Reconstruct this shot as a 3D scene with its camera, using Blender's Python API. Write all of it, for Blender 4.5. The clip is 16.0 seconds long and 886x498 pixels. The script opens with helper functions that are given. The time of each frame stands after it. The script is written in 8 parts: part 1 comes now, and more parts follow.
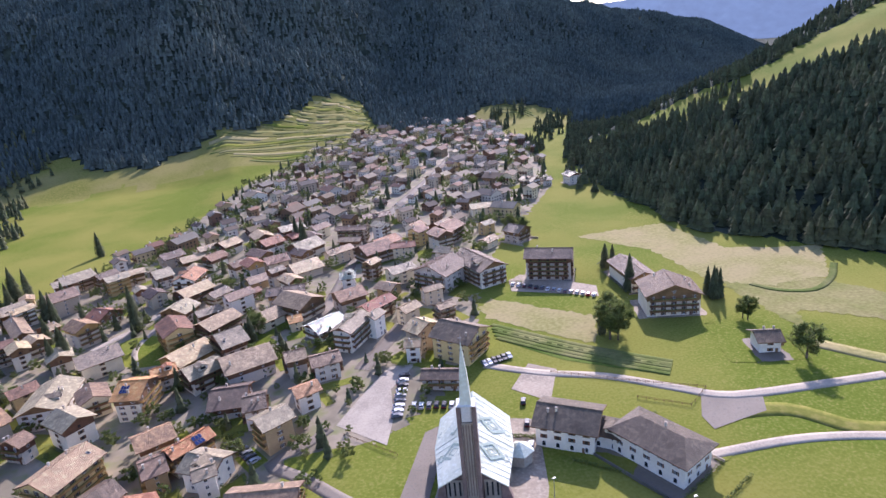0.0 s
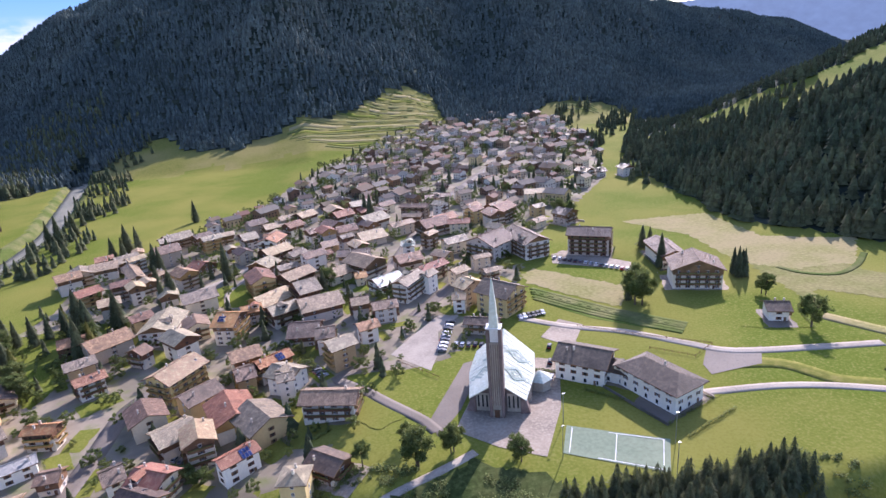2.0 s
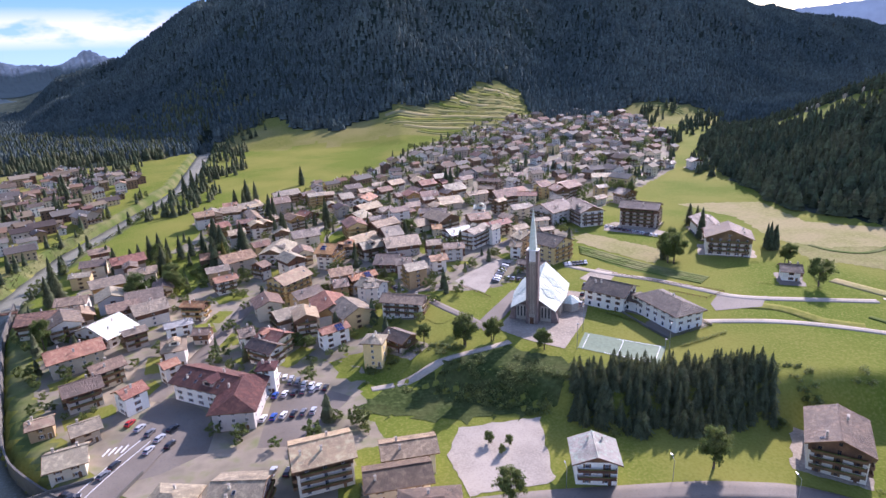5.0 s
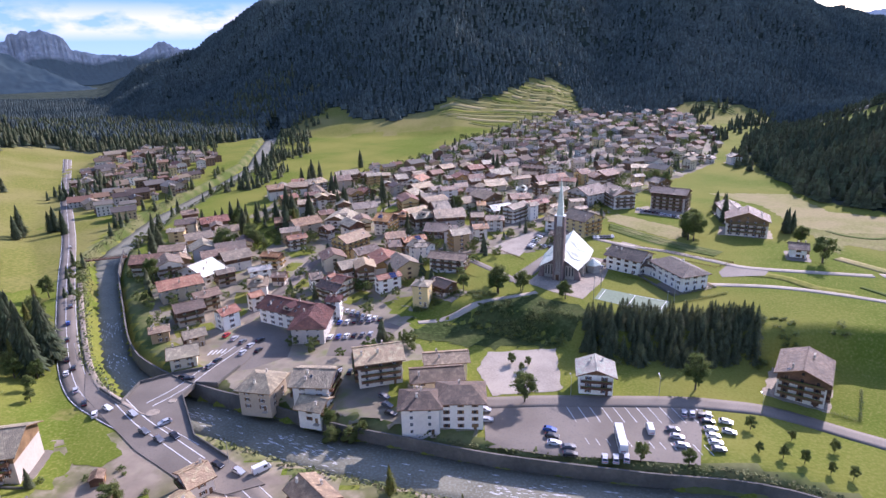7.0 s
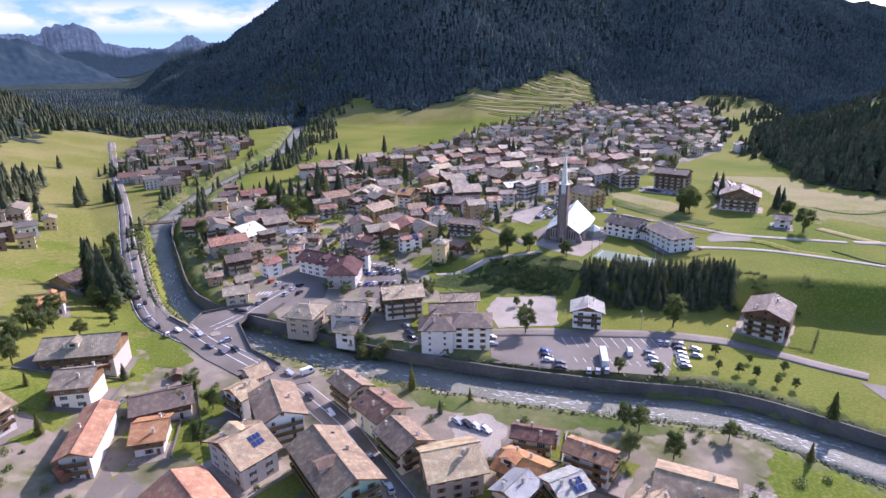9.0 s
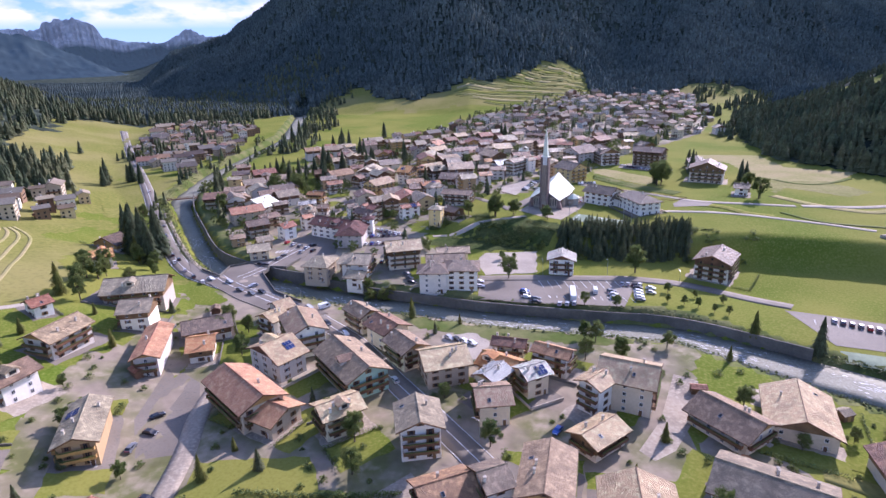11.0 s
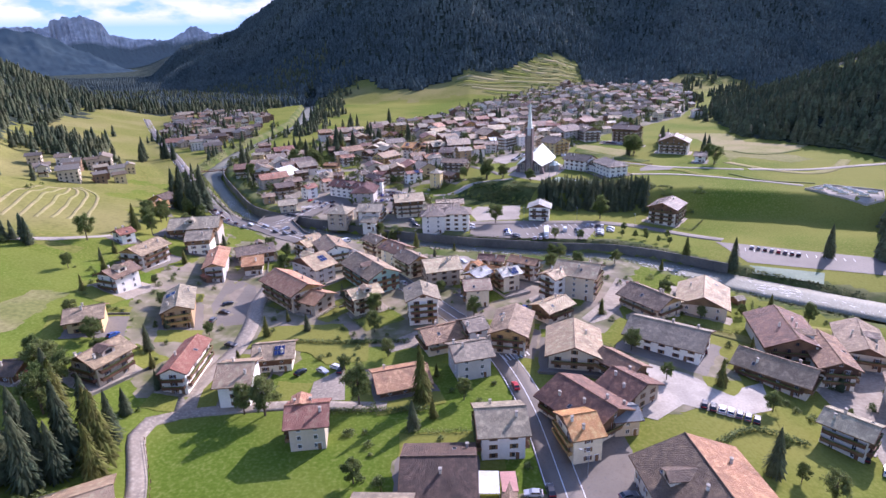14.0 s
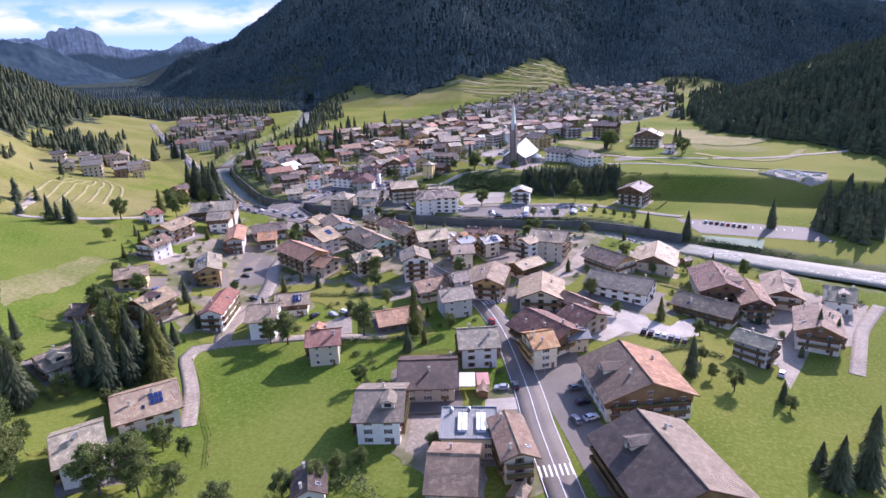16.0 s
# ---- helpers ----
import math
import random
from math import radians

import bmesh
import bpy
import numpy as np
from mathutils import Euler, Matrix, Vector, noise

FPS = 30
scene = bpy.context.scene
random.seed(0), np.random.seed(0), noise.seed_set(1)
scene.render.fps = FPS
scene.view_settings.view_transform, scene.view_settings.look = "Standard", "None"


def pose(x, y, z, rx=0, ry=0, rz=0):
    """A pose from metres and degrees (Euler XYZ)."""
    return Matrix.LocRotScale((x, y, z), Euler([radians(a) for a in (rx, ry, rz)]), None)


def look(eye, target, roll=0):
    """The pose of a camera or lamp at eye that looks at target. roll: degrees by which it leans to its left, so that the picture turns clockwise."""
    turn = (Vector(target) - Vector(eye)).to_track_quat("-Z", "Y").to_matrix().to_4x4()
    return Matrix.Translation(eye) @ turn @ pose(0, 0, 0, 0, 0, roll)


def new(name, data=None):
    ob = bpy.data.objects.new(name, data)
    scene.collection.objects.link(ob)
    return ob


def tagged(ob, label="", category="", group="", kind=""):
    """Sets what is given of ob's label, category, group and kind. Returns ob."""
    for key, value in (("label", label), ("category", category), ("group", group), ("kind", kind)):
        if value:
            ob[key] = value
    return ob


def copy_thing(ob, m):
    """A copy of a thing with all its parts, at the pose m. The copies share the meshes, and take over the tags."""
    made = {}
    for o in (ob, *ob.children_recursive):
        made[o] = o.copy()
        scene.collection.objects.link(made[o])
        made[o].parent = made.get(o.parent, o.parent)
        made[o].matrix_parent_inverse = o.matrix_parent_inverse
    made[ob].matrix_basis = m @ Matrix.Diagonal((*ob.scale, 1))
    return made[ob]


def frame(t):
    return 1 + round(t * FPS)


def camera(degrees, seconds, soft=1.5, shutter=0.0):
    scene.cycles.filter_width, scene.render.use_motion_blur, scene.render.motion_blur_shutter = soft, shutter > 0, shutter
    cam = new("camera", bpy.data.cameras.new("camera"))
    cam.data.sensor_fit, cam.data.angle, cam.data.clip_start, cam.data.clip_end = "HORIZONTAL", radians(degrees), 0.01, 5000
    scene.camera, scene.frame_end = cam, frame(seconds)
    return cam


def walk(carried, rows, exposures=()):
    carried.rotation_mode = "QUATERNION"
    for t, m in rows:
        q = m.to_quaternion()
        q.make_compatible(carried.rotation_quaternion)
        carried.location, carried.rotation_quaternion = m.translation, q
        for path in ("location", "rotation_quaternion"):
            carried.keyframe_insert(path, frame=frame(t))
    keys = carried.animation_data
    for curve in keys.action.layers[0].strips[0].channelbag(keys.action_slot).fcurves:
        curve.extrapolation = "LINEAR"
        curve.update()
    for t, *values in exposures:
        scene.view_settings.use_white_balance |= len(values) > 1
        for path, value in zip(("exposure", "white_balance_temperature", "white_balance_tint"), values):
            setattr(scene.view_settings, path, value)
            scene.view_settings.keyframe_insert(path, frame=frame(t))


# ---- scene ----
cam = camera(74.02, 16.0)
PATH = [
    (0, look((8.15, 132.26, 101.47), (38.69, 221.94, 69.45), -5.50)),
    (0.5, look((7.14, 122.25, 101.50), (34.81, 212.94, 69.74), -5.47)),
    (1, look((5.68, 111.27, 101.78), (30.24, 202.86, 70.02), -5.42)),
    (1.5, look((3.77, 102.57, 100.59), (26.42, 194.69, 68.95), -4.98)),
    (2, look((2.17, 92.79, 99.41), (22.38, 185.49, 67.82), -4.60)),
    (2.5, look((1.19, 83.33, 98.12), (19.32, 176.53, 66.71), -4.23)),
    (3, look((0.42, 73.38, 96.79), (16.65, 166.94, 65.43), -3.97)),
    (3.5, look((-0.16, 63.65, 95.85), (13.97, 157.60, 64.65), -3.60)),
    (4, look((-0.45, 53.50, 94.16), (11.14, 147.87, 63.20), -3.27)),
    (6.5, look((0.00, -3.98, 89.42), (-0.02, 91.18, 58.66), -1.62)),
    (7, look((0.39, -14.84, 88.59), (-1.30, 80.25, 57.69), -1.47)),
    (7.5, look((0.83, -24.25, 87.25), (-1.59, 70.77, 56.19), -1.35)),
    (8, look((1.02, -34.35, 85.81), (-2.41, 60.60, 54.63), -1.20)),
    (8.5, look((1.64, -44.80, 84.90), (-3.25, 50.06, 53.63), -1.06)),
    (9, look((2.36, -55.13, 83.41), (-2.58, 39.66, 51.94), -1.12)),
    (11.5, look((7.18, -109.22, 79.03), (2.24, -14.82, 46.42), -1.64)),
    (12, look((8.10, -120.02, 77.48), (2.74, -25.69, 44.72), -1.72)),
    (12.5, look((9.05, -130.94, 76.57), (3.71, -36.74, 43.43), -1.84)),
    (13, look((9.76, -142.24, 75.71), (4.57, -48.04, 42.57), -1.83)),
    (13.5, look((10.46, -152.58, 75.19), (5.34, -58.38, 42.02), -1.75)),
    (14, look((11.15, -163.25, 74.26), (5.91, -68.99, 41.28), -1.77)),
    (14.5, look((12.25, -173.89, 74.08), (6.99, -79.62, 41.13), -1.89)),
    (15, look((13.22, -184.62, 73.44), (8.23, -90.24, 40.75), -2.04)),
    (15.5, look((14.34, -194.54, 72.50), (9.67, -100.05, 40.10), -2.15)),
    (16, look((15.67, -204.84, 71.15), (11.06, -110.16, 39.28), -2.30)),
]
walk(cam, PATH, [(0, 0.96, 5650, 33), (4, 0.96, 5650, 34), (7.5, 0.84, 5540, 36), (12, 0.87, 5480, 37), (16, 0.88, 5420, 38)])

# ---- light ----
SUN_AZIMUTH, SUN_HEIGHT = 38.0, 30.0
sun_way = Vector((math.sin(radians(SUN_AZIMUTH)) * math.cos(radians(SUN_HEIGHT)), math.cos(radians(SUN_AZIMUTH)) * math.cos(radians(SUN_HEIGHT)), math.sin(radians(SUN_HEIGHT))))
world = bpy.data.worlds.new("sky")
scene.world = world
world.use_nodes = True
sky = world.node_tree.nodes.new("ShaderNodeTexSky")
sky.sky_type, sky.sun_disc = "NISHITA", False
sky.sun_elevation, sky.sun_rotation = radians(SUN_HEIGHT), radians(SUN_AZIMUTH)
sky.altitude, sky.air_density, sky.dust_density, sky.ozone_density = 1200, 1.2, 2.2, 1.2
world.node_tree.links.new(sky.outputs[0], world.node_tree.nodes["Background"].inputs[0])
world.node_tree.nodes["Background"].inputs[1].default_value = 0.15
lamp = bpy.data.lights.new("sun", "SUN")
lamp.energy, lamp.angle, lamp.color = 4.2, radians(0.53), (1.0, 0.91, 0.77)
sun = new("sun", lamp)
sun.matrix_world = look(sun_way * 900, (0, 0, 0))


# ---- materials ----
def ramp(tree, a, b, lo, hi, source):
    node = tree.nodes.new("ShaderNodeMapRange")
    node.inputs[1].default_value, node.inputs[2].default_value, node.inputs[3].default_value, node.inputs[4].default_value = lo, hi, a, b
    tree.links.new(source, node.inputs[0])
    return node.outputs[0]


def blend(tree, factor, a, b):
    node = tree.nodes.new("ShaderNodeMix")
    node.data_type = "RGBA"
    for socket, value in ((node.inputs[0], factor), (node.inputs[6], a), (node.inputs[7], b)):
        if isinstance(value, (tuple, list)):
            socket.default_value = (*value[:3], 1)
        elif isinstance(value, float):
            socket.default_value = value
        else:
            tree.links.new(value, socket)
    return node.outputs[2]


def grain(tree, place, scale, detail=4.0):
    node = tree.nodes.new("ShaderNodeTexNoise")
    node.inputs["Scale"].default_value, node.inputs["Detail"].default_value = scale, detail
    tree.links.new(place, node.inputs["Vector"])
    return node.outputs[0]


def surface(name, first, second, rough=0.85, scales=(0.05, 0.8), bump=0.0, metal=0.0, vary="", third=None, spread=0.12, lines=None, worn=None):
    """A material with two colours mixed at two real-world scales, small relief, and a change of tone from piece to piece."""
    m = bpy.data.materials.new(name)
    m.use_nodes = True
    tree = m.node_tree
    shader = tree.nodes["Principled BSDF"]
    place = tree.nodes.new("ShaderNodeNewGeometry").outputs["Position"]
    large, fine = grain(tree, place, scales[0]), grain(tree, place, scales[1], 6.0)
    colour = blend(tree, ramp(tree, 0.0, 1.0, 0.38, 0.62, large), first, second)
    if third:
        colour = blend(tree, ramp(tree, 0.0, 1.0, 0.5, 0.72, fine), colour, third)
    if worn:
        colour = blend(tree, ramp(tree, 0.0, 0.75, 0.5, 0.66, grain(tree, place, 0.75, 5.0)), colour, worn)
        colour = blend(tree, ramp(tree, 0.0, 0.6, 0.52, 0.7, grain(tree, place, 0.22, 2.0)), colour, tuple(v * 0.6 for v in second))
    tone = tree.nodes.new("ShaderNodeHueSaturation")
    tree.links.new(colour, tone.inputs["Color"])
    value = ramp(tree, 1 - spread, 1 + spread, 0.3, 0.7, fine)
    if vary:
        node = tree.nodes.new("ShaderNodeObjectInfo").outputs["Random"] if vary == "object" else tree.nodes.new("ShaderNodeNewGeometry").outputs["Random Per Island"]
        times = tree.nodes.new("ShaderNodeMath")
        times.operation = "MULTIPLY"
        tree.links.new(value, times.inputs[0])
        tree.links.new(ramp(tree, 0.72, 1.28, 0.0, 1.0, node), times.inputs[1])
        value = times.outputs[0]
        tree.links.new(ramp(tree, 0.485, 0.515, 0.0, 1.0, node), tone.inputs["Hue"])
    tree.links.new(value, tone.inputs["Value"])
    tree.links.new(tone.outputs[0], shader.inputs["Base Color"])
    shader.inputs["Roughness"].default_value, shader.inputs["Metallic"].default_value = rough, metal
    shader.inputs["Specular IOR Level"].default_value = 0.03 if rough > 0.92 else 0.3
    relief = fine
    if lines:
        wave = tree.nodes.new("ShaderNodeTexWave")
        wave.inputs["Scale"].default_value, wave.inputs["Distortion"].default_value = lines, 1.5
        if name.startswith("tiles"):
            coords = tree.nodes.new("ShaderNodeTexCoord").outputs["Object"]
            tree.links.new(coords, wave.inputs["Vector"])
        else:
            tree.links.new(place, wave.inputs["Vector"])
        relief = wave.outputs[1]
    if bump:
        node = tree.nodes.new("ShaderNodeBump")
        node.inputs["Strength"].default_value, node.inputs["Distance"].default_value = bump, 0.1
        tree.links.new(relief, node.inputs["Height"])
        tree.links.new(node.outputs[0], shader.inputs["Normal"])
    return m


LUSH = surface("lush grass", (0.100, 0.150, 0.017), (0.156, 0.183, 0.031), 0.95, (0.03, 1.1), 0.35, third=(0.15, 0.175, 0.04), spread=0.16)
GRASS = surface("grass", (0.120, 0.157, 0.021), (0.212, 0.208, 0.045), 0.95, (0.014, 1.1), 0.35, third=(0.182, 0.180, 0.048), spread=0.16)
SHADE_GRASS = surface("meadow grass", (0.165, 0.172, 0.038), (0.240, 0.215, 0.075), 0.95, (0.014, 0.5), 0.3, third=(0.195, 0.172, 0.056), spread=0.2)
HAY = surface("mown hay", (0.32, 0.27, 0.135), (0.25, 0.235, 0.09), 0.95, (0.05, 0.6), 0.3, third=(0.285, 0.25, 0.12), spread=0.16)
STUBBLE = surface("dry stubble", (0.235, 0.215, 0.09), (0.18, 0.185, 0.06), 0.95, (0.06, 0.7), 0.3, spread=0.2)
ROWS = surface("crop rows", (0.07, 0.12, 0.02), (0.14, 0.18, 0.04), 0.95, (0.05, 0.6), 0.5, lines=0.9)
ASPHALT = surface("asphalt", (0.160, 0.134, 0.103), (0.215, 0.182, 0.142), 0.8, (0.05, 1.2), 0.1, third=(0.118, 0.107, 0.09), spread=0.15)
PAVING = surface("paving", (0.365, 0.30, 0.222), (0.245, 0.203, 0.152), 0.85, (0.07, 1.1), 0.1, third=(0.35, 0.308, 0.232), spread=0.15)
TOWN = surface("paved yards", (0.29, 0.243, 0.172), (0.19, 0.165, 0.112), 0.92, (0.05, 0.14), 0.2, third=(0.135, 0.15, 0.05), spread=0.2)
YARDS = surface("yards and gardens", (0.26, 0.21, 0.152), (0.13, 0.132, 0.045), 0.92, (0.06, 0.2), 0.2, third=(0.26, 0.215, 0.15), spread=0.2)
GRAVEL_MAT = surface("pale gravel", (0.43, 0.375, 0.30), (0.33, 0.29, 0.235), 0.95, (0.08, 1.5), 0.2, third=(0.37, 0.325, 0.255), spread=0.15)
COURT_MAT = surface("sports court", (0.17, 0.22, 0.14), (0.22, 0.265, 0.17), 0.85, (0.05, 0.9), 0.05)
PAINT = surface("road paint", (0.78, 0.78, 0.75), (0.62, 0.62, 0.6), 0.7, (0.5, 3.0))
WOODS = surface("forest floor", (0.032, 0.045, 0.035), (0.052, 0.065, 0.045), 0.95, (0.006, 0.05), 0.6, third=(0.06, 0.07, 0.05), spread=0.35)
STONE = surface("river wall stone", (0.17, 0.155, 0.13), (0.11, 0.105, 0.09), 0.9, (0.1, 1.0), 0.4)
# scrub on the church slope, its colour darkened to stand for the slope's shade
SHADE_SCRUB = surface("dark slope scrub", (0.042, 0.062, 0.018), (0.075, 0.088, 0.03), 0.95, (0.08, 0.7), 0.6, third=(0.07, 0.085, 0.03), spread=0.3)
BANK = surface("bank scrub", (0.09, 0.12, 0.03), (0.17, 0.17, 0.07), 0.95, (0.06, 0.5), 0.4)
NEEDLES = surface("conifer needles", (0.078, 0.100, 0.050), (0.145, 0.152, 0.070), 0.9, (0.02, 0.5), vary="island", spread=0.3)
# mountain haze is put into this needle colour: lighter and bluer than spruce
HAZED_NEEDLES = surface("far conifers", (0.085, 0.112, 0.104), (0.125, 0.150, 0.130), 0.95, (0.004, 0.03), vary="island", spread=0.2)
LARCH = surface("larch needles", (0.13, 0.14, 0.03), (0.19, 0.18, 0.045), 0.9, (0.1, 0.6), vary="island", spread=0.25)
LEAVES = surface("leaves", (0.11, 0.15, 0.040), (0.19, 0.215, 0.065), 0.8, (0.1, 0.8), vary="island", spread=0.25)
BARK = surface("bark", (0.10, 0.075, 0.055), (0.15, 0.12, 0.09), 0.95, (0.5, 4.0), 0.5)
WOOD = surface("dark stained wood", (0.21, 0.115, 0.058), (0.13, 0.072, 0.038), 0.75, (0.3, 3.0), 0.2, vary="object")
PALE_WOOD = surface("honey wood", (0.50, 0.31, 0.11), (0.40, 0.23, 0.08), 0.7, (0.3, 3.0), 0.2)
WHITE = surface("white wood", (0.78, 0.77, 0.74), (0.66, 0.65, 0.62), 0.6, (0.4, 3.0))
METAL = surface("grey metal", (0.30, 0.31, 0.32), (0.40, 0.41, 0.42), 0.4, (0.3, 3.0), metal=0.7)
COPPER = surface("pale verdigris roof", (0.58, 0.62, 0.49), (0.69, 0.71, 0.575), 0.6, (0.12, 1.0), metal=0.0, third=(0.70, 0.74, 0.65), spread=0.08)
DARK_COPPER = surface("darker verdigris sheet", (0.30, 0.38, 0.31), (0.36, 0.43, 0.36), 0.5, (0.2, 1.0))
PORPHYRY = surface("brown stone facing", (0.17, 0.12, 0.105), (0.24, 0.18, 0.155), 0.85, (0.3, 1.6), 0.3)
CONCRETE = surface("pale concrete", (0.46, 0.40, 0.32), (0.36, 0.315, 0.25), 0.85, (0.2, 1.5), 0.1)
RUBBER = surface("tyre rubber", (0.025, 0.025, 0.025), (0.035, 0.035, 0.035), 0.9, (1.0, 6.0))
SOLAR = surface("solar cells", (0.02, 0.035, 0.11), (0.03, 0.05, 0.14), 0.2, (0.5, 3.0), lines=0.6)


def backdrop_sky():
    """The clear sky and a low cloud bank far behind the peaks."""
    m = bpy.data.materials.new("sky with clouds")
    m.use_nodes = True
    tree = m.node_tree
    glow = tree.nodes.new("ShaderNodeEmission")
    place = tree.nodes.new("ShaderNodeNewGeometry").outputs["Position"]
    scaled = tree.nodes.new("ShaderNodeMapping")
    scaled.inputs["Scale"].default_value = (1.0, 1.0, 2.6)
    tree.links.new(place, scaled.inputs["Vector"])
    split = tree.nodes.new("ShaderNodeSeparateXYZ")
    tree.links.new(place, split.inputs[0])
    blue = blend(tree, ramp(tree, 0.0, 1.0, 100, 750, split.outputs[2]), (0.50, 0.72, 0.92), (0.16, 0.42, 0.80))
    low = tree.nodes.new("ShaderNodeMath")
    low.operation = "MULTIPLY"
    tree.links.new(ramp(tree, 0.0, 1.0, 250, 330, split.outputs[2]), low.inputs[0])
    tree.links.new(ramp(tree, 1.0, 0.0, 400, 520, split.outputs[2]), low.inputs[1])
    cover = tree.nodes.new("ShaderNodeMath")
    cover.operation = "MULTIPLY"
    tree.links.new(low.outputs[0], cover.inputs[0])
    tree.links.new(ramp(tree, 0.0, 1.0, 0.37, 0.50, grain(tree, scaled.outputs[0], 0.0026, 9.0)), cover.inputs[1])
    tree.links.new(blend(tree, cover.outputs[0], blue, (0.86, 0.88, 0.92)), glow.inputs[0])
    glow.inputs[1].default_value = 0.68
    tree.links.new(glow.outputs[0], tree.nodes["Material Output"].inputs[0])
    return m


SKY_BACK = backdrop_sky()
# haze put in as blue emission on the far ridges, paler on the farthest
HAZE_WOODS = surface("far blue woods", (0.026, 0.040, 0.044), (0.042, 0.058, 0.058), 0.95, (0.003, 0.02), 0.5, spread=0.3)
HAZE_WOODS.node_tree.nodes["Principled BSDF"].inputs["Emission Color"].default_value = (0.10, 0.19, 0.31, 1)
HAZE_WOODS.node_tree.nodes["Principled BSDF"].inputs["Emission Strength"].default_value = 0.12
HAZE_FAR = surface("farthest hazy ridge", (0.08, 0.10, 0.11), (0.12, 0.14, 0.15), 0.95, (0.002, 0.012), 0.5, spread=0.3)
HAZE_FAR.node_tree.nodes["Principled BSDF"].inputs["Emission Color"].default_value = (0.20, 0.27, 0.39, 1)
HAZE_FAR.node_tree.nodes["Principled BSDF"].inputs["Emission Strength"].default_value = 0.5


def peak_material():
    """Far peaks: woods below the tree line, pale broken rock above it."""
    m = surface("far peaks", (0.34, 0.32, 0.30), (0.24, 0.23, 0.225), 0.95, (0.004, 0.02), 0.8, third=(0.40, 0.37, 0.345), spread=0.2)
    tree, shader = m.node_tree, m.node_tree.nodes["Principled BSDF"]
    place = tree.nodes.new("ShaderNodeNewGeometry").outputs["Position"]
    split = tree.nodes.new("ShaderNodeSeparateXYZ")
    tree.links.new(place, split.inputs[0])
    edge = tree.nodes.new("ShaderNodeMath")
    edge.operation = "MULTIPLY_ADD"
    tree.links.new(grain(tree, place, 0.006, 5.0), edge.inputs[0])
    edge.inputs[1].default_value = 190.0
    tree.links.new(split.outputs[2], edge.inputs[2])
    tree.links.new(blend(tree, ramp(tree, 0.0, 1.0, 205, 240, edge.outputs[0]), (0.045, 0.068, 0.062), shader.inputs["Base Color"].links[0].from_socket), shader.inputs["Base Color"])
    # blue haze over the peaks, put in as a weak emission
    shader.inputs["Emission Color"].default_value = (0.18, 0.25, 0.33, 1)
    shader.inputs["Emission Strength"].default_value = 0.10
    return m


PEAKS = peak_material()




def glassy(name, colour, rough):
    m = bpy.data.materials.new(name)
    m.use_nodes = True
    s = m.node_tree.nodes["Principled BSDF"]
    s.inputs["Base Color"].default_value = (*colour, 1)
    s.inputs["Roughness"].default_value = rough
    return m


for leafy in (LEAVES, LARCH, NEEDLES, HAZED_NEEDLES):
    nodes, links = leafy.node_tree.nodes, leafy.node_tree.links
    back, mixer = nodes.new("ShaderNodeBsdfTranslucent"), nodes.new("ShaderNodeMixShader")
    shader = nodes["Principled BSDF"]
    links.new(shader.inputs["Base Color"].links[0].from_socket, back.inputs[0])
    mixer.inputs[0].default_value = 0.4 if leafy in (LEAVES, LARCH) else (0.15 if leafy == HAZED_NEEDLES else 0.35)
    links.new(shader.outputs[0], mixer.inputs[1])
    links.new(back.outputs[0], mixer.inputs[2])
    links.new(mixer.outputs[0], nodes["Material Output"].inputs[0])

GLASS = glassy("window glass", (0.025, 0.03, 0.035), 0.08)

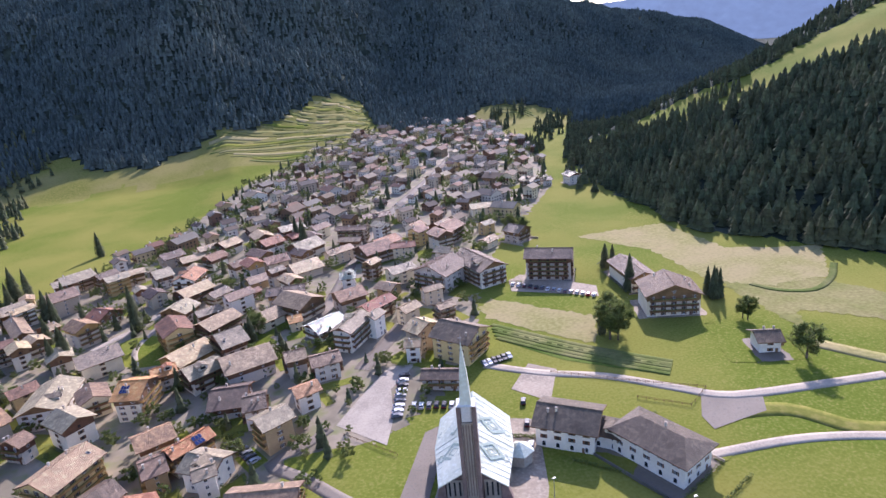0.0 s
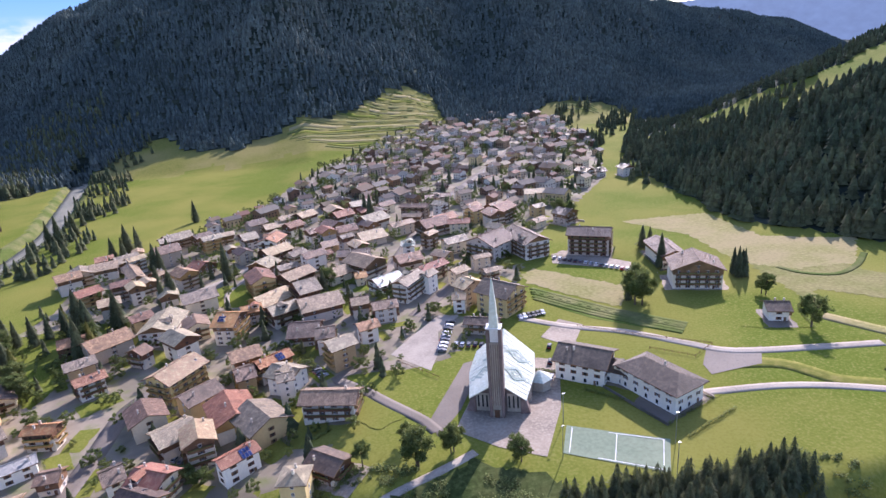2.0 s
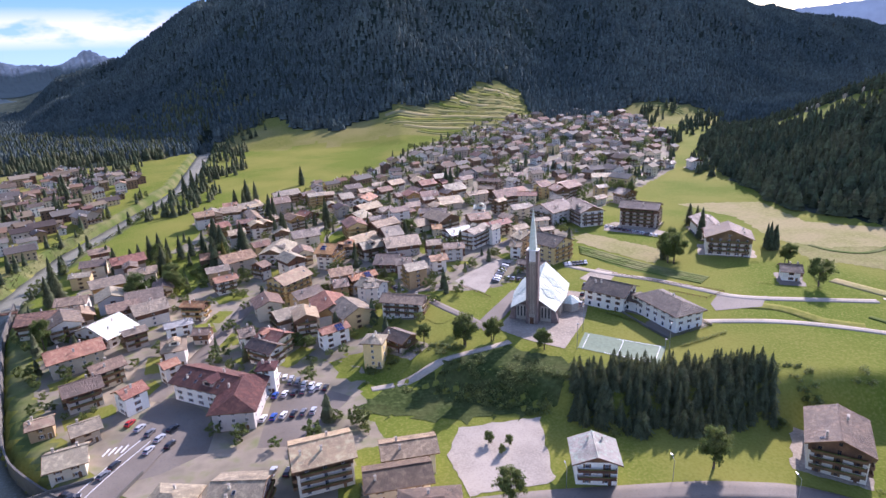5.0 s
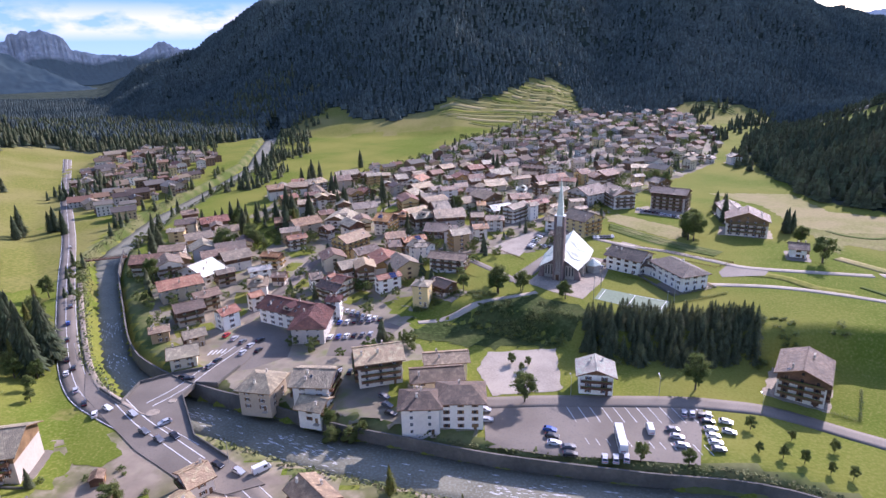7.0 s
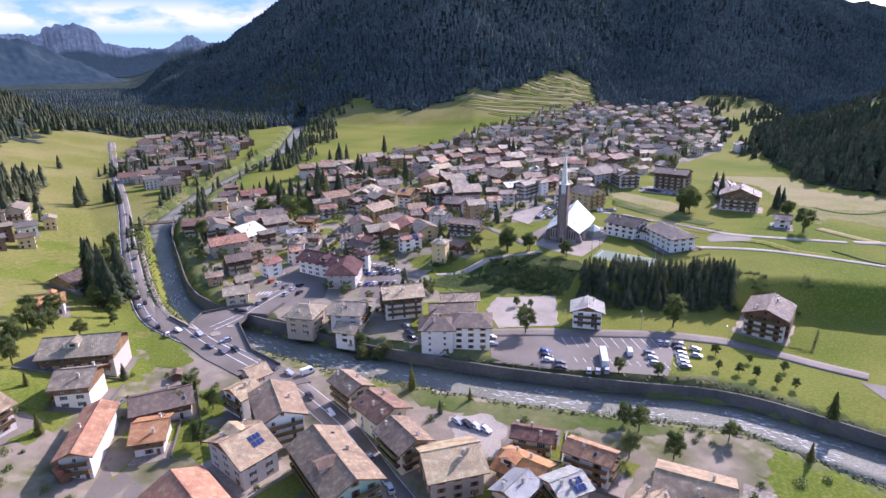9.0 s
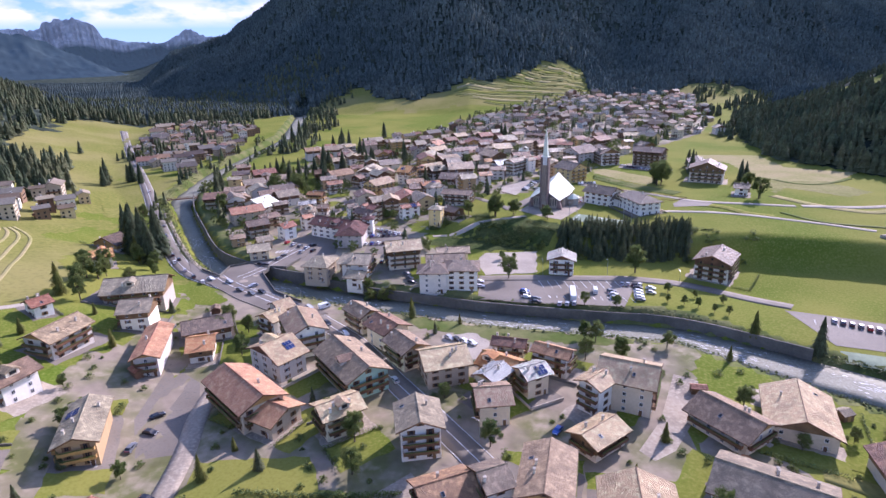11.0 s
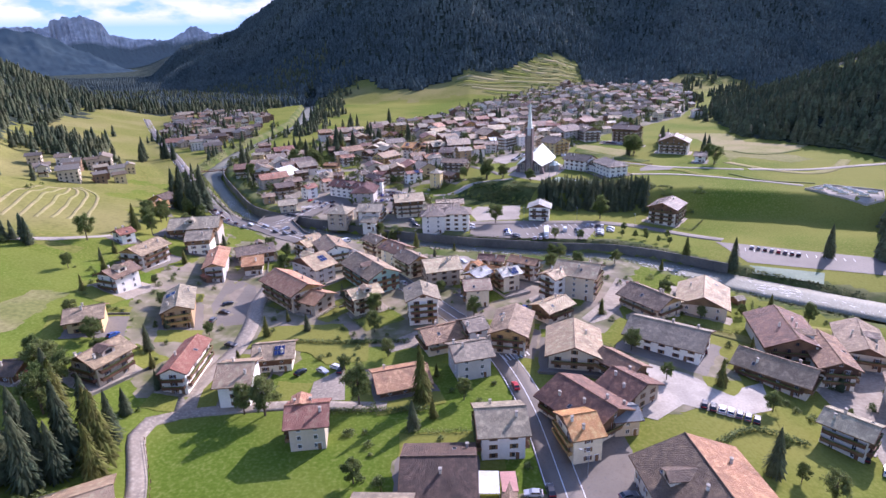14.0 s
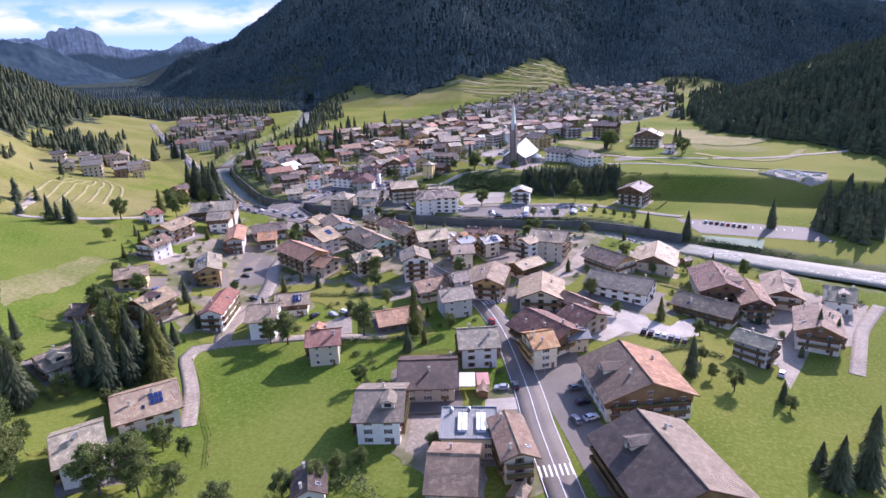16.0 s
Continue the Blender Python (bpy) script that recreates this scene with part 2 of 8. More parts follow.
ROOF_MATS = {
    key: surface("tiles " + label, (a[0] * 1.1, a[1], a[2] * 0.8), (b[0] * 1.1, b[1], b[2] * 0.8), rough - 0.02, (0.35, 5.0), 0.6, vary="object", spread=0.13, lines=3.0, third=(c[0] * 1.1, c[1], c[2] * 0.8), worn=(min(0.55, c[0] * 1.45), c[1] * 1.3, c[2] * 1.0))
    for key, label, a, b, c, rough in (
        ("br", "brown", (0.265, 0.195, 0.145), (0.205, 0.15, 0.115), (0.34, 0.26, 0.20), 0.62),
        ("tn", "tan", (0.40, 0.30, 0.21), (0.33, 0.245, 0.175), (0.47, 0.36, 0.265), 0.62),
        ("gy", "grey", (0.27, 0.238, 0.192), (0.205, 0.18, 0.147), (0.34, 0.30, 0.245), 0.6),
        ("dk", "dark brown", (0.135, 0.10, 0.085), (0.10, 0.08, 0.07), (0.18, 0.135, 0.115), 0.6),
        ("rd", "red", (0.34, 0.165, 0.11), (0.27, 0.13, 0.09), (0.41, 0.225, 0.155), 0.65),
        ("sa", "salmon", (0.40, 0.20, 0.14), (0.33, 0.155, 0.11), (0.45, 0.26, 0.19), 0.65),
        ("or", "orange", (0.44, 0.20, 0.09), (0.36, 0.155, 0.07), (0.48, 0.26, 0.14), 0.65),
        ("rb", "red brown", (0.235, 0.14, 0.10), (0.175, 0.105, 0.08), (0.33, 0.205, 0.14), 0.66),
        ("mr", "maroon", (0.115, 0.05, 0.044), (0.09, 0.038, 0.036), (0.145, 0.066, 0.055), 0.72),
        ("ub", "umber", (0.125, 0.085, 0.068), (0.095, 0.068, 0.056), (0.15, 0.108, 0.085), 0.62),
        ("sl", "slate brown", (0.115, 0.097, 0.086), (0.09, 0.078, 0.07), (0.14, 0.118, 0.104), 0.62),
        ("bl", "blue grey", (0.22, 0.25, 0.30), (0.27, 0.30, 0.34), (0.19, 0.21, 0.25), 0.45),
        ("wh", "white sheet", (0.72, 0.72, 0.72), (0.62, 0.62, 0.63), (0.76, 0.76, 0.76), 0.5),
        ("pa", "pale sheet", (0.50, 0.50, 0.50), (0.42, 0.42, 0.43), (0.55, 0.55, 0.55), 0.45),
        ("cm", "cream sheet", (0.37, 0.32, 0.25), (0.33, 0.285, 0.22), (0.41, 0.355, 0.28), 0.6),
        ("gr", "green grey", (0.30, 0.35, 0.32), (0.26, 0.30, 0.28), (0.36, 0.40, 0.37), 0.5),
    )
}
WALL_MATS = {
    key: surface("render " + label, a, b, 0.88, (0.12, 1.4), 0.05, vary="object", spread=0.06)
    for key, label, a, b in (
        ("wh", "white", (0.80, 0.745, 0.645), (0.71, 0.655, 0.56)),
        ("cr", "cream", (0.67, 0.56, 0.39), (0.59, 0.49, 0.34)),
        ("ye", "yellow", (0.62, 0.46, 0.22), (0.55, 0.40, 0.19)),
        ("mi", "mint", (0.45, 0.66, 0.56), (0.40, 0.60, 0.51)),
        ("wd", "pale", (0.72, 0.645, 0.52), (0.62, 0.55, 0.44)),
    )
}
ROOF_WORDS = {"br": "brown", "tn": "tan", "gy": "grey", "dk": "dark brown", "rd": "red", "sa": "salmon", "or": "orange", "rb": "red-brown", "mr": "maroon", "ub": "umber brown", "sl": "slate-brown", "bl": "blue-grey", "wh": "white", "pa": "pale grey", "gr": "grey-green", "cm": "cream"}
WALL_WORDS = {"wh": "white", "cr": "cream", "ye": "yellow", "mi": "mint green", "wd": "white and timber"}


# ---- mesh building ----
class Shape:
    """Collects faces of one mesh."""

    def __init__(self):
        self.verts, self.faces, self.slots = [], [], []

    def add(self, verts, faces, slot=0):
        n = len(self.verts)
        self.verts += [tuple(v) for v in verts]
        self.faces += [tuple(n + i for i in f) for f in faces]
        self.slots += [slot] * len(faces)
        return self

    def box(self, x, y, z, sx, sy, sz, slot=0, turn=0.0, taper=1.0):
        c, s = math.cos(turn), math.sin(turn)
        pts = []
        for k, t in ((0, 1.0), (1, taper)):
            for ux, uy in ((-1, -1), (1, -1), (1, 1), (-1, 1)):
                px, py = ux * sx / 2 * t, uy * sy / 2 * t
                pts.append((x + c * px - s * py, y + s * px + c * py, z + k * sz))
        return self.add(pts, [(3, 2, 1, 0), (4, 5, 6, 7), (0, 1, 5, 4), (1, 2, 6, 5), (2, 3, 7, 6), (3, 0, 4, 7)], slot)

    def tube(self, a, b, ra, rb, n=7, slot=0):
        a, b = Vector(a), Vector(b)
        w = (b - a).normalized()
        u = w.orthogonal().normalized()
        v = w.cross(u)
        ring = [math.tau * k / n for k in range(n)]
        pts = [a + (u * math.cos(t) + v * math.sin(t)) * ra for t in ring] + [b + (u * math.cos(t) + v * math.sin(t)) * rb for t in ring]
        return self.add(pts, [(k, (k + 1) % n, n + (k + 1) % n, n + k) for k in range(n)] + [tuple(range(n))[::-1], tuple(range(n, 2 * n))], slot)

    def mesh(self, name, mats):
        me = bpy.data.meshes.new(name)
        me.from_pydata(self.verts, [], self.faces)
        for m in mats if isinstance(mats, (tuple, list)) else (mats,):
            me.materials.append(m)
        me.polygons.foreach_set("material_index", self.slots)
        me.update()
        return me


def part(name, shape, mats, parent=None, label=""):
    ob = new(name, shape if isinstance(shape, bpy.types.Mesh) else shape.mesh(name, mats))
    if parent is not None:
        ob.parent = parent
    return tagged(ob, label) if label else ob


def big_mesh(name, verts, faces, mats, smooth_shade=True):
    """A mesh from arrays: n x 3 places and m x 3 or m x 4 corners."""
    me = bpy.data.meshes.new(name)
    verts, faces = np.asarray(verts, np.float32), np.asarray(faces, np.int32)
    k = faces.shape[1]
    me.vertices.add(len(verts))
    me.vertices.foreach_set("co", verts.ravel())
    me.loops.add(faces.size)
    me.loops.foreach_set("vertex_index", faces.ravel())
    me.polygons.add(len(faces))
    me.polygons.foreach_set("loop_start", np.arange(0, faces.size, k, dtype=np.int32))
    for m in mats:
        me.materials.append(m)
    me.polygons.foreach_set("use_smooth", np.full(len(faces), smooth_shade))
    me.update(calc_edges=True)
    return me


# ---- the shape of the land ----
EYE0 = (5.0, -50.0)


def steps(v, xs, ys):
    return np.interp(v, xs, ys)


def smooth(a, b, v):
    u = np.clip((np.asarray(v, float) - a) / (b - a), 0, 1)
    return u * u * (3 - 2 * u)


RIVER = [(-300, 1000), (-250, 760), (-229, 660), (-226, 560), (-229, 430), (-215, 331), (-192, 288), (-168, 247), (-139, 200),
         (-115, 176), (-91, 161), (-70, 152), (-42, 139), (-18, 131), (10, 122), (51, 113), (85, 106), (120, 82),
         (142, 66), (162, 52), (186, 36), (235, 2), (300, -45), (420, -130)]


def from_line(x, y, line):
    """Distance from a polyline, and the part of its length at the nearest point."""
    x, y = np.asarray(x, float), np.asarray(y, float)
    best, where = np.full(np.broadcast(x, y).shape, 1e9), np.zeros(np.broadcast(x, y).shape)
    for n, ((ax, ay), (bx, by)) in enumerate(zip(line, line[1:])):
        ux, uy = bx - ax, by - ay
        t = np.clip(((x - ax) * ux + (y - ay) * uy) / (ux * ux + uy * uy), 0, 1)
        d = np.hypot(x - ax - t * ux, y - ay - t * uy)
        where = np.where(d < best, n + t, where)
        best = np.minimum(best, d)
    return best, where


def waves(x, y, size, seed):
    """Smooth uneven relief between -1 and 1."""
    out, k = 0, 6.283 / size
    for n in range(5):
        a = seed * 1.7 + n * 2.4
        out = out + np.sin((x * math.cos(a) + y * math.sin(a)) * k * (1 + 0.37 * n) + seed * 3 + n * n) / (1 + 0.5 * n)
    return out / 2.6


def ridge(v):
    return 1 - np.abs(v)


def mountain_rim(az):
    """For a direction from the valley: the height angle of the crest, and how far off the slope begins and the crest stands."""
    top = steps(az, [-60, -42, -36, -33, -31, -29, -26.6, -24.6, -22.4, -19.8, -16, -10, 0, 20, 28, 30, 32, 36, 41, 46, 50, 60],
                [-1, -2, -3.5, -4.5, -3.5, -2.1, 0.0, 0.5, 0.9, 2.5, 4.9, 7.0, 8.5, 6.0, 4.0, 3.0, 2.5, 1.6, 0.3, -2.2, -2.6, -2.0])
    base = steps(az, [-60, -36, -33, -25, -17, -10, -6, 0, 5, 9, 14, 20, 26, 32, 40, 60], [1800, 1800, 1700, 1300, 1020, 960, 930, 900, 950, 1010, 1150, 1120, 1150, 1500, 1800, 1900])
    far = base + steps(az, [-60, -33, -22, -14, -6, 0, 20, 30, 46, 60], [900, 500, 860, 760, 600, 580, 720, 980, 900, 900])
    return top, base, far


def land(x, y):
    x, y = np.asarray(x, float), np.asarray(y, float)
    h = -22.0 + 0.25 * waves(x, y, 90, 1)
    h = h - 4.0 * smooth(40, 130, x) * smooth(110, -20, y)
    # the slope on the river's left bank
    edge = steps(y, [-300, -100, 0, 100, 150, 200, 290, 370, 600, 1000, 1600, 2600, 4800], [-52, -58, -78, -98, -130, -178, -232, -292, -415, -570, -900, -2150, -4300])
    d = np.maximum(0, edge - x)
    slope = 0.21 * np.minimum(d, 120) + 0.52 * np.clip(d - 120, 0, 240) + 0.36 * np.clip(d - 360, 0, 500) + smooth(10, 80, d) * (1.4 * waves(x, y, 120, 3) + 1.2 * waves(x, y, 55, 6))
    h = h + slope * smooth(1200, 660, y)
    # the terrace with the church and the hay meadows
    foot = steps(x, [-60, -20, 30, 60, 100, 140, 200, 330], [262, 226, 204, 184, 180, 178, 160, 110])
    up = smooth(3, 17, y - foot) * smooth(-50, 25, x)
    h = h + up * (7.0 + 2.0 * smooth(90, 150, x) * smooth(330, 250, y) - 2.5 * smooth(320, 520, y)) - 3.0 * smooth(75, 130, x) * (1 - up) * smooth(330, 250, y) - 1.5 * smooth(-20, 20, x) * smooth(14, 0, y - foot) * smooth(120, 150, y)
    # the wooded hill on the right
    edge = steps(y, [-300, 0, 90, 200, 300, 350, 400, 520, 700, 1000, 1400, 2200], [430, 330, 262, 300, 300, 284, 258, 280, 345, 560, 820, 1400])
    d = np.maximum(0, x - edge)
    crest = steps(x, [300, 345, 391, 447, 494, 574, 650, 900], [880, 806, 700, 668, 636, 632, 634, 640])
    back = smooth(190, 8, y - crest)
    h = h + back * (0.10 * np.minimum(d, 30) + 0.36 * np.clip(d - 30, 0, 400) + 0.2 * np.maximum(d - 430, 0) + smooth(20, 150, d) * 5 * waves(x, y, 210, 7))
    # mountains round the valley's head
    dx, dy = x - EYE0[0], y - EYE0[1]
    az, r = np.degrees(np.arctan2(dx, dy)), np.hypot(dx, dy)
    top, base, far = mountain_rim(az)
    foot = 110 * smooth(-24, -12, az) * smooth(34, 22, az)
    s = np.clip((r - base - foot) / (far - base - foot), 0, 1.6)
    crest = 75 + far * np.tan(np.radians(top))
    lift = np.maximum(crest + 24 - 0.2 * foot, 8)
    h = h + 0.2 * np.clip(r - base, 0, foot)
    rise = lift * (0.62 * s + 0.38 * smooth(0, 1, s)) * np.where(s > 1, 1, 1)
    relief = smooth(0.12, 0.5, s) * (60 * (ridge(waves(x, y, 620, 5)) - 0.6) + 16 * waves(x, y, 170, 9)) * smooth(1.25, 0.7, s)
    h = h + rise * smooth(2.4, 1.0, s) + relief * smooth(20, 160, lift)
    # spurs that carry the terraced field and the far pasture
    for cx, cy, rx, ry, up in ((185, 1130, 110, 200, 8), (470, 1130, 90, 160, 8)):
        q = ((x - cx) / rx) ** 2 + ((y - cy) / ry) ** 2
        h = h + up * np.exp(-q) * smooth(-200, 120, y - cy + 160)
    h = h - 1.3 * (np.mod(h, 6.5) / 6.5 - 0.5) * np.exp(-(((x - 170) / 150) ** 2 + ((y - 1120) / 260) ** 2) ** 3)
    # river bed
    d, _ = from_line(x, y, RIVER)
    d = d / np.interp(y, [150, 190, 290, 340], [1.0, 0.62, 0.62, 1.0])
    return h + np.minimum(0, (-29.5 - h)) * smooth(13.5, 8.5, d)


def land_at(x, y):
    return float(land(x, y))

# ---- lines and fields of the plan ----
LANE_MEADOW = [(83.9, 318.2), (101, 301.7), (118.9, 288.3), (132.4, 271.3), (141, 260.4), (151.2, 255.4), (172.6, 249.6), (196.5, 243.9)]
LANE_TOWN_EDGE = [(-74.6, 436.9), (-53.6, 455.5), (-40.8, 474.4), (-31, 495.5), (-3.6, 519.9), (18, 542.1), (60.3, 585.4)]
LANE_LOOP = [(-51, 406.4), (-53, 425.5), (-47, 442.6), (-39.9, 460.6)]
MAIN_STREET = [(29.8, 389.5), (49.2, 435), (76.7, 499.4), (125.4, 586.9), (215.2, 722.4), (263.8, 812.8)]
CHURCH_STREET = [(39.8, 338.6), (57.2, 359.3), (71.9, 377.4)]
HALL_STREET = [(-94.9, 224.7), (-90.2, 242.6), (-86.5, 264.5), (-82.9, 287.7), (-78.1, 315.2), (-61.5, 333.8)]
PARK_STREET = [(10.1, 159.1), (39.4, 159.4), (87.3, 156.6), (109, 152), (139.4, 130.6)]
LANE_SOUTH = [(-14, -22.5), (-28, -22.5), (-41.3, -22.2), (-59.3, -24.2), (-71.5, -26.6), (-77.3, -31.2), (-77.6, -38), (-73.6, -45.6), (-69, -54), (-65, -63), (-61.5, -73)]
LANE_YARD = [(-76.5, 68), (-75.5, 48), (-71.7, 30.5), (-69.8, 11.0), (-71.6, -2.2), (-73.6, -14), (-71, -25)]
TRACK_LEFT = [(-163.9, 99.7), (-184.6, 75.2), (-205.1, 68.3), (-213.9, 78.6), (-220.6, 98.8)]
PATH_SLOPE = [(-15.6, 221.5), (9.5, 227), (25.1, 231.3), (38.5, 236.5)]
TRACK_RIGHT = [(134.8, -39.9), (146.9, -21.6), (155.4, -9.5), (172.8, 8.5)]
FIELD_HAY = [(104.1, 367.9), (113.4, 375.1), (143.7, 331.9), (130.5, 312.4), (122, 322.1), (102, 356.9)]
FIELD_TAN = [(200.3, 435.3), (258.2, 426), (251.2, 367.8), (291.8, 342.8), (258.3, 312.7), (230, 318.1), (210.9, 337.9), (217.9, 388.6)]
FIELD_ROWS = [(101.1, 348.8), (144.4, 284.8), (137, 277.5), (112.2, 306.2), (97.1, 334.6)]
FIELD_LEFT = [(-160.2, -6.7), (-151.9, 30.6), (-141.1, 32.8), (-140, 3.5), (-145.1, -26.8)]
FIELD_OLIVE = [(-283.2, 332.6), (-290.4, 373.4), (-270.2, 369.6), (-213.6, 280.9), (-228.2, 257.6)]
FIELD_ROUND = [(-199.7, 68.5), (-230, 120), (-262, 195), (-245, 213), (-222, 190), (-200, 160), (-167, 137), (-168, 90)]
LANE_UPPER = [(117.1, 240.0), (148.7, 231.4), (179.2, 215.3), (210.2, 193.3)]
STRIP_HAY = [(195.6, 269.8), (210.0, 243.9), (231.9, 228.3), (257.6, 243.2), (280.5, 271.8)]
BANK_UPPER = [(181.6, 230.1), (194.2, 209.3), (219.4, 198.1)]
FIELD_HIGH = [(231.6, 408.1), (251.1, 389.4), (250.0, 322.1), (260.8, 275.8), (238.5, 263.4), (215.6, 293.4), (199.8, 275.2), (216.9, 342.8)]
CEMETERY = [(206.1, 184.0), (221.2, 192.2), (245.1, 175.6), (236.2, 160.4), (227.8, 161.1), (212.1, 171.7)]
LANE_CHURCH = [(21.4, 306.1), (10.1, 300.3), (0.8, 298.5), (10.2, 284.7), (17.7, 271.9), (27.2, 257.0), (29.8, 250.2)]
CHURCH_SIDE = [(28.4, 256.0), (49.4, 288.8), (56.7, 290.3), (49.4, 274.5), (40.3, 259.3), (29.5, 247.3)]
SCHOOL_YARD = [(129, 254), (137.3, 263.2), (142.2, 257.5), (155.9, 256.9), (147.4, 246.8), (127.7, 247.4)]
MEADOW_RIVER = [(-175.3, 381.5), (-203, 447.3), (-205, 497.9), (-191.1, 516.9), (-148.7, 466), (-146.8, 439.3), (-156.9, 408), (-161, 383.6)]
GARDEN_LOOP = [(-73.5, 426.6), (-56.1, 441.3), (-34.5, 432.3), (-34.2, 399.7), (-52.2, 405.1)]
LAWN_HOTEL = [(-88.7, 370.1), (-76.4, 364.3), (-71.1, 352.3), (-81.1, 347.3)]
TREE_BELT = [(-165, 380), (-160, 408), (-120, 412), (-98, 405), (-108, 366), (-118, 328), (-142, 352)]
PARKING = [(9.6, 159.7), (84.6, 160.5), (68.8, 124.2), (31.9, 130), (9.1, 135.3)]
GRAVEL = [(8.7, 181.4), (13.1, 195.2), (41.2, 198), (37.7, 166.1), (12.8, 163.5)]
PLAZA = [(35.3, 248.6), (51.5, 274.2), (74.2, 284.4), (84.5, 278.2), (72.1, 249.3), (57.7, 227.4), (45.7, 236.5)]
COURT = [(69.3, 239.3), (62.7, 227.4), (86.9, 210.2), (95.3, 223.1)]
CHURCH_LOT = [(23.6, 306.7), (36.4, 288.4), (42.5, 301.7), (46.4, 319.1), (60.2, 332.5), (50.5, 335.4), (38.5, 323.5)]
JUNCTION = [(-141.9, 184.7), (-127.4, 169.2), (-114.9, 160.1), (-114.8, 173), (-105.5, 178.9), (-95.5, 182.8), (-92.3, 197.7), (-85.9, 209.9), (-78.6, 199.6), (-81.9, 183.9), (-85.7, 171.3), (-93.8, 172), (-95.3, 164.3), (-81.3, 140.5), (-66.7, 129.5), (-52.6, 118.6), (-62.1, 114.6), (-74.6, 118.6), (-96.7, 134.1), (-113.7, 149.3), (-130.3, 164.5)]
LOT_EAST = [(134.1, 126.9), (196.8, 99.8), (195.5, 77.3), (137, 96)]
PITCH = [(136.2, 92.4), (134.9, 85.8), (157.5, 71.3), (164.2, 82.9)]
LOT_HOTEL = [(130.9, 391.8), (139.9, 396.3), (163.7, 361), (157.4, 349.6), (125.5, 377.8)]
COURT_SCHOOL = [(85.2, 298.2), (98.9, 311), (106, 302), (93.4, 284.7)]
GROVE_TERRACE = [(50.5, 193.7), (56.7, 213.3), (87.2, 205.5), (120.9, 204), (115.4, 184.1), (72.7, 179.8)]
GROVE_LEFT = [(-290, 262), (-380, 300), (-420, 400), (-345, 405), (-318, 345), (-272, 305)]
GROVE_EAST = [(194.1, 94.8), (233.8, 154.9), (267.7, 152.4), (218.1, 75.7), (198.3, 73)]
VILLAGE_LEFT = [(-345.8, 493), (-415.9, 682.3), (-413, 790.7), (-282.4, 705), (-255.7, 558.5), (-240.3, 470.1), (-248.7, 409.2)]
YARD_EAST = [(33.4, -16.9), (47.5, -21.6), (49.7, -40.6), (47.7, -59.8), (49, -75.5), (47.2, -99.9), (42.3, -99.9), (35.1, -59.4)]
YARD_HOTEL = [(113.4, 3.5), (148, 26.2), (168.8, 8.8), (145.1, -21.6), (131.5, -21.1), (109.1, -50.1), (114.3, -29.2)]
ARC_STRIP = [(223.2, 324), (227.3, 312.3), (239, 304.5), (256.3, 309.9), (274.2, 322.3)]
HALL_CARS = [(-53.5, 220.9), (-37, 223), (-51.6, 207.2)]
LAWN_CHURCH = [(5.6, 297.9), (32.4, 292.2), (28.4, 264.3), (11.8, 258.1), (0.5, 274)]
LAWN_TOWN = [(-33.1, 243.9), (-16.6, 245.8), (-9.8, 229.3), (-23.4, 227.4)]
LAWN_COURT = [(-17, 295.8), (-7.5, 299.2), (-3.7, 265.6), (-13.5, 261.4)]
STRIP_A = [(134.1, 252.4), (153.2, 244.5), (162, 229.8), (173.7, 222.2)]
STRIP_B = [(95, 28.1), (108.1, 22.4), (131.5, 14.1)]
STRIP_C = [(76.9, 58.6), (100.8, 46.7), (141.2, 29.4)]
BANK_FAR = [(438.1, 1032.9), (465.5, 1015), (476.7, 977.2)]
EAST_CARS = [(44.8, -56.7), (47.1, -78.8)]


YARD_WEST = [(-5.4, -64.3), (-8.6, -42.8), (17.6, -56.2), (26.6, -56.6), (35, -100.1), (12.8, -99.8), (-4, -83.9)]
YARD_MIDDLE = [(-56.3, -3.3), (-74.6, 32.5), (-66.4, 68.9), (-55.1, 96.7), (-16.7, 29.2), (-17.7, 17), (-50.9, 28)]
YARD_LEFT = [(-121, 36.7), (-104.9, 8.2), (-85.2, -21), (-68.2, -12.6), (-55.6, -5.9), (-46.4, -3.9), (-51.6, 31.1), (-74.6, 32.5), (-100.5, 76.6), (-114.1, 89.6), (-124.2, 72)]
YARD_RIGHT = [(53, 13.1), (73.3, 45.5), (90.5, 27), (91.4, -5.1), (65.7, -25.5), (55.2, -21.5)]
HALL_PLAZA = [(-93, 226), (-84.7, 226), (-74.5, 217), (-66.7, 205), (-65.7, 192), (-76.9, 183), (-86, 180), (-96.2, 200)]
HALL_LOT = [(-51, 231), (-36, 226), (-22.3, 217.3), (-29, 206), (-36, 191), (-50.5, 192)]
SHADED_SLOPE = [(-20, 208), (-14, 222), (-2, 223.5), (9, 225), (22, 228), (36, 233), (46, 226), (56, 216), (52, 205), (44, 200), (28, 200), (14, 200), (-6, 203)]
BANK_SOUTH = [(-28.3, 131), (-13.8, 119), (4.8, 111), (23.3, 104.5), (43.4, 100), (60, 96), (58, 91), (42.8, 92.5), (13.1, 95), (-3.9, 101.5), (-14.3, 105), (-21.3, 114.5)]
YARD_BANK = [(-3.5, 88), (-4.5, 99), (6.5, 101), (12.5, 94), (8.6, 80), (2.9, 80)]
LAWN_TERRACE = [(-66.2, 11), (-66.4, 27), (-56.6, 28.5), (-37.2, 30), (-31.9, 18), (-24.8, 16.4), (-23.9, 3), (-37, 1), (-45, 9)]
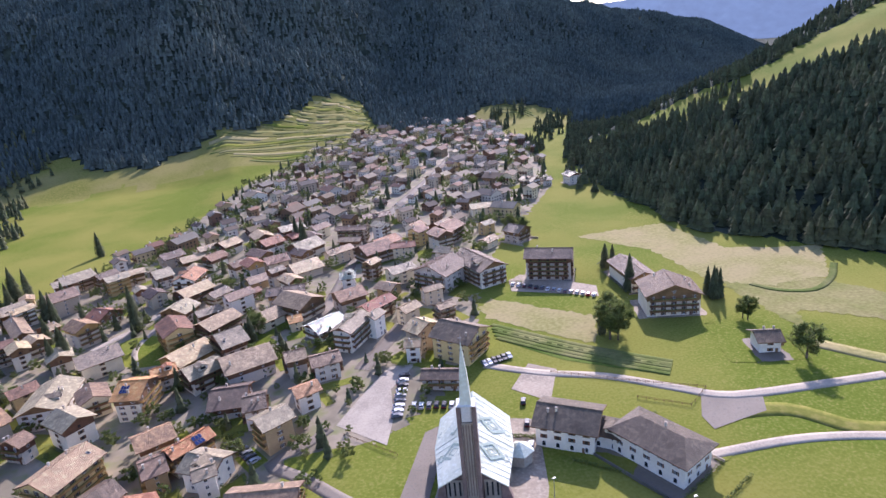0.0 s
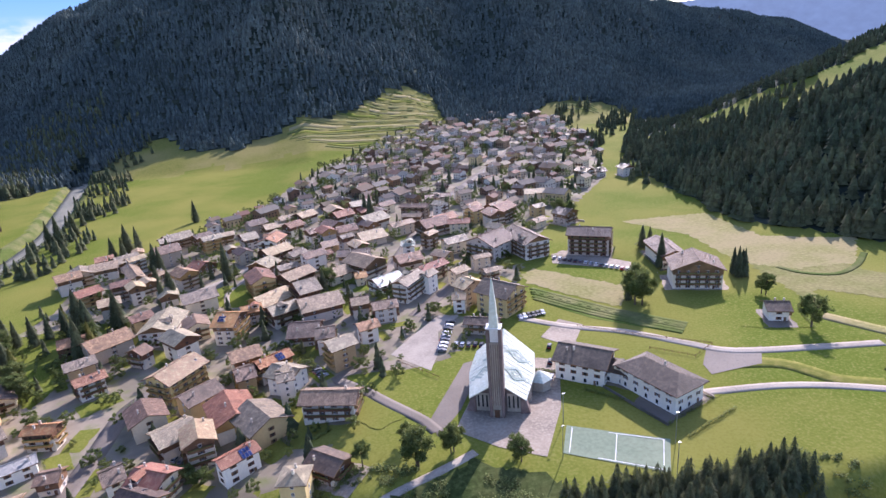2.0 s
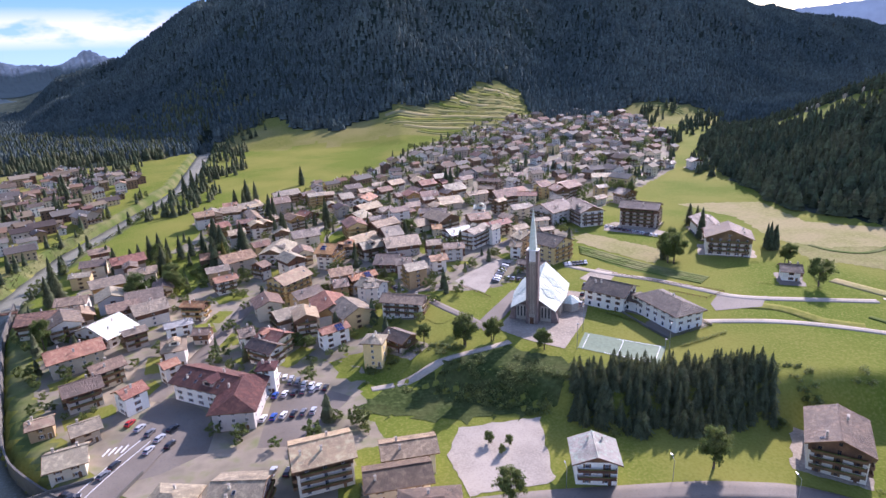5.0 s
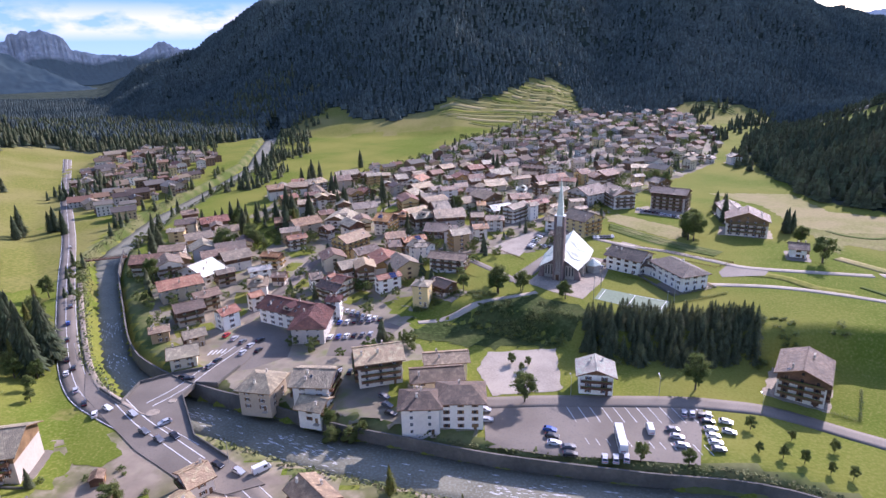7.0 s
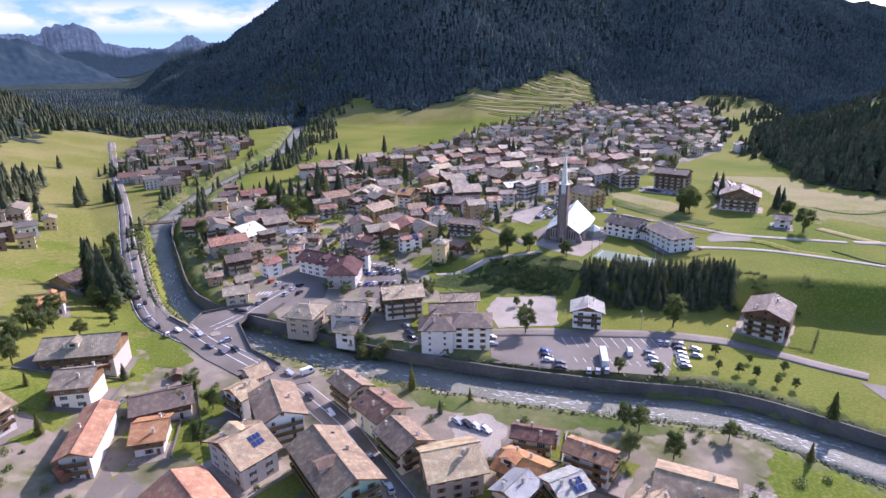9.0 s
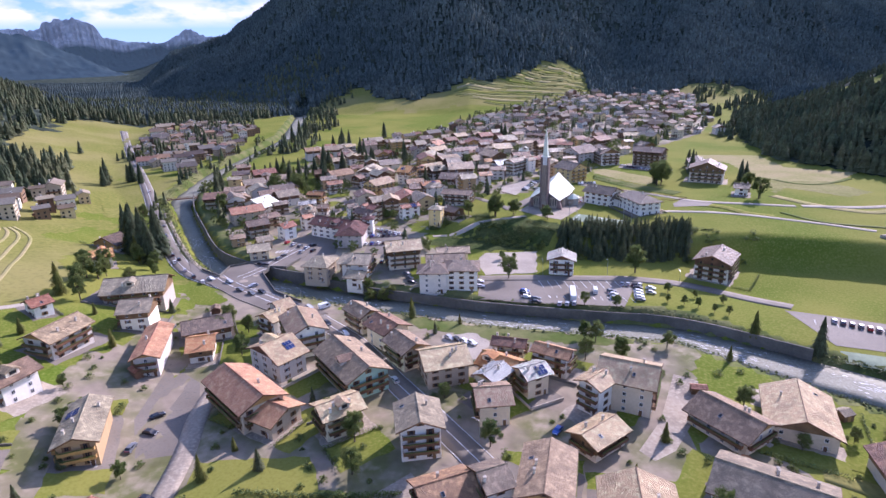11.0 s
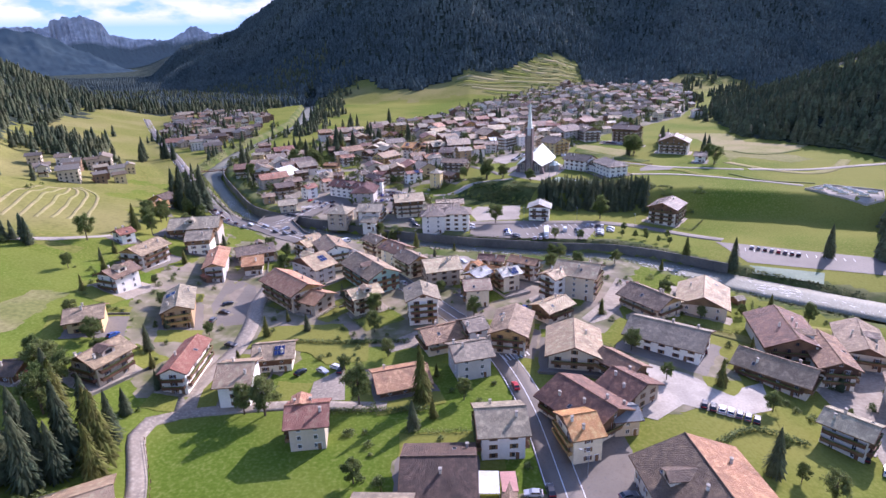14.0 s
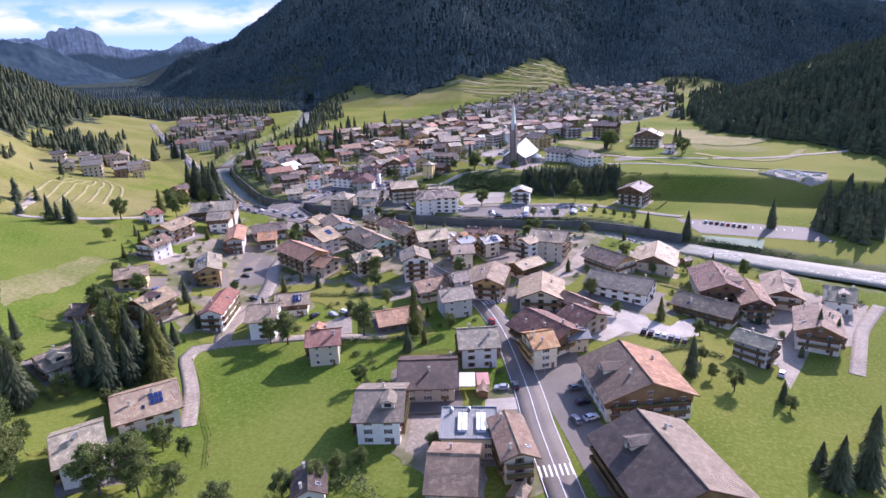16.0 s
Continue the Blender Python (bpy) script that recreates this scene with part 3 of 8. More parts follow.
LAWN_JUNCTION = [(-124, 147), (-117, 148.5), (-108, 141), (-100, 133), (-103, 127), (-112, 128), (-122, 136)]
LAWN_SMALL = [(-49, -9.6), (-38.2, -10.6), (-38, -18), (-39.4, -20.5), (-46.3, -20.5)]
YARD_CARS = [(-38, -9.7), (-30.2, -1), (-26.5, -19.5), (-38.9, -20.3), (-37.4, -17)]
YARD_UPPER = [(-97.9, 77), (-83, 66), (-76, 50), (-73.7, 30.5), (-83.9, 28), (-92.7, 44)]
YARD_CROSS = [(-17, 8.5), (-19.5, 15), (-9.6, 24), (-4.1, 16)]
DRIVE_WHITE = [(65.9, 1.8), (75.4, -3), (84, -12), (98, -4), (94, -19), (80.8, -25), (69, -20), (59.5, -28), (54.6, -26), (61.4, -17), (58.4, -11)]
LAWN_DRIVE = [(80, -4), (93, -5), (86, -13.6), (79, -9.5)]
LAWN_CHALET = [(98.3, -12), (108, -10), (97, -33), (89, -34)]
LOT_PAVED = [(50.1, 33.4), (59.8, 46.8), (71.5, 72), (78, 68), (72.5, 52), (59.9, 33.8), (53.2, 29.4)]
YARD_SALES = [(-2.7, -63), (7.4, -64.5), (9.2, -67), (6.7, -82), (-1.5, -84), (-1.1, -70)]
TERRACE_PALE = [(9.5, -62.5), (29, -60.5), (28.6, -66.5), (9.4, -67)]

MEADOW = [(-78, -36), (-70, -29), (-46, -27), (-40, -33), (-19, -56), (-17, -80), (-28, -98), (-44, -98), (-58, -76)]

# ---- ground, river, roads and fields ----
def spread(lo, hi, inner_lo, inner_hi, step, growth):
    mid = list(np.arange(inner_lo, inner_hi + 0.1, step))
    for sign, start, end in ((-1, inner_lo, lo), (1, inner_hi, hi)):
        s, v, more = step, start, []
        while (v - end) * sign < 0:
            s *= growth
            v += sign * s
            more.append(v)
        mid = more[::-1] + mid if sign < 0 else mid + more
    return np.array(mid)


gx, gy = spread(-3600, 3600, -300, 330, 3.6, 1.045), spread(-700, 4700, -260, 460, 3.6, 1.02)
GX, GY = np.meshgrid(gx, gy)
GZ = land(GX, GY)
nx, ny = len(gx), len(gy)
corner = (np.arange(ny - 1)[:, None] * nx + np.arange(nx - 1)[None]).ravel()
quads = np.stack([corner, corner + 1, corner + nx + 1, corner + nx], 1)
ground_mesh = big_mesh("ground", np.stack([GX, GY, GZ], -1).reshape(-1, 3), quads, [GRASS, WOODS, SHADE_GRASS, BANK, LUSH])
mx, my = (gx[:-1] + gx[1:]) / 2, (gy[:-1] + gy[1:]) / 2
MX, MY = np.meshgrid(mx, my)


def inside(x, y, poly):
    x, y = np.asarray(x, float), np.asarray(y, float)
    hit = np.zeros(np.broadcast(x, y).shape, bool)
    for (ax, ay), (bx, by) in zip(poly, poly[1:] + poly[:1]):
        cross = ((ay > y) != (by > y)) & (x < (bx - ax) * (y - ay) / (by - ay + 1e-12) + ax)
        hit ^= cross
    return hit


def wooded(x, y):
    """Where the woods grow: the mountains and the hills on both sides, but for the pastures."""
    x, y = np.asarray(x, float), np.asarray(y, float)
    dx, dy = x - EYE0[0], y - EYE0[1]
    az, r = np.degrees(np.arctan2(dx, dy)), np.hypot(dx, dy)
    base = steps(az, [-60, -33, -27, -20, -17, -13.5, -11.3, -9.9, -9, -7.3, -5.3, -4.1, -2.2, 0.7, 3.7, 6.2, 8.6, 10.7, 11.2, 11.6, 12.2, 15, 18, 20.5, 25, 27, 30, 40, 60],
                 [1010, 960, 945, 965, 1000, 1075, 1118, 1096, 1032, 1019, 1009, 1034, 1046, 1050, 1090, 1143, 1203, 1215, 1185, 1120, 1100, 1100, 1130, 1200, 1200, 1130, 1150, 1300, 1500])
    wood = r > base + 9 * waves(x, y, 160, 2) + 9 * waves(x, y, 60, 6)
    edge = steps(y, [-300, 0, 90, 200, 300, 350, 400, 520, 700, 1000, 1400, 2200], [440, 345, 275, 310, 306, 288, 262, 284, 350, 565, 800, 1400])
    hill = x > edge + 4 * waves(x, y, 45, 4)
    low = steps(x, [340, 372, 389, 413, 435, 462, 500, 530, 545, 800], [760, 664, 636, 588, 545, 536, 536, 512, 486, 470])
    high = steps(x, [340, 391, 418, 447, 477, 510, 574, 628, 652, 800], [800, 702, 668, 657, 641, 612, 612, 612, 602, 560])
    run = (y > low + 7 * waves(x, y, 42, 12)) & (y < high + 4 * waves(x, y, 30, 5))
    run |= np.hypot((x - 611) / 1.6, y - 930) < 26
    edge = steps(y, [-300, -100, 0, 100, 150, 200, 290, 370, 600, 1000, 1600, 2600, 4800], [-52, -58, -78, -98, -130, -178, -232, -292, -415, -570, -900, -2150, -4300])
    left = edge - x > steps(y, [-300, 50, 200, 500, 1000], [230, 210, 160, 120, 45]) + 22 * waves(x, y, 90, 8) + 12 * waves(x, y, 38, 3)
    return wood | (hill & ~run) | left


RIM = from_line(MX, MY, RIVER)[0]
kind = np.where(wooded(MX, MY), 1, np.where((RIM < 17) & (RIM > 9), 3, 0))
patch = 45 * waves(MX, MY, 120, 4) + 22 * waves(MX, MY, 40, 9)
# beyond y 890 olive grass stands for meadow in the mountain's shade
pasture = (MX + patch < steps(MY, [-300, 58, 72, 100, 300, 700, 1200], [-330, -330, -150, -150, -228, -380, -550])) | (MY + 0.5 * patch > 890)
kind = np.where((kind == 0) & pasture, 2, kind)
kind = np.where((MY > 1150) & (MX < -0.28 * MY), 1, kind)
kind = np.where((kind == 0) & (MX < np.interp(MY, [-260, -98, -54, -17, 14, 44, 64], [50, 35, 31, 26, 16, -3, -17])) & (MY < 64), 4, kind)
ground_mesh.polygons.foreach_set("material_index", kind.ravel().astype(np.int32))
tagged(new("ground", ground_mesh), "green valley floor rising into wooded mountain slopes", "ground", kind="structure")


def curve_points(line, step=4.0):
    """Points along a smooth line through the given ones."""
    pts = [Vector((*p, 0)) for p in line]
    pts = [pts[0] * 2 - pts[1]] + pts + [pts[-1] * 2 - pts[-2]]
    out = []
    for a, b, c, d in zip(pts, pts[1:], pts[2:], pts[3:]):
        n = max(1, int((c - b).length / step))
        for k in range(n):
            t = k / n
            out.append(0.5 * ((2 * b) + (c - a) * t + (2 * a - 5 * b + 4 * c - d) * t * t + (3 * b - a - 3 * c + d) * t ** 3))
    return out + [pts[-2]]


def ribbon(name, line, width, mat, label, category, lift=0.14, offset=0.0, level=None, thick=0.3):
    """A strip along a smooth line that follows the land."""
    pts = curve_points(line)
    verts = []
    for n, p in enumerate(pts):
        w = (pts[min(n + 1, len(pts) - 1)] - pts[max(n - 1, 0)]).normalized()
        side = Vector((-w.y, w.x, 0))
        for k in (-0.5, -0.17, 0.17, 0.5):
            q = p + side * (k * (width(p.y) if callable(width) else width) + offset)
            verts.append((q.x, q.y, (land_at(q.x, q.y) if level is None else level) + lift))
    n = len(pts)
    faces = [(4 * a + k, 4 * a + k + 1, 4 * a + k + 5, 4 * a + k + 4) for a in range(n - 1) for k in range(3)]
    m = len(verts)
    verts += [(x, y, z - thick) for x, y, z in verts]
    for a in range(n - 1):
        faces += [(4 * a + 4, 4 * a, 4 * a + m, 4 * a + 4 + m)[::-1], (4 * a + 3, 4 * a + 7, 4 * a + 7 + m, 4 * a + 3 + m)[::-1]]
    ob = new(name, big_mesh(name, verts, faces, [mat]))
    return tagged(ob, label, category, kind="structure") if label else ob


def sheet(name, poly, mat, label, category, lift=0.1, step=4.0, ragged=0.0):
    """A piece of ground with a rim of its own that follows the land."""
    from mathutils import geometry
    rim = []
    for a, b in zip(poly, poly[1:] + poly[:1]):
        n = max(1, int(math.hypot(b[0] - a[0], b[1] - a[1]) / (2.0 if ragged else step)))
        rim += [Vector((a[0] + (b[0] - a[0]) * k / n, a[1] + (b[1] - a[1]) * k / n)) for k in range(n)]
    if ragged:
        rim = [Vector((p.x + ragged * float(waves(p.x, p.y, 7, 41)), p.y + ragged * float(waves(p.x, p.y, 7, 43)))) for p in rim]
    xs, ys = [p[0] for p in poly], [p[1] for p in poly]
    X, Y = np.meshgrid(np.arange(min(xs), max(xs), step), np.arange(min(ys), max(ys), step))
    keep = inside(X, Y, poly)
    fill = [Vector((x, y)) for x, y in zip(X[keep], Y[keep])]
    n = len(rim)
    verts, _, faces, *_ = geometry.delaunay_2d_cdt(rim + fill, [(k, (k + 1) % n) for k in range(n)], [list(range(n))], 1, 0.01)
    V = np.array([(v.x, v.y) for v in verts])
    Z = land(V[:, 0], V[:, 1]) + lift
    ob = new(name, big_mesh(name, np.c_[V, Z], [tuple(f) for f in faces if len(f) == 3], [mat]))
    return tagged(ob, label, category, kind="structure")


water = surface("river water", (0.175, 0.168, 0.115), (0.225, 0.215, 0.15), 0.75, (0.08, 1.3), 1.0, third=(0.25, 0.26, 0.22))
ribbon("water", RIVER, lambda y: float(np.interp(y, [150, 190, 290, 340], [19, 12, 12, 19])), water, "shallow grey-green mountain river with broken ripples", "river", level=-27.6, lift=0.0)
foam_bits = Shape()
rng = random.Random(5)
course = curve_points(RIVER[7:], 1.0)
for n, p in enumerate(course[:-1]):
    w = (course[n + 1] - p).normalized()
    lively = float(waves(p.x, p.y, 46, 3)) > 0.1
    for k in range(3 if lively else (n % 3 == 0)):
        d, r, l = rng.gauss(0, 3.6), rng.uniform(0.08, 0.22), rng.uniform(0.5, 1.6)
        if abs(d) > (7 if p.y < 160 else 4.2):
            continue
        x, y = p.x - w.y * d, p.y + w.x * d
        foam_bits.add([(x - w.x * l, y - w.y * l, -27.57), (x - w.y * r + w.x * l * 0.2, y + w.x * r + w.y * l * 0.2, -27.54), (x + w.x * l, y + w.y * l, -27.57), (x + w.y * r, y - w.x * r, -27.55)], [(0, 3, 2, 1)])
tagged(part("foam", foam_bits, WHITE), "white water breaking over stones", "foam", kind="stuff")

MAIN_ROAD = [(-470, 700), (-360, 520), (-265, 372), (-206, 275), (-163, 207), (-136, 170), (-114, 153), (-96, 143), (-79, 132),
             (-59, 117), (-37, 94), (-21, 70), (-3, 44), (16, 14), (26, -17), (31, -54), (32.5, -75), (35, -98), (40, -140), (50, -260)]
TOWN_AREA = [(-92, 182), (-138, 228), (-172, 300), (-188, 400), (-158, 500), (-60, 600), (20, 800), (120, 960), (290, 1090), (400, 1000),
             (330, 720), (262, 570), (170, 470), (122, 408), (92, 345), (60, 305), (20, 285), (-20, 225), (-15, 203), (8, 165), (8, 141), (-40, 151), (-70, 163)]
SOUTH_AREA = [(-128, 138), (-120, 95), (-76, 20), (-50, 14), (0, 10), (56, 2), (70, 60), (88, 92), (50, 101), (8, 110), (-40, 127), (-90, 148)]
sheet("paved_yards", TOWN_AREA, TOWN, "grey paved yards and small gardens between the houses", "yards", 0.07, 6, ragged=3.0)
for poly, mat in ((YARD_EAST, ASPHALT), (YARD_HOTEL, PAVING), (HALL_PLAZA, ASPHALT), (HALL_LOT, ASPHALT), (YARD_UPPER, ASPHALT), (YARD_CROSS, PAVING), (LOT_PAVED, PAVING), (YARD_CARS, PAVING), (YARD_SALES, PAVING), (TERRACE_PALE, CONCRETE)):
    sheet("paved_yards", poly, mat, "pale paved yards and drives between the houses", "yards", 0.085, 5)
for poly in (YARD_WEST, YARD_MIDDLE, YARD_LEFT, YARD_RIGHT):
    sheet("paved_yards", poly, YARDS, "pale paved yards and patches of garden between the houses", "yards", 0.075, 5, ragged=3.0)
sheet("paved_yards", SOUTH_AREA, YARDS, "grey paved yards and small gardens between the houses", "yards", 0.07, 6, ragged=3.0)
deck = Shape()
k = len(JUNCTION)
turned = sum(a[0] * b[1] - b[0] * a[1] for a, b in zip(JUNCTION, JUNCTION[1:] + JUNCTION[:1])) > 0
rim = JUNCTION if turned else JUNCTION[::-1]
deck.add([(x, y, -21.72) for x, y in rim] + [(x, y, -22.9) for x, y in rim], [tuple(range(k)), tuple(range(2 * k - 1, k - 1, -1))] + [(n, n + k, (n + 1) % k + k, (n + 1) % k) for n in range(k)])
tagged(part("road_bridge", deck, [ASPHALT]), "wide grey asphalt junction on the river bridge", "bridge", kind="structure")
for line in (((-117, 160), (-104, 148), (-92, 139), (-76, 127)), ((-103, 158), (-97, 168), (-92, 184), (-86, 200))):
    ribbon("road_line", list(line), 0.3, PAINT, "white painted line across the junction", "road line", 0.0, level=-21.685, thick=0.01)
    ribbon("road_line", list(line), 0.3, PAINT, "white painted line across the junction", "road line", 0.0, 3.6, level=-21.685, thick=0.01)
island = Shape().tube((-101, 154, -21.72), (-101, 154, -21.55), 2.2, 2.1, 12).tube((-97.5, 161, -21.72), (-97.5, 161, -21.55), 1.4, 1.3, 10)
tagged(part("traffic_island", island, [PAVING]), "low paved traffic islands on the junction", "traffic island", kind="structure")
rail = Shape()
for k in (1, 2, 3, 4, 9, 10, 11, 12, 13):
    a, b = JUNCTION[k], JUNCTION[k + 1]
    m = ((a[0] + b[0]) / 2, (a[1] + b[1]) / 2)
    rail.box(*m, -21.7, math.hypot(b[0] - a[0], b[1] - a[1]), 0.3, 1.0, 0, math.atan2(b[1] - a[1], b[0] - a[0]))
tagged(part("parapet", rail, [STONE]), "low stone parapet of the bridge", "wall", kind="structure")
ribbon("road", MAIN_ROAD, 8.5, ASPHALT, "grey asphalt main road through the village", "road", 0.2)
for side in (-4.0, 4.0):
    ribbon("road_line", MAIN_ROAD, 0.18, PAINT, "white painted edge line of the road", "road line", 0.235, side, thick=0.01)
ribbon("road_line", MAIN_ROAD, 0.22, PAINT, "white painted centre line of the road", "road line", 0.235, thick=0.01)
ribbon("pavement", MAIN_ROAD[3:8], 2.4, PAVING, "pale footway along the river wall", "pavement", 0.34, 6.2)
for line, width, mat, label in (
        (MAIN_STREET, 7, ASPHALT, "grey asphalt street climbing through the town"), (HALL_STREET, 7.5, ASPHALT, "pale asphalt street past the big hall"),
        (CHURCH_STREET, 7, ASPHALT, "asphalt street towards the church"), (PARK_STREET, 7, ASPHALT, "asphalt street along the car park"),
        (LANE_UPPER, 3.6, GRAVEL_MAT, "pale lane across the upper meadow"), (LANE_CHURCH, 4.4, ASPHALT, "walled grey lane between gardens below the church"),
        (LANE_MEADOW, 4.2, GRAVEL_MAT, "pale lane through the meadows"), (LANE_TOWN_EDGE, 5, GRAVEL_MAT, "pale lane along the edge of the town"),
        (LANE_LOOP, 3, GRAVEL_MAT, "narrow curving garden lane"), (LANE_SOUTH, 4.5, PAVING, "pale concrete lane round a meadow"),
        (LANE_YARD, 6, PAVING, "pale access lane between houses"), (TRACK_LEFT, 4, GRAVEL_MAT, "pale farm track across the pasture"),
        (PATH_SLOPE, 3, GRAVEL_MAT, "gravel path on the slope below the church"), (TRACK_RIGHT, 4.5, PAVING, "pale farm track"),
        ([(200, 244), (240, 240), (320, 260)], 5, GRAVEL_MAT, "pale lane through the meadows")):
    ribbon("lane", line, width, mat, label, "road", 0.18)
for name, poly, mat, label, lift in (
        ("hay_field", FIELD_HAY, HAY, "strip of dry mown hay", 0.12), ("hay_field", FIELD_TAN, HAY, "broad field of dry mown hay below the wood", 0.12),
        ("hay_field", FIELD_HIGH, STUBBLE, "dry mown hay below the edge of the wood", 0.115), ("cemetery_ground", CEMETERY, GRAVEL_MAT, "pale gravel of the walled cemetery", 0.15),
        ("church_square", CHURCH_SIDE, ASPHALT, "grey paved slope beside the church", 0.16), ("school_yard", SCHOOL_YARD, ASPHALT, "grey paved yard beside the school", 0.15),
        ("crop_field", FIELD_ROWS, ROWS, "narrow field of dark green crop rows", 0.12), ("hay_field", FIELD_LEFT, STUBBLE, "half-mown strip of hay on the slope", 0.12),
        ("pasture", FIELD_OLIVE, SHADE_GRASS, "dry olive-green pasture", 0.12), ("hay_field", FIELD_ROUND, SHADE_GRASS, "round mown meadow with swathes", 0.12),
        ("car_park", PARKING, ASPHALT, "grey asphalt car park by the river", 0.15), ("gravel_yard", GRAVEL, GRAVEL_MAT, "pale gravel yard", 0.13),
        ("church_square", PLAZA, PAVING, "paved square in front of the church", 0.15), ("sports_court", COURT, COURT_MAT, "pale green sports court", 0.15),
        ("car_park", CHURCH_LOT, GRAVEL_MAT, "pale paved car park behind the church", 0.15), ("car_park", LOT_EAST, ASPHALT, "asphalt car park along the river park", 0.15),
        ("driveway", DRIVE_WHITE, CONCRETE, "pale concrete drive with parked cars", 0.14), ("rough_slope", SHADED_SLOPE, SHADE_SCRUB, "steep rough grass and scrub slope below the church, darkened for shade", 0.16),
        ("river_bank", BANK_SOUTH, BANK, "scrubby green river bank", 0.13), ("gravel_yard", YARD_BANK, GRAVEL_MAT, "pale gravel yard by the river", 0.16), ("lawn_pitch", PITCH, COURT_MAT, "fenced pale green pitch by the river", 0.15),
        ("car_park", LOT_HOTEL, PAVING, "hotel car park", 0.15), ("school_yard", COURT_SCHOOL, PAVING, "reddish paved yard", 0.15)):
    sheet(name, poly, mat, label, name.replace("_", " "), lift, ragged={"rough_slope": 4.5, "river_bank": 1.8, "hay_field": 2.0, "gravel_yard": 0.9, "pasture": 3.0}.get(name, 0.0))


for k in range(13):
    y = 892 + 19 * k
    a, b = steps(y, [895, 915, 955, 996, 1034, 1139], [60, 21, -15, -22, 75, 180]), steps(y, [921, 935, 1062, 1110], [150, 165, 228, 238])
    ribbon("terrace_bank", [(float(a), y - 6 + 5 * math.sin(k)), (float(a * 0.7 + b * 0.3), y - 9), (float(a * 0.3 + b * 0.7), y + 2 + 5 * math.sin(k * 2.1)), (float(b), y + 10)], 3.0 + 1.5 * math.sin(k * 1.7), BANK, "dark grassy bank between narrow field terraces", "bank", 0.5)
    if k < 12:
        ribbon("terrace_field", [(float(a) + 4, y + 4 + 5 * math.sin(k)), (float(a * 0.7 + b * 0.3), y + 1), (float(a * 0.3 + b * 0.7), y + 11 + 5 * math.sin(k * 2.1)), (float(b) - 4, y + 18)], 8.0, (STUBBLE, GRASS, HAY)[k % 3], "narrow mown terrace field on the slope", "terrace field", 0.3)


for k in range(5):
    f = 0.05 + k / 4.6 + 0.03 * math.sin(k * 2.3)
    ribbon("crop_row", [(101.1 - 4.0 * f, 348.8 - 14.2 * f), (121 - 6.5 * f, 318 - 10 * f), (144.4 - 7.4 * f, 284.8 - 7.3 * f)], 2.4 + 0.5 * math.sin(k), BANK, "dark leafy crop row", "crop row", 0.3, thick=0.3)
for k in range(7):
    ribbon("hay_swathe", [(-186 - 6 * k, 114 - 3 * k), (-210 - 6 * k, 162 - 2 * k), (-226 - 5 * k, 187 - k), (-246 - k, 202 - 2 * k)], 1.7, HAY, "swathe of drying mown hay", "hay", 0.28, thick=0.25)
ribbon("hay_strip", STRIP_HAY, 7, HAY, "curved strip of drying hay across the meadow", "hay", 0.14, thick=0.1)
ribbon("grass_strip", BANK_UPPER, 2.6, BANK, "dark uncut bank between meadow strips", "grass strip", 0.35, thick=0.3)
for line, wide in ((STRIP_A, 7), (STRIP_B, 6), (STRIP_C, 8)):
    ribbon("mown_strip", line, wide, SHADE_GRASS, "pale mown strip across the meadow", "meadow strip", 0.13, thick=0.1)
for k in range(4):
    ribbon("terrace_bank", [(x + 3 * k, y + 15 * k) for x, y in BANK_FAR], 3.5, BANK, "dark grassy bank between narrow field terraces", "bank", 0.4)
for poly in (LAWN_CHURCH, LAWN_TOWN, LAWN_COURT, MEADOW_RIVER, GARDEN_LOOP, LAWN_HOTEL, TREE_BELT, LAWN_TERRACE, LAWN_SMALL, LAWN_DRIVE, LAWN_CHALET, LAWN_JUNCTION):
    sheet("lawn", poly, GRASS, "green garden lawn between the town's houses", "lawn", 0.17, 5, ragged=0.8)
ribbon("grass_strip", ARC_STRIP, 3.2, BANK, "curved strip of tall uncut grass", "grass strip", 0.35, thick=0.3)


def river_wall(line, offset, top, label):
    pts = curve_points(line, 5)
    s = Shape()
    row = []
    for n, p in enumerate(pts):
        w = (pts[min(n + 1, len(pts) - 1)] - pts[max(n - 1, 0)]).normalized()
        side = Vector((-w.y, w.x, 0))
        off = offset * float(np.interp(p.y, [150, 190, 290, 340], [1.0, 0.66, 0.66, 1.0]))
        a, b = p + side * off, p + side * (off + (0.6 if off > 0 else -0.6))
        row += [(a.x, a.y, -29.5), (a.x, a.y, top), (b.x, b.y, top), (b.x, b.y, -29.5)]
    s.add(row, [(4 * k + j, 4 * k + j + 1, 4 * k + j + 5, 4 * k + j + 4) for k in range(len(pts) - 1) for j in range(3)])
    tagged(part("river_wall", s, STONE), label, "wall", kind="structure")


river_wall(RIVER[5:12], 9.0, -21.3, "grey stone river wall along the town bank")
river_wall(RIVER[11:18], 9.6, -23.0, "dark stone embankment wall below the car park")


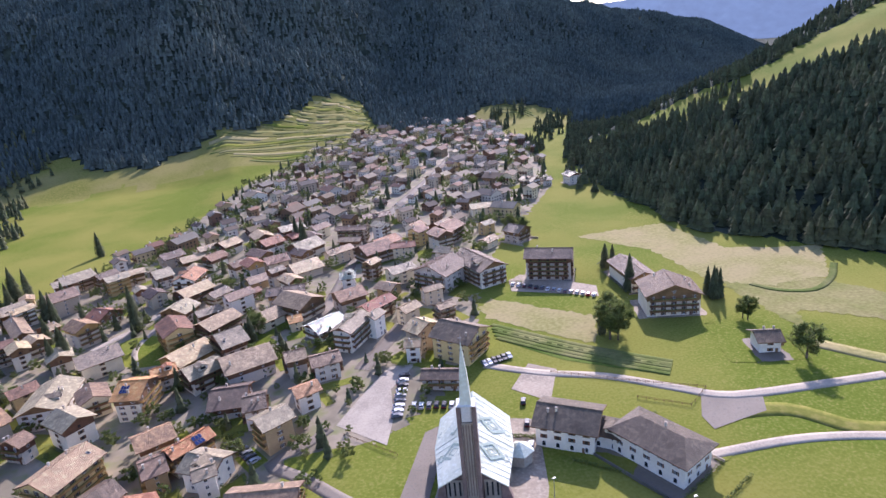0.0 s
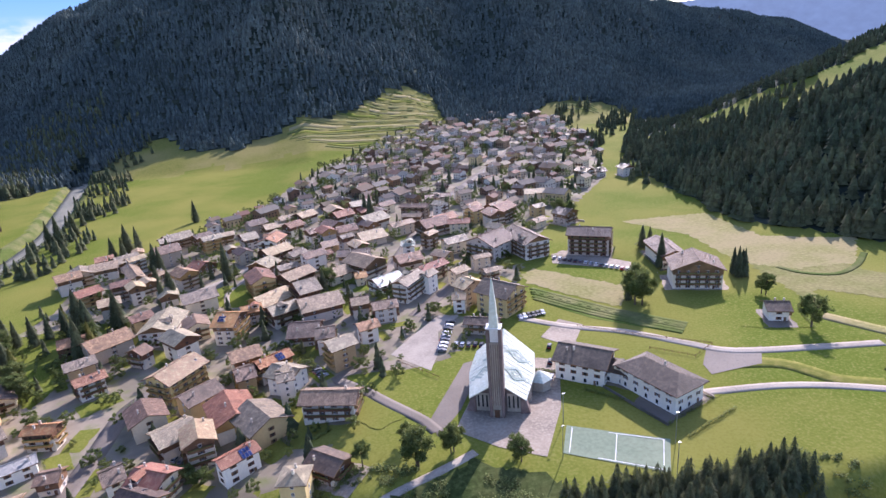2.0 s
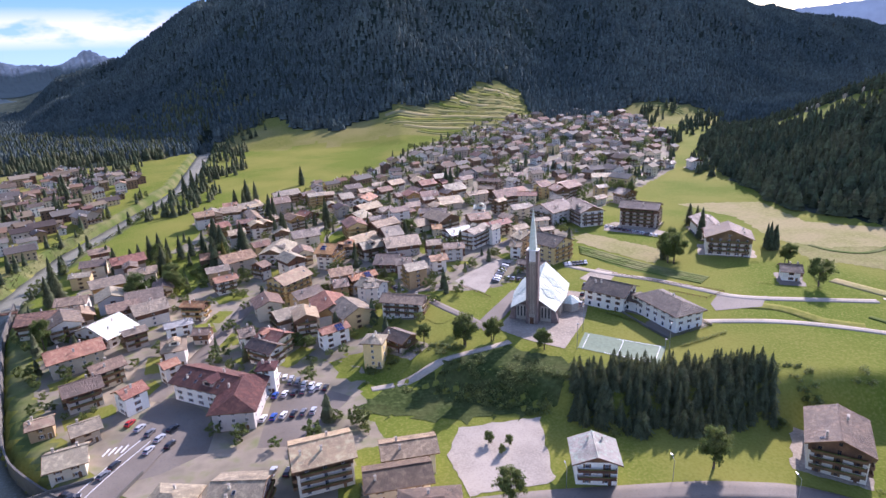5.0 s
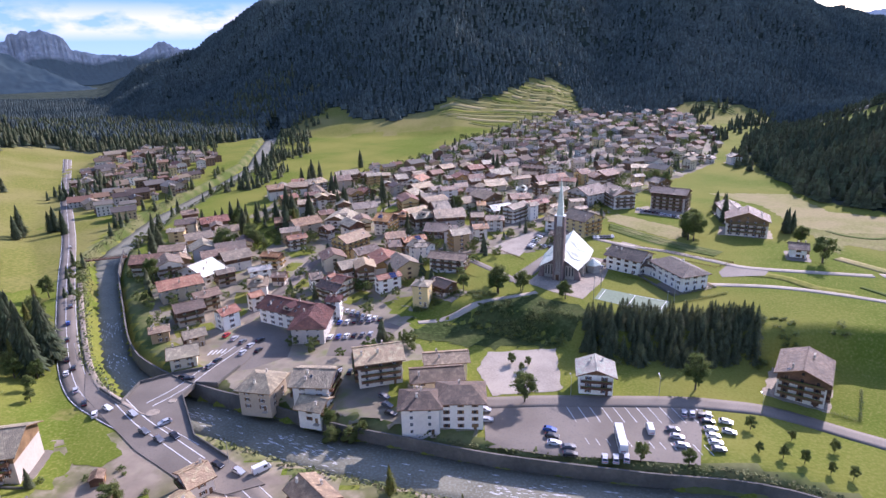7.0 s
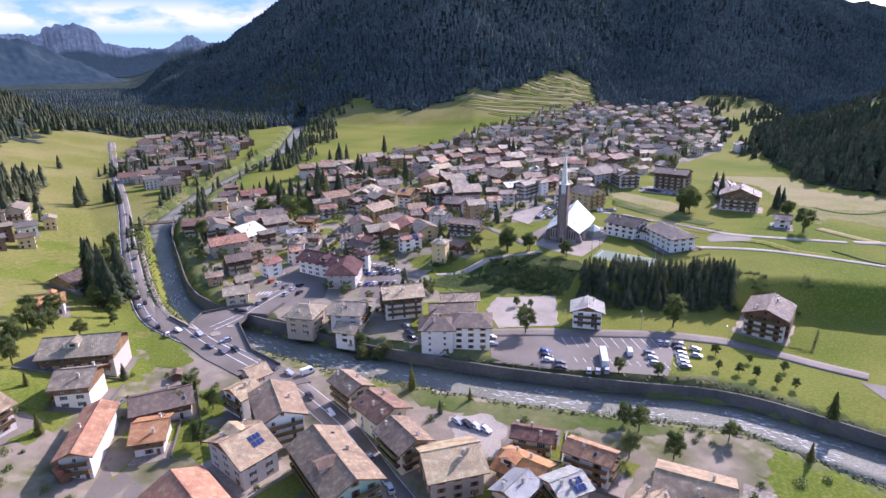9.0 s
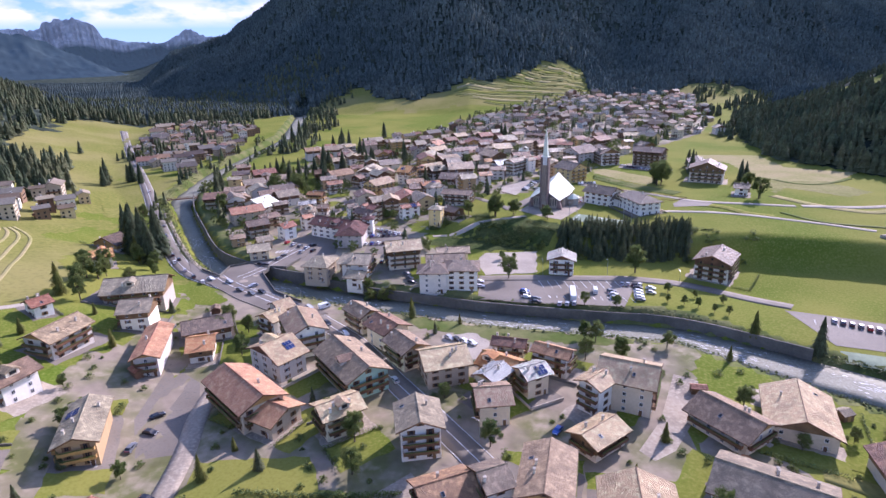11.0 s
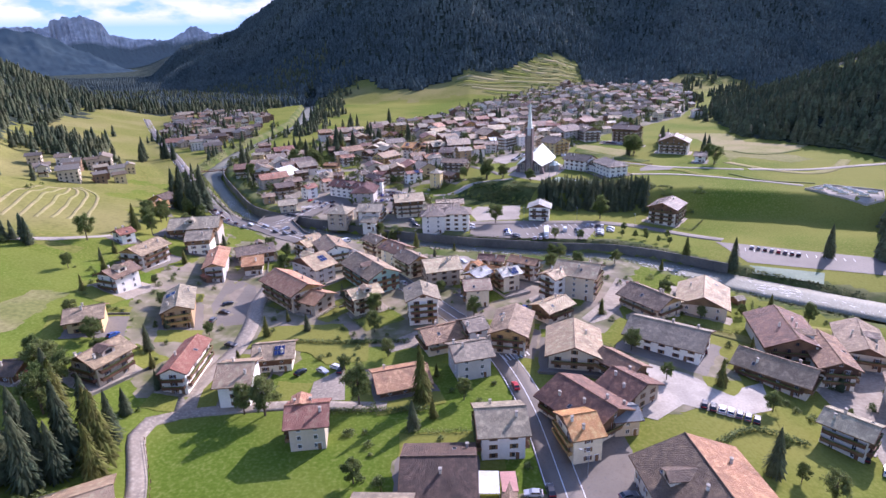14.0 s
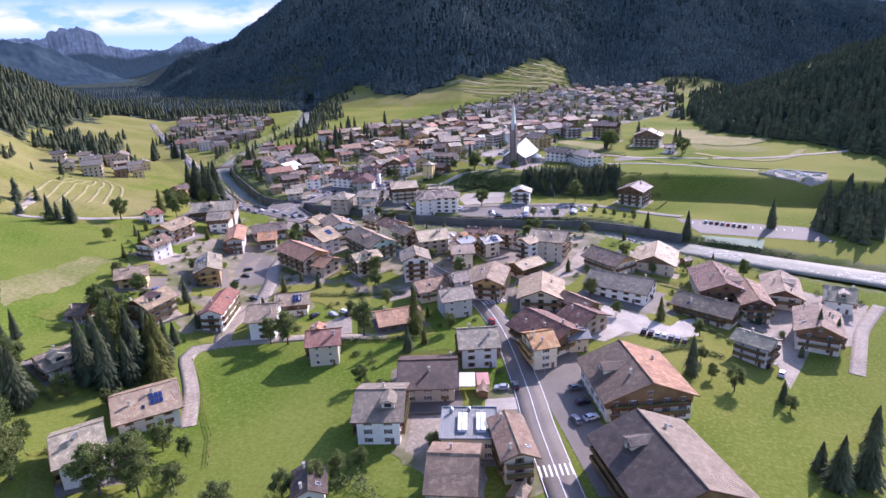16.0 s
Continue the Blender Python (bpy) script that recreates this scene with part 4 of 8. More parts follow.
# ---- houses ----
def window_mesh(kind):
    """A window one metre wide and high, outside towards -y: a frame with two panes set back in it, and shutters for some."""
    side = 0.55 if kind else 0.0
    xs = ([-0.5 - side] if side else []) + [-0.5, -0.43, -0.035, 0.035, 0.43, 0.5] + ([0.5 + side] if side else [])
    zs = [-0.5, -0.43, 0.43, 0.5]
    n, s = len(xs), Shape()
    face = [(x, -0.08, z) for z in zs for x in xs]
    s.add(face, [])
    for r in range(3):
        for c in range(n - 1):
            a, b, d, e = r * n + c, r * n + c + 1, (r + 1) * n + c + 1, (r + 1) * n + c
            mid = (xs[c] + xs[c + 1]) / 2
            if r == 1 and 0.04 < abs(mid) < 0.43:
                k = len(s.verts)
                s.verts += [(face[v][0], -0.02, face[v][2]) for v in (a, b, d, e)]
                for u, v in ((0, 1), (1, 2), (2, 3), (3, 0)):
                    s.faces.append(((a, b, d, e)[u], (a, b, d, e)[v], k + v, k + u))
                    s.slots.append(0)
                s.faces.append((k, k + 1, k + 2, k + 3))
                s.slots.append(1)
            else:
                s.faces.append((a, b, d, e))
                s.slots.append(2 if abs(mid) > 0.5 else 0)
    rim = list(range(n)) + [r * n + n - 1 for r in (1, 2, 3)] + list(range(3 * n + n - 2, 3 * n - 1, -1)) + [r * n for r in (2, 1)]
    k = len(s.verts)
    s.verts += [(face[v][0], 0.02, face[v][2]) for v in rim]
    for u in range(len(rim)):
        v = (u + 1) % len(rim)
        s.faces.append((rim[v], rim[u], k + u, k + v))
        s.slots.append(0)
    return s.mesh("window", [WHITE if kind != 2 else WOOD, GLASS, WOOD])


WINDOWS = [window_mesh(k) for k in range(3)]


def arched_mesh():
    """A deep round-headed opening, one metre wide."""
    pts = [(0.62 * math.cos(t), 0.62 * math.sin(t) * 0.7 + 0.25) for t in np.linspace(0, math.pi, 9)]
    ring = [(0.62, -0.75)] + pts + [(-0.62, -0.75)]
    inner = [(x * 0.84, z * 0.9 - 0.02) for x, z in ring]
    n = len(ring)
    s = Shape()
    s.add([(x, -0.12, z) for x, z in ring] + [(x, -0.12, z) for x, z in inner], [(k, k + 1, n + k + 1, n + k) for k in range(n - 1)])
    s.add([(x, -0.12, z) for x, z in ring] + [(x, 0.05, z) for x, z in ring], [(k + 1, k, n + k, n + k + 1) for k in range(n - 1)])
    s.add([(x, -0.03, z) for x, z in inner], [tuple(range(n))[::-1]], 1)
    return s.mesh("window", [WHITE, GLASS])


ARCHED = arched_mesh()
pick = random.Random(11)


def chimney_mesh():
    s = Shape().box(0, 0, -1.2, 0.6, 0.5, 2.0)
    s.box(0, 0, 0.8, 0.74, 0.62, 0.1, 1).box(0, 0, 0.9, 0.4, 0.32, 0.18, 2).box(0, 0, 1.08, 0.78, 0.66, 0.06, 1)
    return s.mesh("chimney", [WALL_MATS["wd"], CONCRETE, METAL])


def dormer_mesh(wide, high, long, roof):
    """A gabled dormer with its window; it looks along -y and runs back into the slope."""
    a, rise = wide / 2, wide * 0.24
    s = Shape().add([(-a, 0, -1.5), (a, 0, -1.5), (a, 0, high), (0, 0, high + rise), (-a, 0, high), (-a, long, -1.5), (a, long, -1.5), (a, long, high), (-a, long, high)],
                    [(0, 1, 2, 3, 4), (1, 6, 7, 2), (5, 0, 4, 8)])
    b, o = a + 0.45, 0.55
    for f in (-1, 1):
        p = [(0, -o, high + rise + 0.2), (f * b, -o, high - rise * 0.45 / a + 0.2), (f * b, long, high - rise * 0.45 / a + 0.2), (0, long, high + rise + 0.2)]
        q = [(x, y, z - 0.2) for x, y, z in p]
        s.add(p + q, [(0, 1, 2, 3), (7, 6, 5, 4), (0, 4, 5, 1), (1, 5, 6, 2)], 1)
    s.box(0, -0.04, high * 0.2, wide * 0.55, 0.1, high * 0.75, 2).box(0, -0.07, high * 0.27, wide * 0.45, 0.08, high * 0.62, 3)
    return s.mesh("dormer", [WALL_MATS["wd"], ROOF_MATS[roof], WOOD, GLASS])


def skylight_mesh():
    s = Shape().box(0, 0, 0, 0.9, 1.3, 0.12).box(0, 0, 0.12, 0.74, 1.14, 0.02, 1)
    return s.mesh("skylight", [METAL, GLASS])


def panel_mesh():
    s = Shape().box(0, 0, 0.1, 1.0, 1.7, 0.06).box(0, 0, 0.16, 0.94, 1.64, 0.015, 1)
    return s.mesh("solar_panel", [METAL, SOLAR])


CHIMNEY, SKYLIGHT, PANEL = chimney_mesh(), skylight_mesh(), panel_mesh()
BALCONY_MESHES = {}


def balcony_mesh(length, wood):
    key = (round(length * 2), wood)
    if key not in BALCONY_MESHES:
        n = key[0] / 2
        s = Shape().box(0, -0.6, -0.15, n, 1.25, 0.15).box(0, -1.18, 0.92, n, 0.12, 0.1)
        s.box(0, -1.2, 0.12, n, 0.05, 0.32).box(0, -1.2, 0.5, n, 0.05, 0.36)
        for x in np.linspace(-n / 2 + 0.06, n / 2 - 0.06, max(2, int(n / 1.4))):
            s.box(x, -1.2, -0.3, 0.1, 0.1, 1.3)
        for x in (-n / 2 + 0.04, n / 2 - 0.04):
            s.box(x, -0.6, 0.15, 0.06, 1.15, 0.75)
        s.box(0, -1.27, 0.85, n * 0.9, 0.22, 0.22, 1)
        BALCONY_MESHES[key] = s.mesh("balcony", [wood, LEAVES])
    return BALCONY_MESHES[key]


def roof_shape(L, W, eave, rise, thick=0.3, hip=0.0, second=0):
    """A roof as one shell: two slopes that meet at the ridge, with thick eaves and verges, and hipped ends for some."""
    s, hx, hy = Shape(), L / 2, W / 2
    rx = hx - hip
    top = [(-hx, -hy, eave), (hx, -hy, eave), (rx, 0, eave + rise), (-rx, 0, eave + rise), (hx, hy, eave), (-hx, hy, eave)]
    low = [(x, y, z - thick) for x, y, z in top]
    s.add(top + low, [(0, 1, 2, 3), (3, 2, 4, 5), (9, 8, 7, 6), (11, 10, 8, 9)])
    s.slots[0:4] = [second, 0, 1, 1]
    if hip > 0.1:
        s.add([], [])
        s.faces += [(1, 4, 2), (5, 0, 3)]
        s.slots += [0, 0]
        edge = [(0, 1), (1, 4), (4, 5), (5, 0)]
    else:
        edge = [(0, 1), (1, 2), (2, 4), (4, 5), (5, 3), (3, 0)]
    s.faces += [(b, a, a + 6, b + 6) for a, b in edge]
    s.slots += [1] * len(edge)
    return s


def gable_end(top, f, a, b, low, peak, wood):
    """Timber boarding over one gable, standing proud of the wall."""
    x0, x1 = f * (a + 0.02), f * (a + 0.14)
    top_w = b - 0.05
    pts = [(-top_w, low), (top_w, low), (0, peak)]
    s = Shape().add([(x0, y, z) for y, z in pts] + [(x1, y, z) for y, z in pts], [(3, 4, 5), (0, 1, 4, 3), (1, 2, 5, 4), (2, 0, 3, 5)])
    for k in range(1, 12):
        y = -top_w + 2 * top_w * k / 12
        h = peak - (peak - low) * abs(y) / top_w
        s.box(x1, y, low + 0.05, 0.05, 0.07, max(0.1, h - low - 0.15))
    part("gable_boarding", s, [wood], top, "brown timber gable boarding")


def house(x, y, turn, L, W, storeys, roof, wall, flags="", detail=2, group="houses of the village"):
    """A gabled house; its ridge runs along its own x axis."""
    pitch = pick.uniform(0.38, 0.46)
    if detail == 2 and storeys > 1 and "B" not in flags and "D" not in flags and "A" not in flags and pick.random() < 0.45:
        flags += "B"
    over = 1.3 if min(L, W) > 9 else 0.85
    eave, rise = 2.45 * storeys + 0.1, W / 2 * pitch
    hip = (L / 2 - 0.2 if "P" in flags else W * 0.35) if "D" in flags else 0.0
    ground = min(land_at(x, y), land_at(x + 0.4 * W * math.sin(radians(turn)), y - 0.4 * W * math.cos(radians(turn)))) - 0.1
    top = new("house")
    top.matrix_basis = pose(x, y, ground, 0, 0, turn)
    extra = " with wooden balconies" if "B" in flags else (" with solar panels" if "S" in flags else "")
    tagged(top, f"{WALL_WORDS[wall]} alpine house, {ROOF_WORDS[roof]} tiled roof{extra}", "house", group)
    wl, ww = L - 2 * over, W - 2 * over
    wall_top = eave + over * pitch - 0.3
    split = wall_top - 2.7 if wall == "wd" and storeys > 1 else None
    s = Shape()
    z1 = split if split else wall_top
    a, b = wl / 2, ww / 2
    peak = eave + rise - 0.32
    if split or wall == "wd":
        s2 = Shape()
        z0 = split if split else 0.4
        e = 0.12
        s2.add([(-a - e, -b - e, z0), (a + e, -b - e, z0), (a + e, b + e, z0), (-a - e, b + e, z0),
                (-a - e, -b - e, wall_top), (a + e, -b - e, wall_top), (a + e, b + e, wall_top), (-a - e, b + e, wall_top), (-a - e, 0, peak), (a + e, 0, peak)],
               [(0, 1, 5, 4), (2, 3, 7, 6), (1, 2, 6, 9, 5), (3, 0, 4, 8, 7), (0, 3, 2, 1)])
        part("timber_wall", s2, [WOOD if pick.random() < 0.92 or "R" in flags else PALE_WOOD], top, "dark timber cladding")
        z1 = z0
        s.box(0, 0, -2.5, wl, ww, z1 + 2.5)
    elif hip:
        s.box(0, 0, -2.5, wl, ww, wall_top + 2.5)
    else:
        s.add([(-a, -b, -2.5), (a, -b, -2.5), (a, b, -2.5), (-a, b, -2.5), (-a, -b, z1), (a, -b, z1), (a, b, z1), (-a, b, z1), (-a, 0, peak), (a, 0, peak)],
              [(0, 1, 5, 4), (2, 3, 7, 6), (1, 2, 6, 9, 5), (3, 0, 4, 8, 7), (0, 3, 2, 1)])
    part("wall", s, [WALL_MATS[wall]], top)
    other = ROOF_MATS["rd" if "R" in flags else "cm"]
    shell = roof_shape(L, W, eave, rise, hip=hip, second=2 if "R" in flags or "C" in flags else 0)
    if detail == 2 and not hip:
        part("ridge_cap", Shape().tube((-L / 2 - 0.03, 0, eave + rise + 0.02), (L / 2 + 0.03, 0, eave + rise + 0.02), 0.16, 0.16, 6), [ROOF_MATS[roof]], top)
        f = 1 if math.sin(radians(turn)) < 0 else -1
        edge = Shape()
        for g in (-1, 1):
            edge.add([(f * (L / 2 + 0.02), g * W / 2, eave - 0.34), (f * (L / 2 + 0.02), 0, eave + rise - 0.34), (f * (L / 2 + 0.02), 0, eave + rise + 0.06), (f * (L / 2 + 0.02), g * W / 2, eave + 0.06),
                      (f * (L / 2 - 0.1), g * W / 2, eave + 0.06), (f * (L / 2 - 0.1), 0, eave + rise + 0.06)], [(0, 1, 2, 3), (3, 2, 5, 4)])
        part("verge_board", edge, [WOOD], top)
    part("roof", shell, [ROOF_MATS[roof], WOOD, other], top)
    style = pick.randrange(3)
    if detail == 2 and wall in ("wh", "cr") and not hip and "A" not in flags and rise > 1.6 and pick.random() < 0.55:
        for f in (-1, 1):
            if math.sin(radians(turn) + (0 if f > 0 else math.pi)) < 0.15:
                gable_end(top, f, a, b, wall_top + 0.05, peak - 0.12, pick.choice((WOOD, WOOD, PALE_WOOD)))
    # openings on the sides that look down the valley
    for facing, width, off, gable in ((0, wl, b, False), (90, ww, a, True), (180, wl, b, False), (270, ww, a, True)):
        way = radians(turn + facing - 90)
        if math.sin(way) > (0.12 if detail == 2 else -0.2):
            continue
        c, q = math.cos(radians(facing)), math.sin(radians(facing))
        off = off + (0.13 if wall == "wd" else 0.0)
        step = 4.0 if detail == 2 else 8.5
        n = max(1, int((width - 0.8) / step))
        rows = storeys + (1 if gable and rise > 2.6 and detail > 1 and not hip else 0)
        balcony = "B" in flags and (gable or L > W * 1.1) and math.sin(way) < 0.3
        for row in range(rows):
            z = 1.5 + 2.45 * row
            cols = n if row < storeys else max(1, n // 3)
            for k in range(cols):
                u = (k - (cols - 1) / 2) * (width - 0.6) / max(cols, 1)
                ob = new("window", ARCHED if "A" in flags and row == 0 else WINDOWS[style])
                ob.parent = top
                tall = 2.05 if balcony and row and k % 2 else 1.3
                ob.matrix_basis = Matrix.Translation((u * c + off * q, u * q - off * c, z - (0.35 if tall > 2 else 0))) @ pose(0, 0, 0, 0, 0, facing) @ Matrix.Diagonal((1.0, 1.0, tall, 1))
            if balcony and 0 < row < storeys:
                ob = new("balcony", balcony_mesh(width * 0.92, WOOD if roof != "or" and wall != "ye" else PALE_WOOD))
                ob.parent = top
                ob.matrix_basis = Matrix.Translation((off * q, -off * c, z - 1.25)) @ pose(0, 0, 0, 0, 0, facing)
        if detail == 2 and math.sin(way) < -0.66:
            s = Shape().box(0, -0.03, 0, 1.15, 0.1, 2.15).box(0, -0.07, 0.05, 0.95, 0.08, 2.0, 1).box(0, -0.6, -0.3, 1.8, 1.2, 0.32, 2)
            ob = part("door", s, [WHITE, WOOD, CONCRETE], top)
            u = width * 0.32
            ob.matrix_basis = Matrix.Translation((u * c + off * q, u * q - off * c, 0.0)) @ pose(0, 0, 0, 0, 0, facing)
    slope = math.degrees(math.atan2(rise, W / 2))
    for k in range(pick.choice((1, 2, 2, 3)) if detail == 2 else 1):
        u, v = pick.uniform(-0.38, 0.38) * (L - 2 * hip), pick.choice((-1, 1)) * pick.uniform(0.1, 0.3) * W
        ob = new("chimney", CHIMNEY)
        ob.parent = top
        ob.matrix_basis = pose(u, v, eave + rise - abs(v) * 2 * rise / W + 0.25) 
    if detail == 2 and not hip:
        for k in range(pick.choice((0, 0, 1, 1))):
            f = pick.choice((-1, 1))
            u, v = pick.uniform(-0.4, 0.4) * L, pick.uniform(0.2, 0.34) * W
            ob = new("skylight", SKYLIGHT)
            ob.parent = top
            ob.matrix_basis = pose(u, -f * v, eave + rise - v * 2 * rise / W + 0.02, f * slope)
    if detail == 2 and not hip and W > 10 and L > 9 and roof not in ("wh", "pa", "bl") and pick.random() < (1.0 if "R" in flags or "C" in flags else 0.32):
        wide = min(pick.uniform(2.6, 4.6), L * 0.4)
        f = 1 if math.cos(radians(turn)) > -0.1 and pick.random() < 0.7 else -1
        v = W * pick.uniform(0.26, 0.36)
        low = eave + rise - v * 2 * rise / W
        ob = new("dormer", dormer_mesh(wide, 1.5, min(v + 0.3, (1.5 + wide * 0.24) * W / 2 / rise + 0.5), roof))
        ob.parent = top
        ob.matrix_basis = pose(pick.uniform(-0.22, 0.22) * L, -f * v, low, 0, 0, 0 if f > 0 else 180)
    if "K" in flags:
        f = -1 if math.cos(radians(turn)) < 0 else 1
        for k in range(8):
            u, v = ((k % 4) - 1.5) * L * 0.19, W * (0.16 if k < 4 else 0.32)
            ob = new("skylight", SKYLIGHT)
            ob.parent = top
            ob.matrix_basis = pose(u, -f * v, eave + rise - v * 2 * rise / W + 0.02, f * slope)
    if "S" in flags:
        f = -1 if math.cos(radians(turn)) < 0 else 1
        for k in range(6):
            u, v = ((k % 3) - 1) * 1.1 + L * 0.15, W * (0.17 if k < 3 else 0.17) + 1.8 * (k // 3)
            ob = new("solar_panel", PANEL)
            ob.parent = top
            ob.matrix_basis = pose(u, -f * v, eave + rise - v * 2 * rise / W + 0.03, f * slope)
    return top


house(-76.2, -93.0, 35, 11.3, 16.9, 3, 'gy', 'wh', 'B')
house(-73.3, -69.6, 31, 17.1, 18.0, 2, 'tn', 'wh', 'S')
house(-106.2, -56.2, 56, 11.4, 14.1, 2, 'gy', 'wh', 'B')
house(-120.8, -20.6, 177, 7.0, 10.5, 1, 'dk', 'wd')
house(-100.5, -12.7, 70, 14.7, 13.1, 3, 'br', 'cr', 'B')
house(-120.8, 12.3, 24, 12.8, 13.6, 2, 'br', 'ye', 'B')
house(-129.2, 46.5, 70, 13.1, 12.3, 3, 'br', 'wh', 'B')
house(-134.2, 75.4, 75, 18.0, 14.3, 3, 'br', 'wh', 'B')
house(-154.3, 94.6, 57, 8.0, 9.8, 2, 'rd', 'wh')
house(-132.2, 122.2, 12, 25.4, 17.8, 3, 'gy', 'wd', 'B')
house(-120.4, 100.6, 12, 12.5, 14.6, 3, 'gy', 'wd', 'B')
house(-103.8, 78.5, 106, 26.1, 9.8, 3, 'sa', 'wh')
house(-89.8, 84.8, 17, 10.1, 14.1, 2, 'or', 'wd')
house(-94.5, 99.9, 27, 18.4, 13.7, 2, 'dk', 'wd')
house(-62.0, 51.6, 136, 26.0, 15.6, 3, 'sa', 'cr', 'B')
house(-52.1, 44.4, 152, 15.2, 14.0, 2, 'sa', 'cr')
house(-98.3, 31.5, 112, 22.2, 11.6, 3, 'gy', 'ye', 'BS')
house(-78.3, -6.5, 94, 22.1, 9.0, 3, 'sa', 'wh', 'B')
house(-58.0, -16.1, 7, 11.0, 16.5, 3, 'tn', 'wh')
house(-53.0, 1.4, 10, 13.6, 13.1, 2, 'br', 'wd', 'S')
house(-11.3, -10.4, 19, 17.0, 14.5, 1, 'rd', 'wd')
house(-32.0, -36.2, 9, 11.5, 13.0, 3, 'sa', 'cr', 'B')
house(-8.4, -73.0, 0, 13.3, 18.4, 3, 'gy', 'wh', 'B')
house(2.6, -54.0, 2, 17.4, 19.4, 2, 'ub', 'cr')
house(17.1, -38.2, 6, 13.2, 15.2, 3, 'gy', 'wh', 'B')
house(11.0, -98.9, 176, 11.6, 17.4, 3, 'br', 'cr')
house(24.4, -88.7, 99, 16.7, 9.2, 3, 'tn', 'cr', 'B')
house(36.4, -39.8, 15, 9.0, 12.7, 3, 'or', 'cr', 'B')
house(60.0, -60.5, 97, 24.0, 25.5, 3, 'ub', 'wd', 'BR')
house(57.0, -98.0, 103, 28.0, 25.0, 3, 'sl', 'cr', 'BC')
house(106.5, -32.2, 134, 12.8, 10.5, 3, 'gy', 'wh', 'B')
house(49.2, -31.5, 10, 8.0, 8.5, 2, 'bl', 'cr')
house(-20.8, -100.5, 104, 9.5, 8.0, 2, 'sl', 'wh')
house(40.6, -27.4, 126, 21.6, 18.5, 2, 'rb', 'wd')
house(53.9, -18.4, 128, 12.4, 16.4, 2, 'rb', 'cr')
house(54.8, -5.9, 127, 15.0, 9.9, 2, 'rb', 'wd')
house(23.6, 15.7, 78, 20.1, 13.5, 3, 'br', 'wd', 'B')
house(39.6, 35.2, 39, 14.4, 11.0, 2, 'tn', 'wd', 'B')
house(42.7, 6.0, 82, 21.0, 18.0, 2, 'tn', 'cr', 'B')
house(-0.5, 12.8, 24, 14.6, 13.0, 2, 'rb', 'cr')
house(10.5, 14.5, 24, 8.0, 11.0, 3, 'gy', 'wh')
house(9.3, -3.0, 18, 13.0, 13.0, 3, 'gy', 'wh')
house(-189.2, 198.3, 74, 12.2, 18.2, 2, 'dk', 'wd')
house(-172.7, 162.6, 34, 10.9, 13.0, 2, 'or', 'wh')
house(-136.3, 283.1, 63, 16.8, 23.4, 2, 'wh', 'wh')
house(-14.1, 236.9, 165, 8.9, 8.9, 4, 'gy', 'ye', 'DP')
house(75.5, 15.2, 148, 25.9, 18.2, 2, 'gy', 'wh')
house(77.3, 43.0, 125, 20.0, 15.6, 2, 'br', 'cr')
house(99.2, 49.0, 69, 23.6, 19.3, 2, 'tn', 'cr')
house(52.8, 57.2, 157, 17.7, 16.9, 4, 'tn', 'cr', 'B')
house(42.3, 52.5, 44, 10.0, 9.5, 4, 'tn', 'wh', 'B')
house(32.8, 73.9, 150, 13.5, 8.1, 3, 'rd', 'wh', 'B')
house(11.8, 48.8, 8, 11.1, 12.9, 3, 'tn', 'cr')
house(-8.2, 34.5, 100, 14.0, 13.0, 4, 'gy', 'wh', 'B')
house(-32.9, 68.3, 127, 26.8, 16.0, 3, 'br', 'mi', 'B')
house(-31.8, 42.6, 35, 13.3, 11.5, 3, 'tn', 'cr', 'B')
house(-59.2, 74.8, 52, 12.8, 19.2, 3, 'tn', 'wh', 'S')
house(-54.5, 90.8, 118, 19.4, 14.1, 4, 'tn', 'wh')
house(-69.1, 101.7, 55, 9.0, 10.9, 3, 'tn', 'wh')
house(-70.9, 117.2, 45, 8.1, 10.2, 2, 'tn', 'wh')
house(-36.2, 106.6, 133, 13.4, 9.8, 3, 'br', 'cr')
house(-24.6, 93.8, 133, 14.0, 12.9, 3, 'rb', 'cr')
house(-16.4, 79.7, 128, 14.1, 11.5, 3, 'br', 'cr')
house(-3.3, 70.2, 18, 16.0, 15.6, 3, 'tn', 'cr')
house(15.5, 71.0, 147, 14.0, 11.5, 2, 'or', 'cr')
house(12.6, 60.5, 51, 10.6, 9.0, 3, 'bl', 'cr')
house(24.6, 62.0, 28, 10.0, 10.0, 3, 'pa', 'cr', 'BS')
house(19.2, 84.8, 166, 12.5, 7.5, 2, 'rb', 'cr')
house(103.2, -1.0, 138, 22.9, 14.3, 2, 'br', 'wd')
house(115.4, 19.7, 81, 26.4, 19.7, 3, 'rb', 'wd', 'B')
house(122.3, 6.1, 79, 22.6, 12.1, 3, 'rb', 'wd', 'B')
house(139.4, 17.4, 68, 24.3, 14.8, 2, 'br', 'cr')
house(134.4, -17.3, 64, 21.3, 15.2, 3, 'br', 'wd', 'B')
house(156.9, 8.8, 152, 11.2, 15.1, 2, 'gy', 'wh')
house(-72.5, 225.0, 152, 27.0, 15.5, 3, 'mr', 'wh', 'K')
house(-59.8, 213.8, 90, 25.0, 16.0, 3, 'mr', 'wh', 'D')
house(-53.2, 227.0, 90, 7.6, 7.6, 4, 'mr', 'wh', 'DP')
house(-65.9, 162.2, 169, 13.7, 14.8, 3, 'gy', 'cr', 'D')
house(-47.8, 163.8, 175, 15.0, 15.3, 3, 'gy', 'wh', 'B')
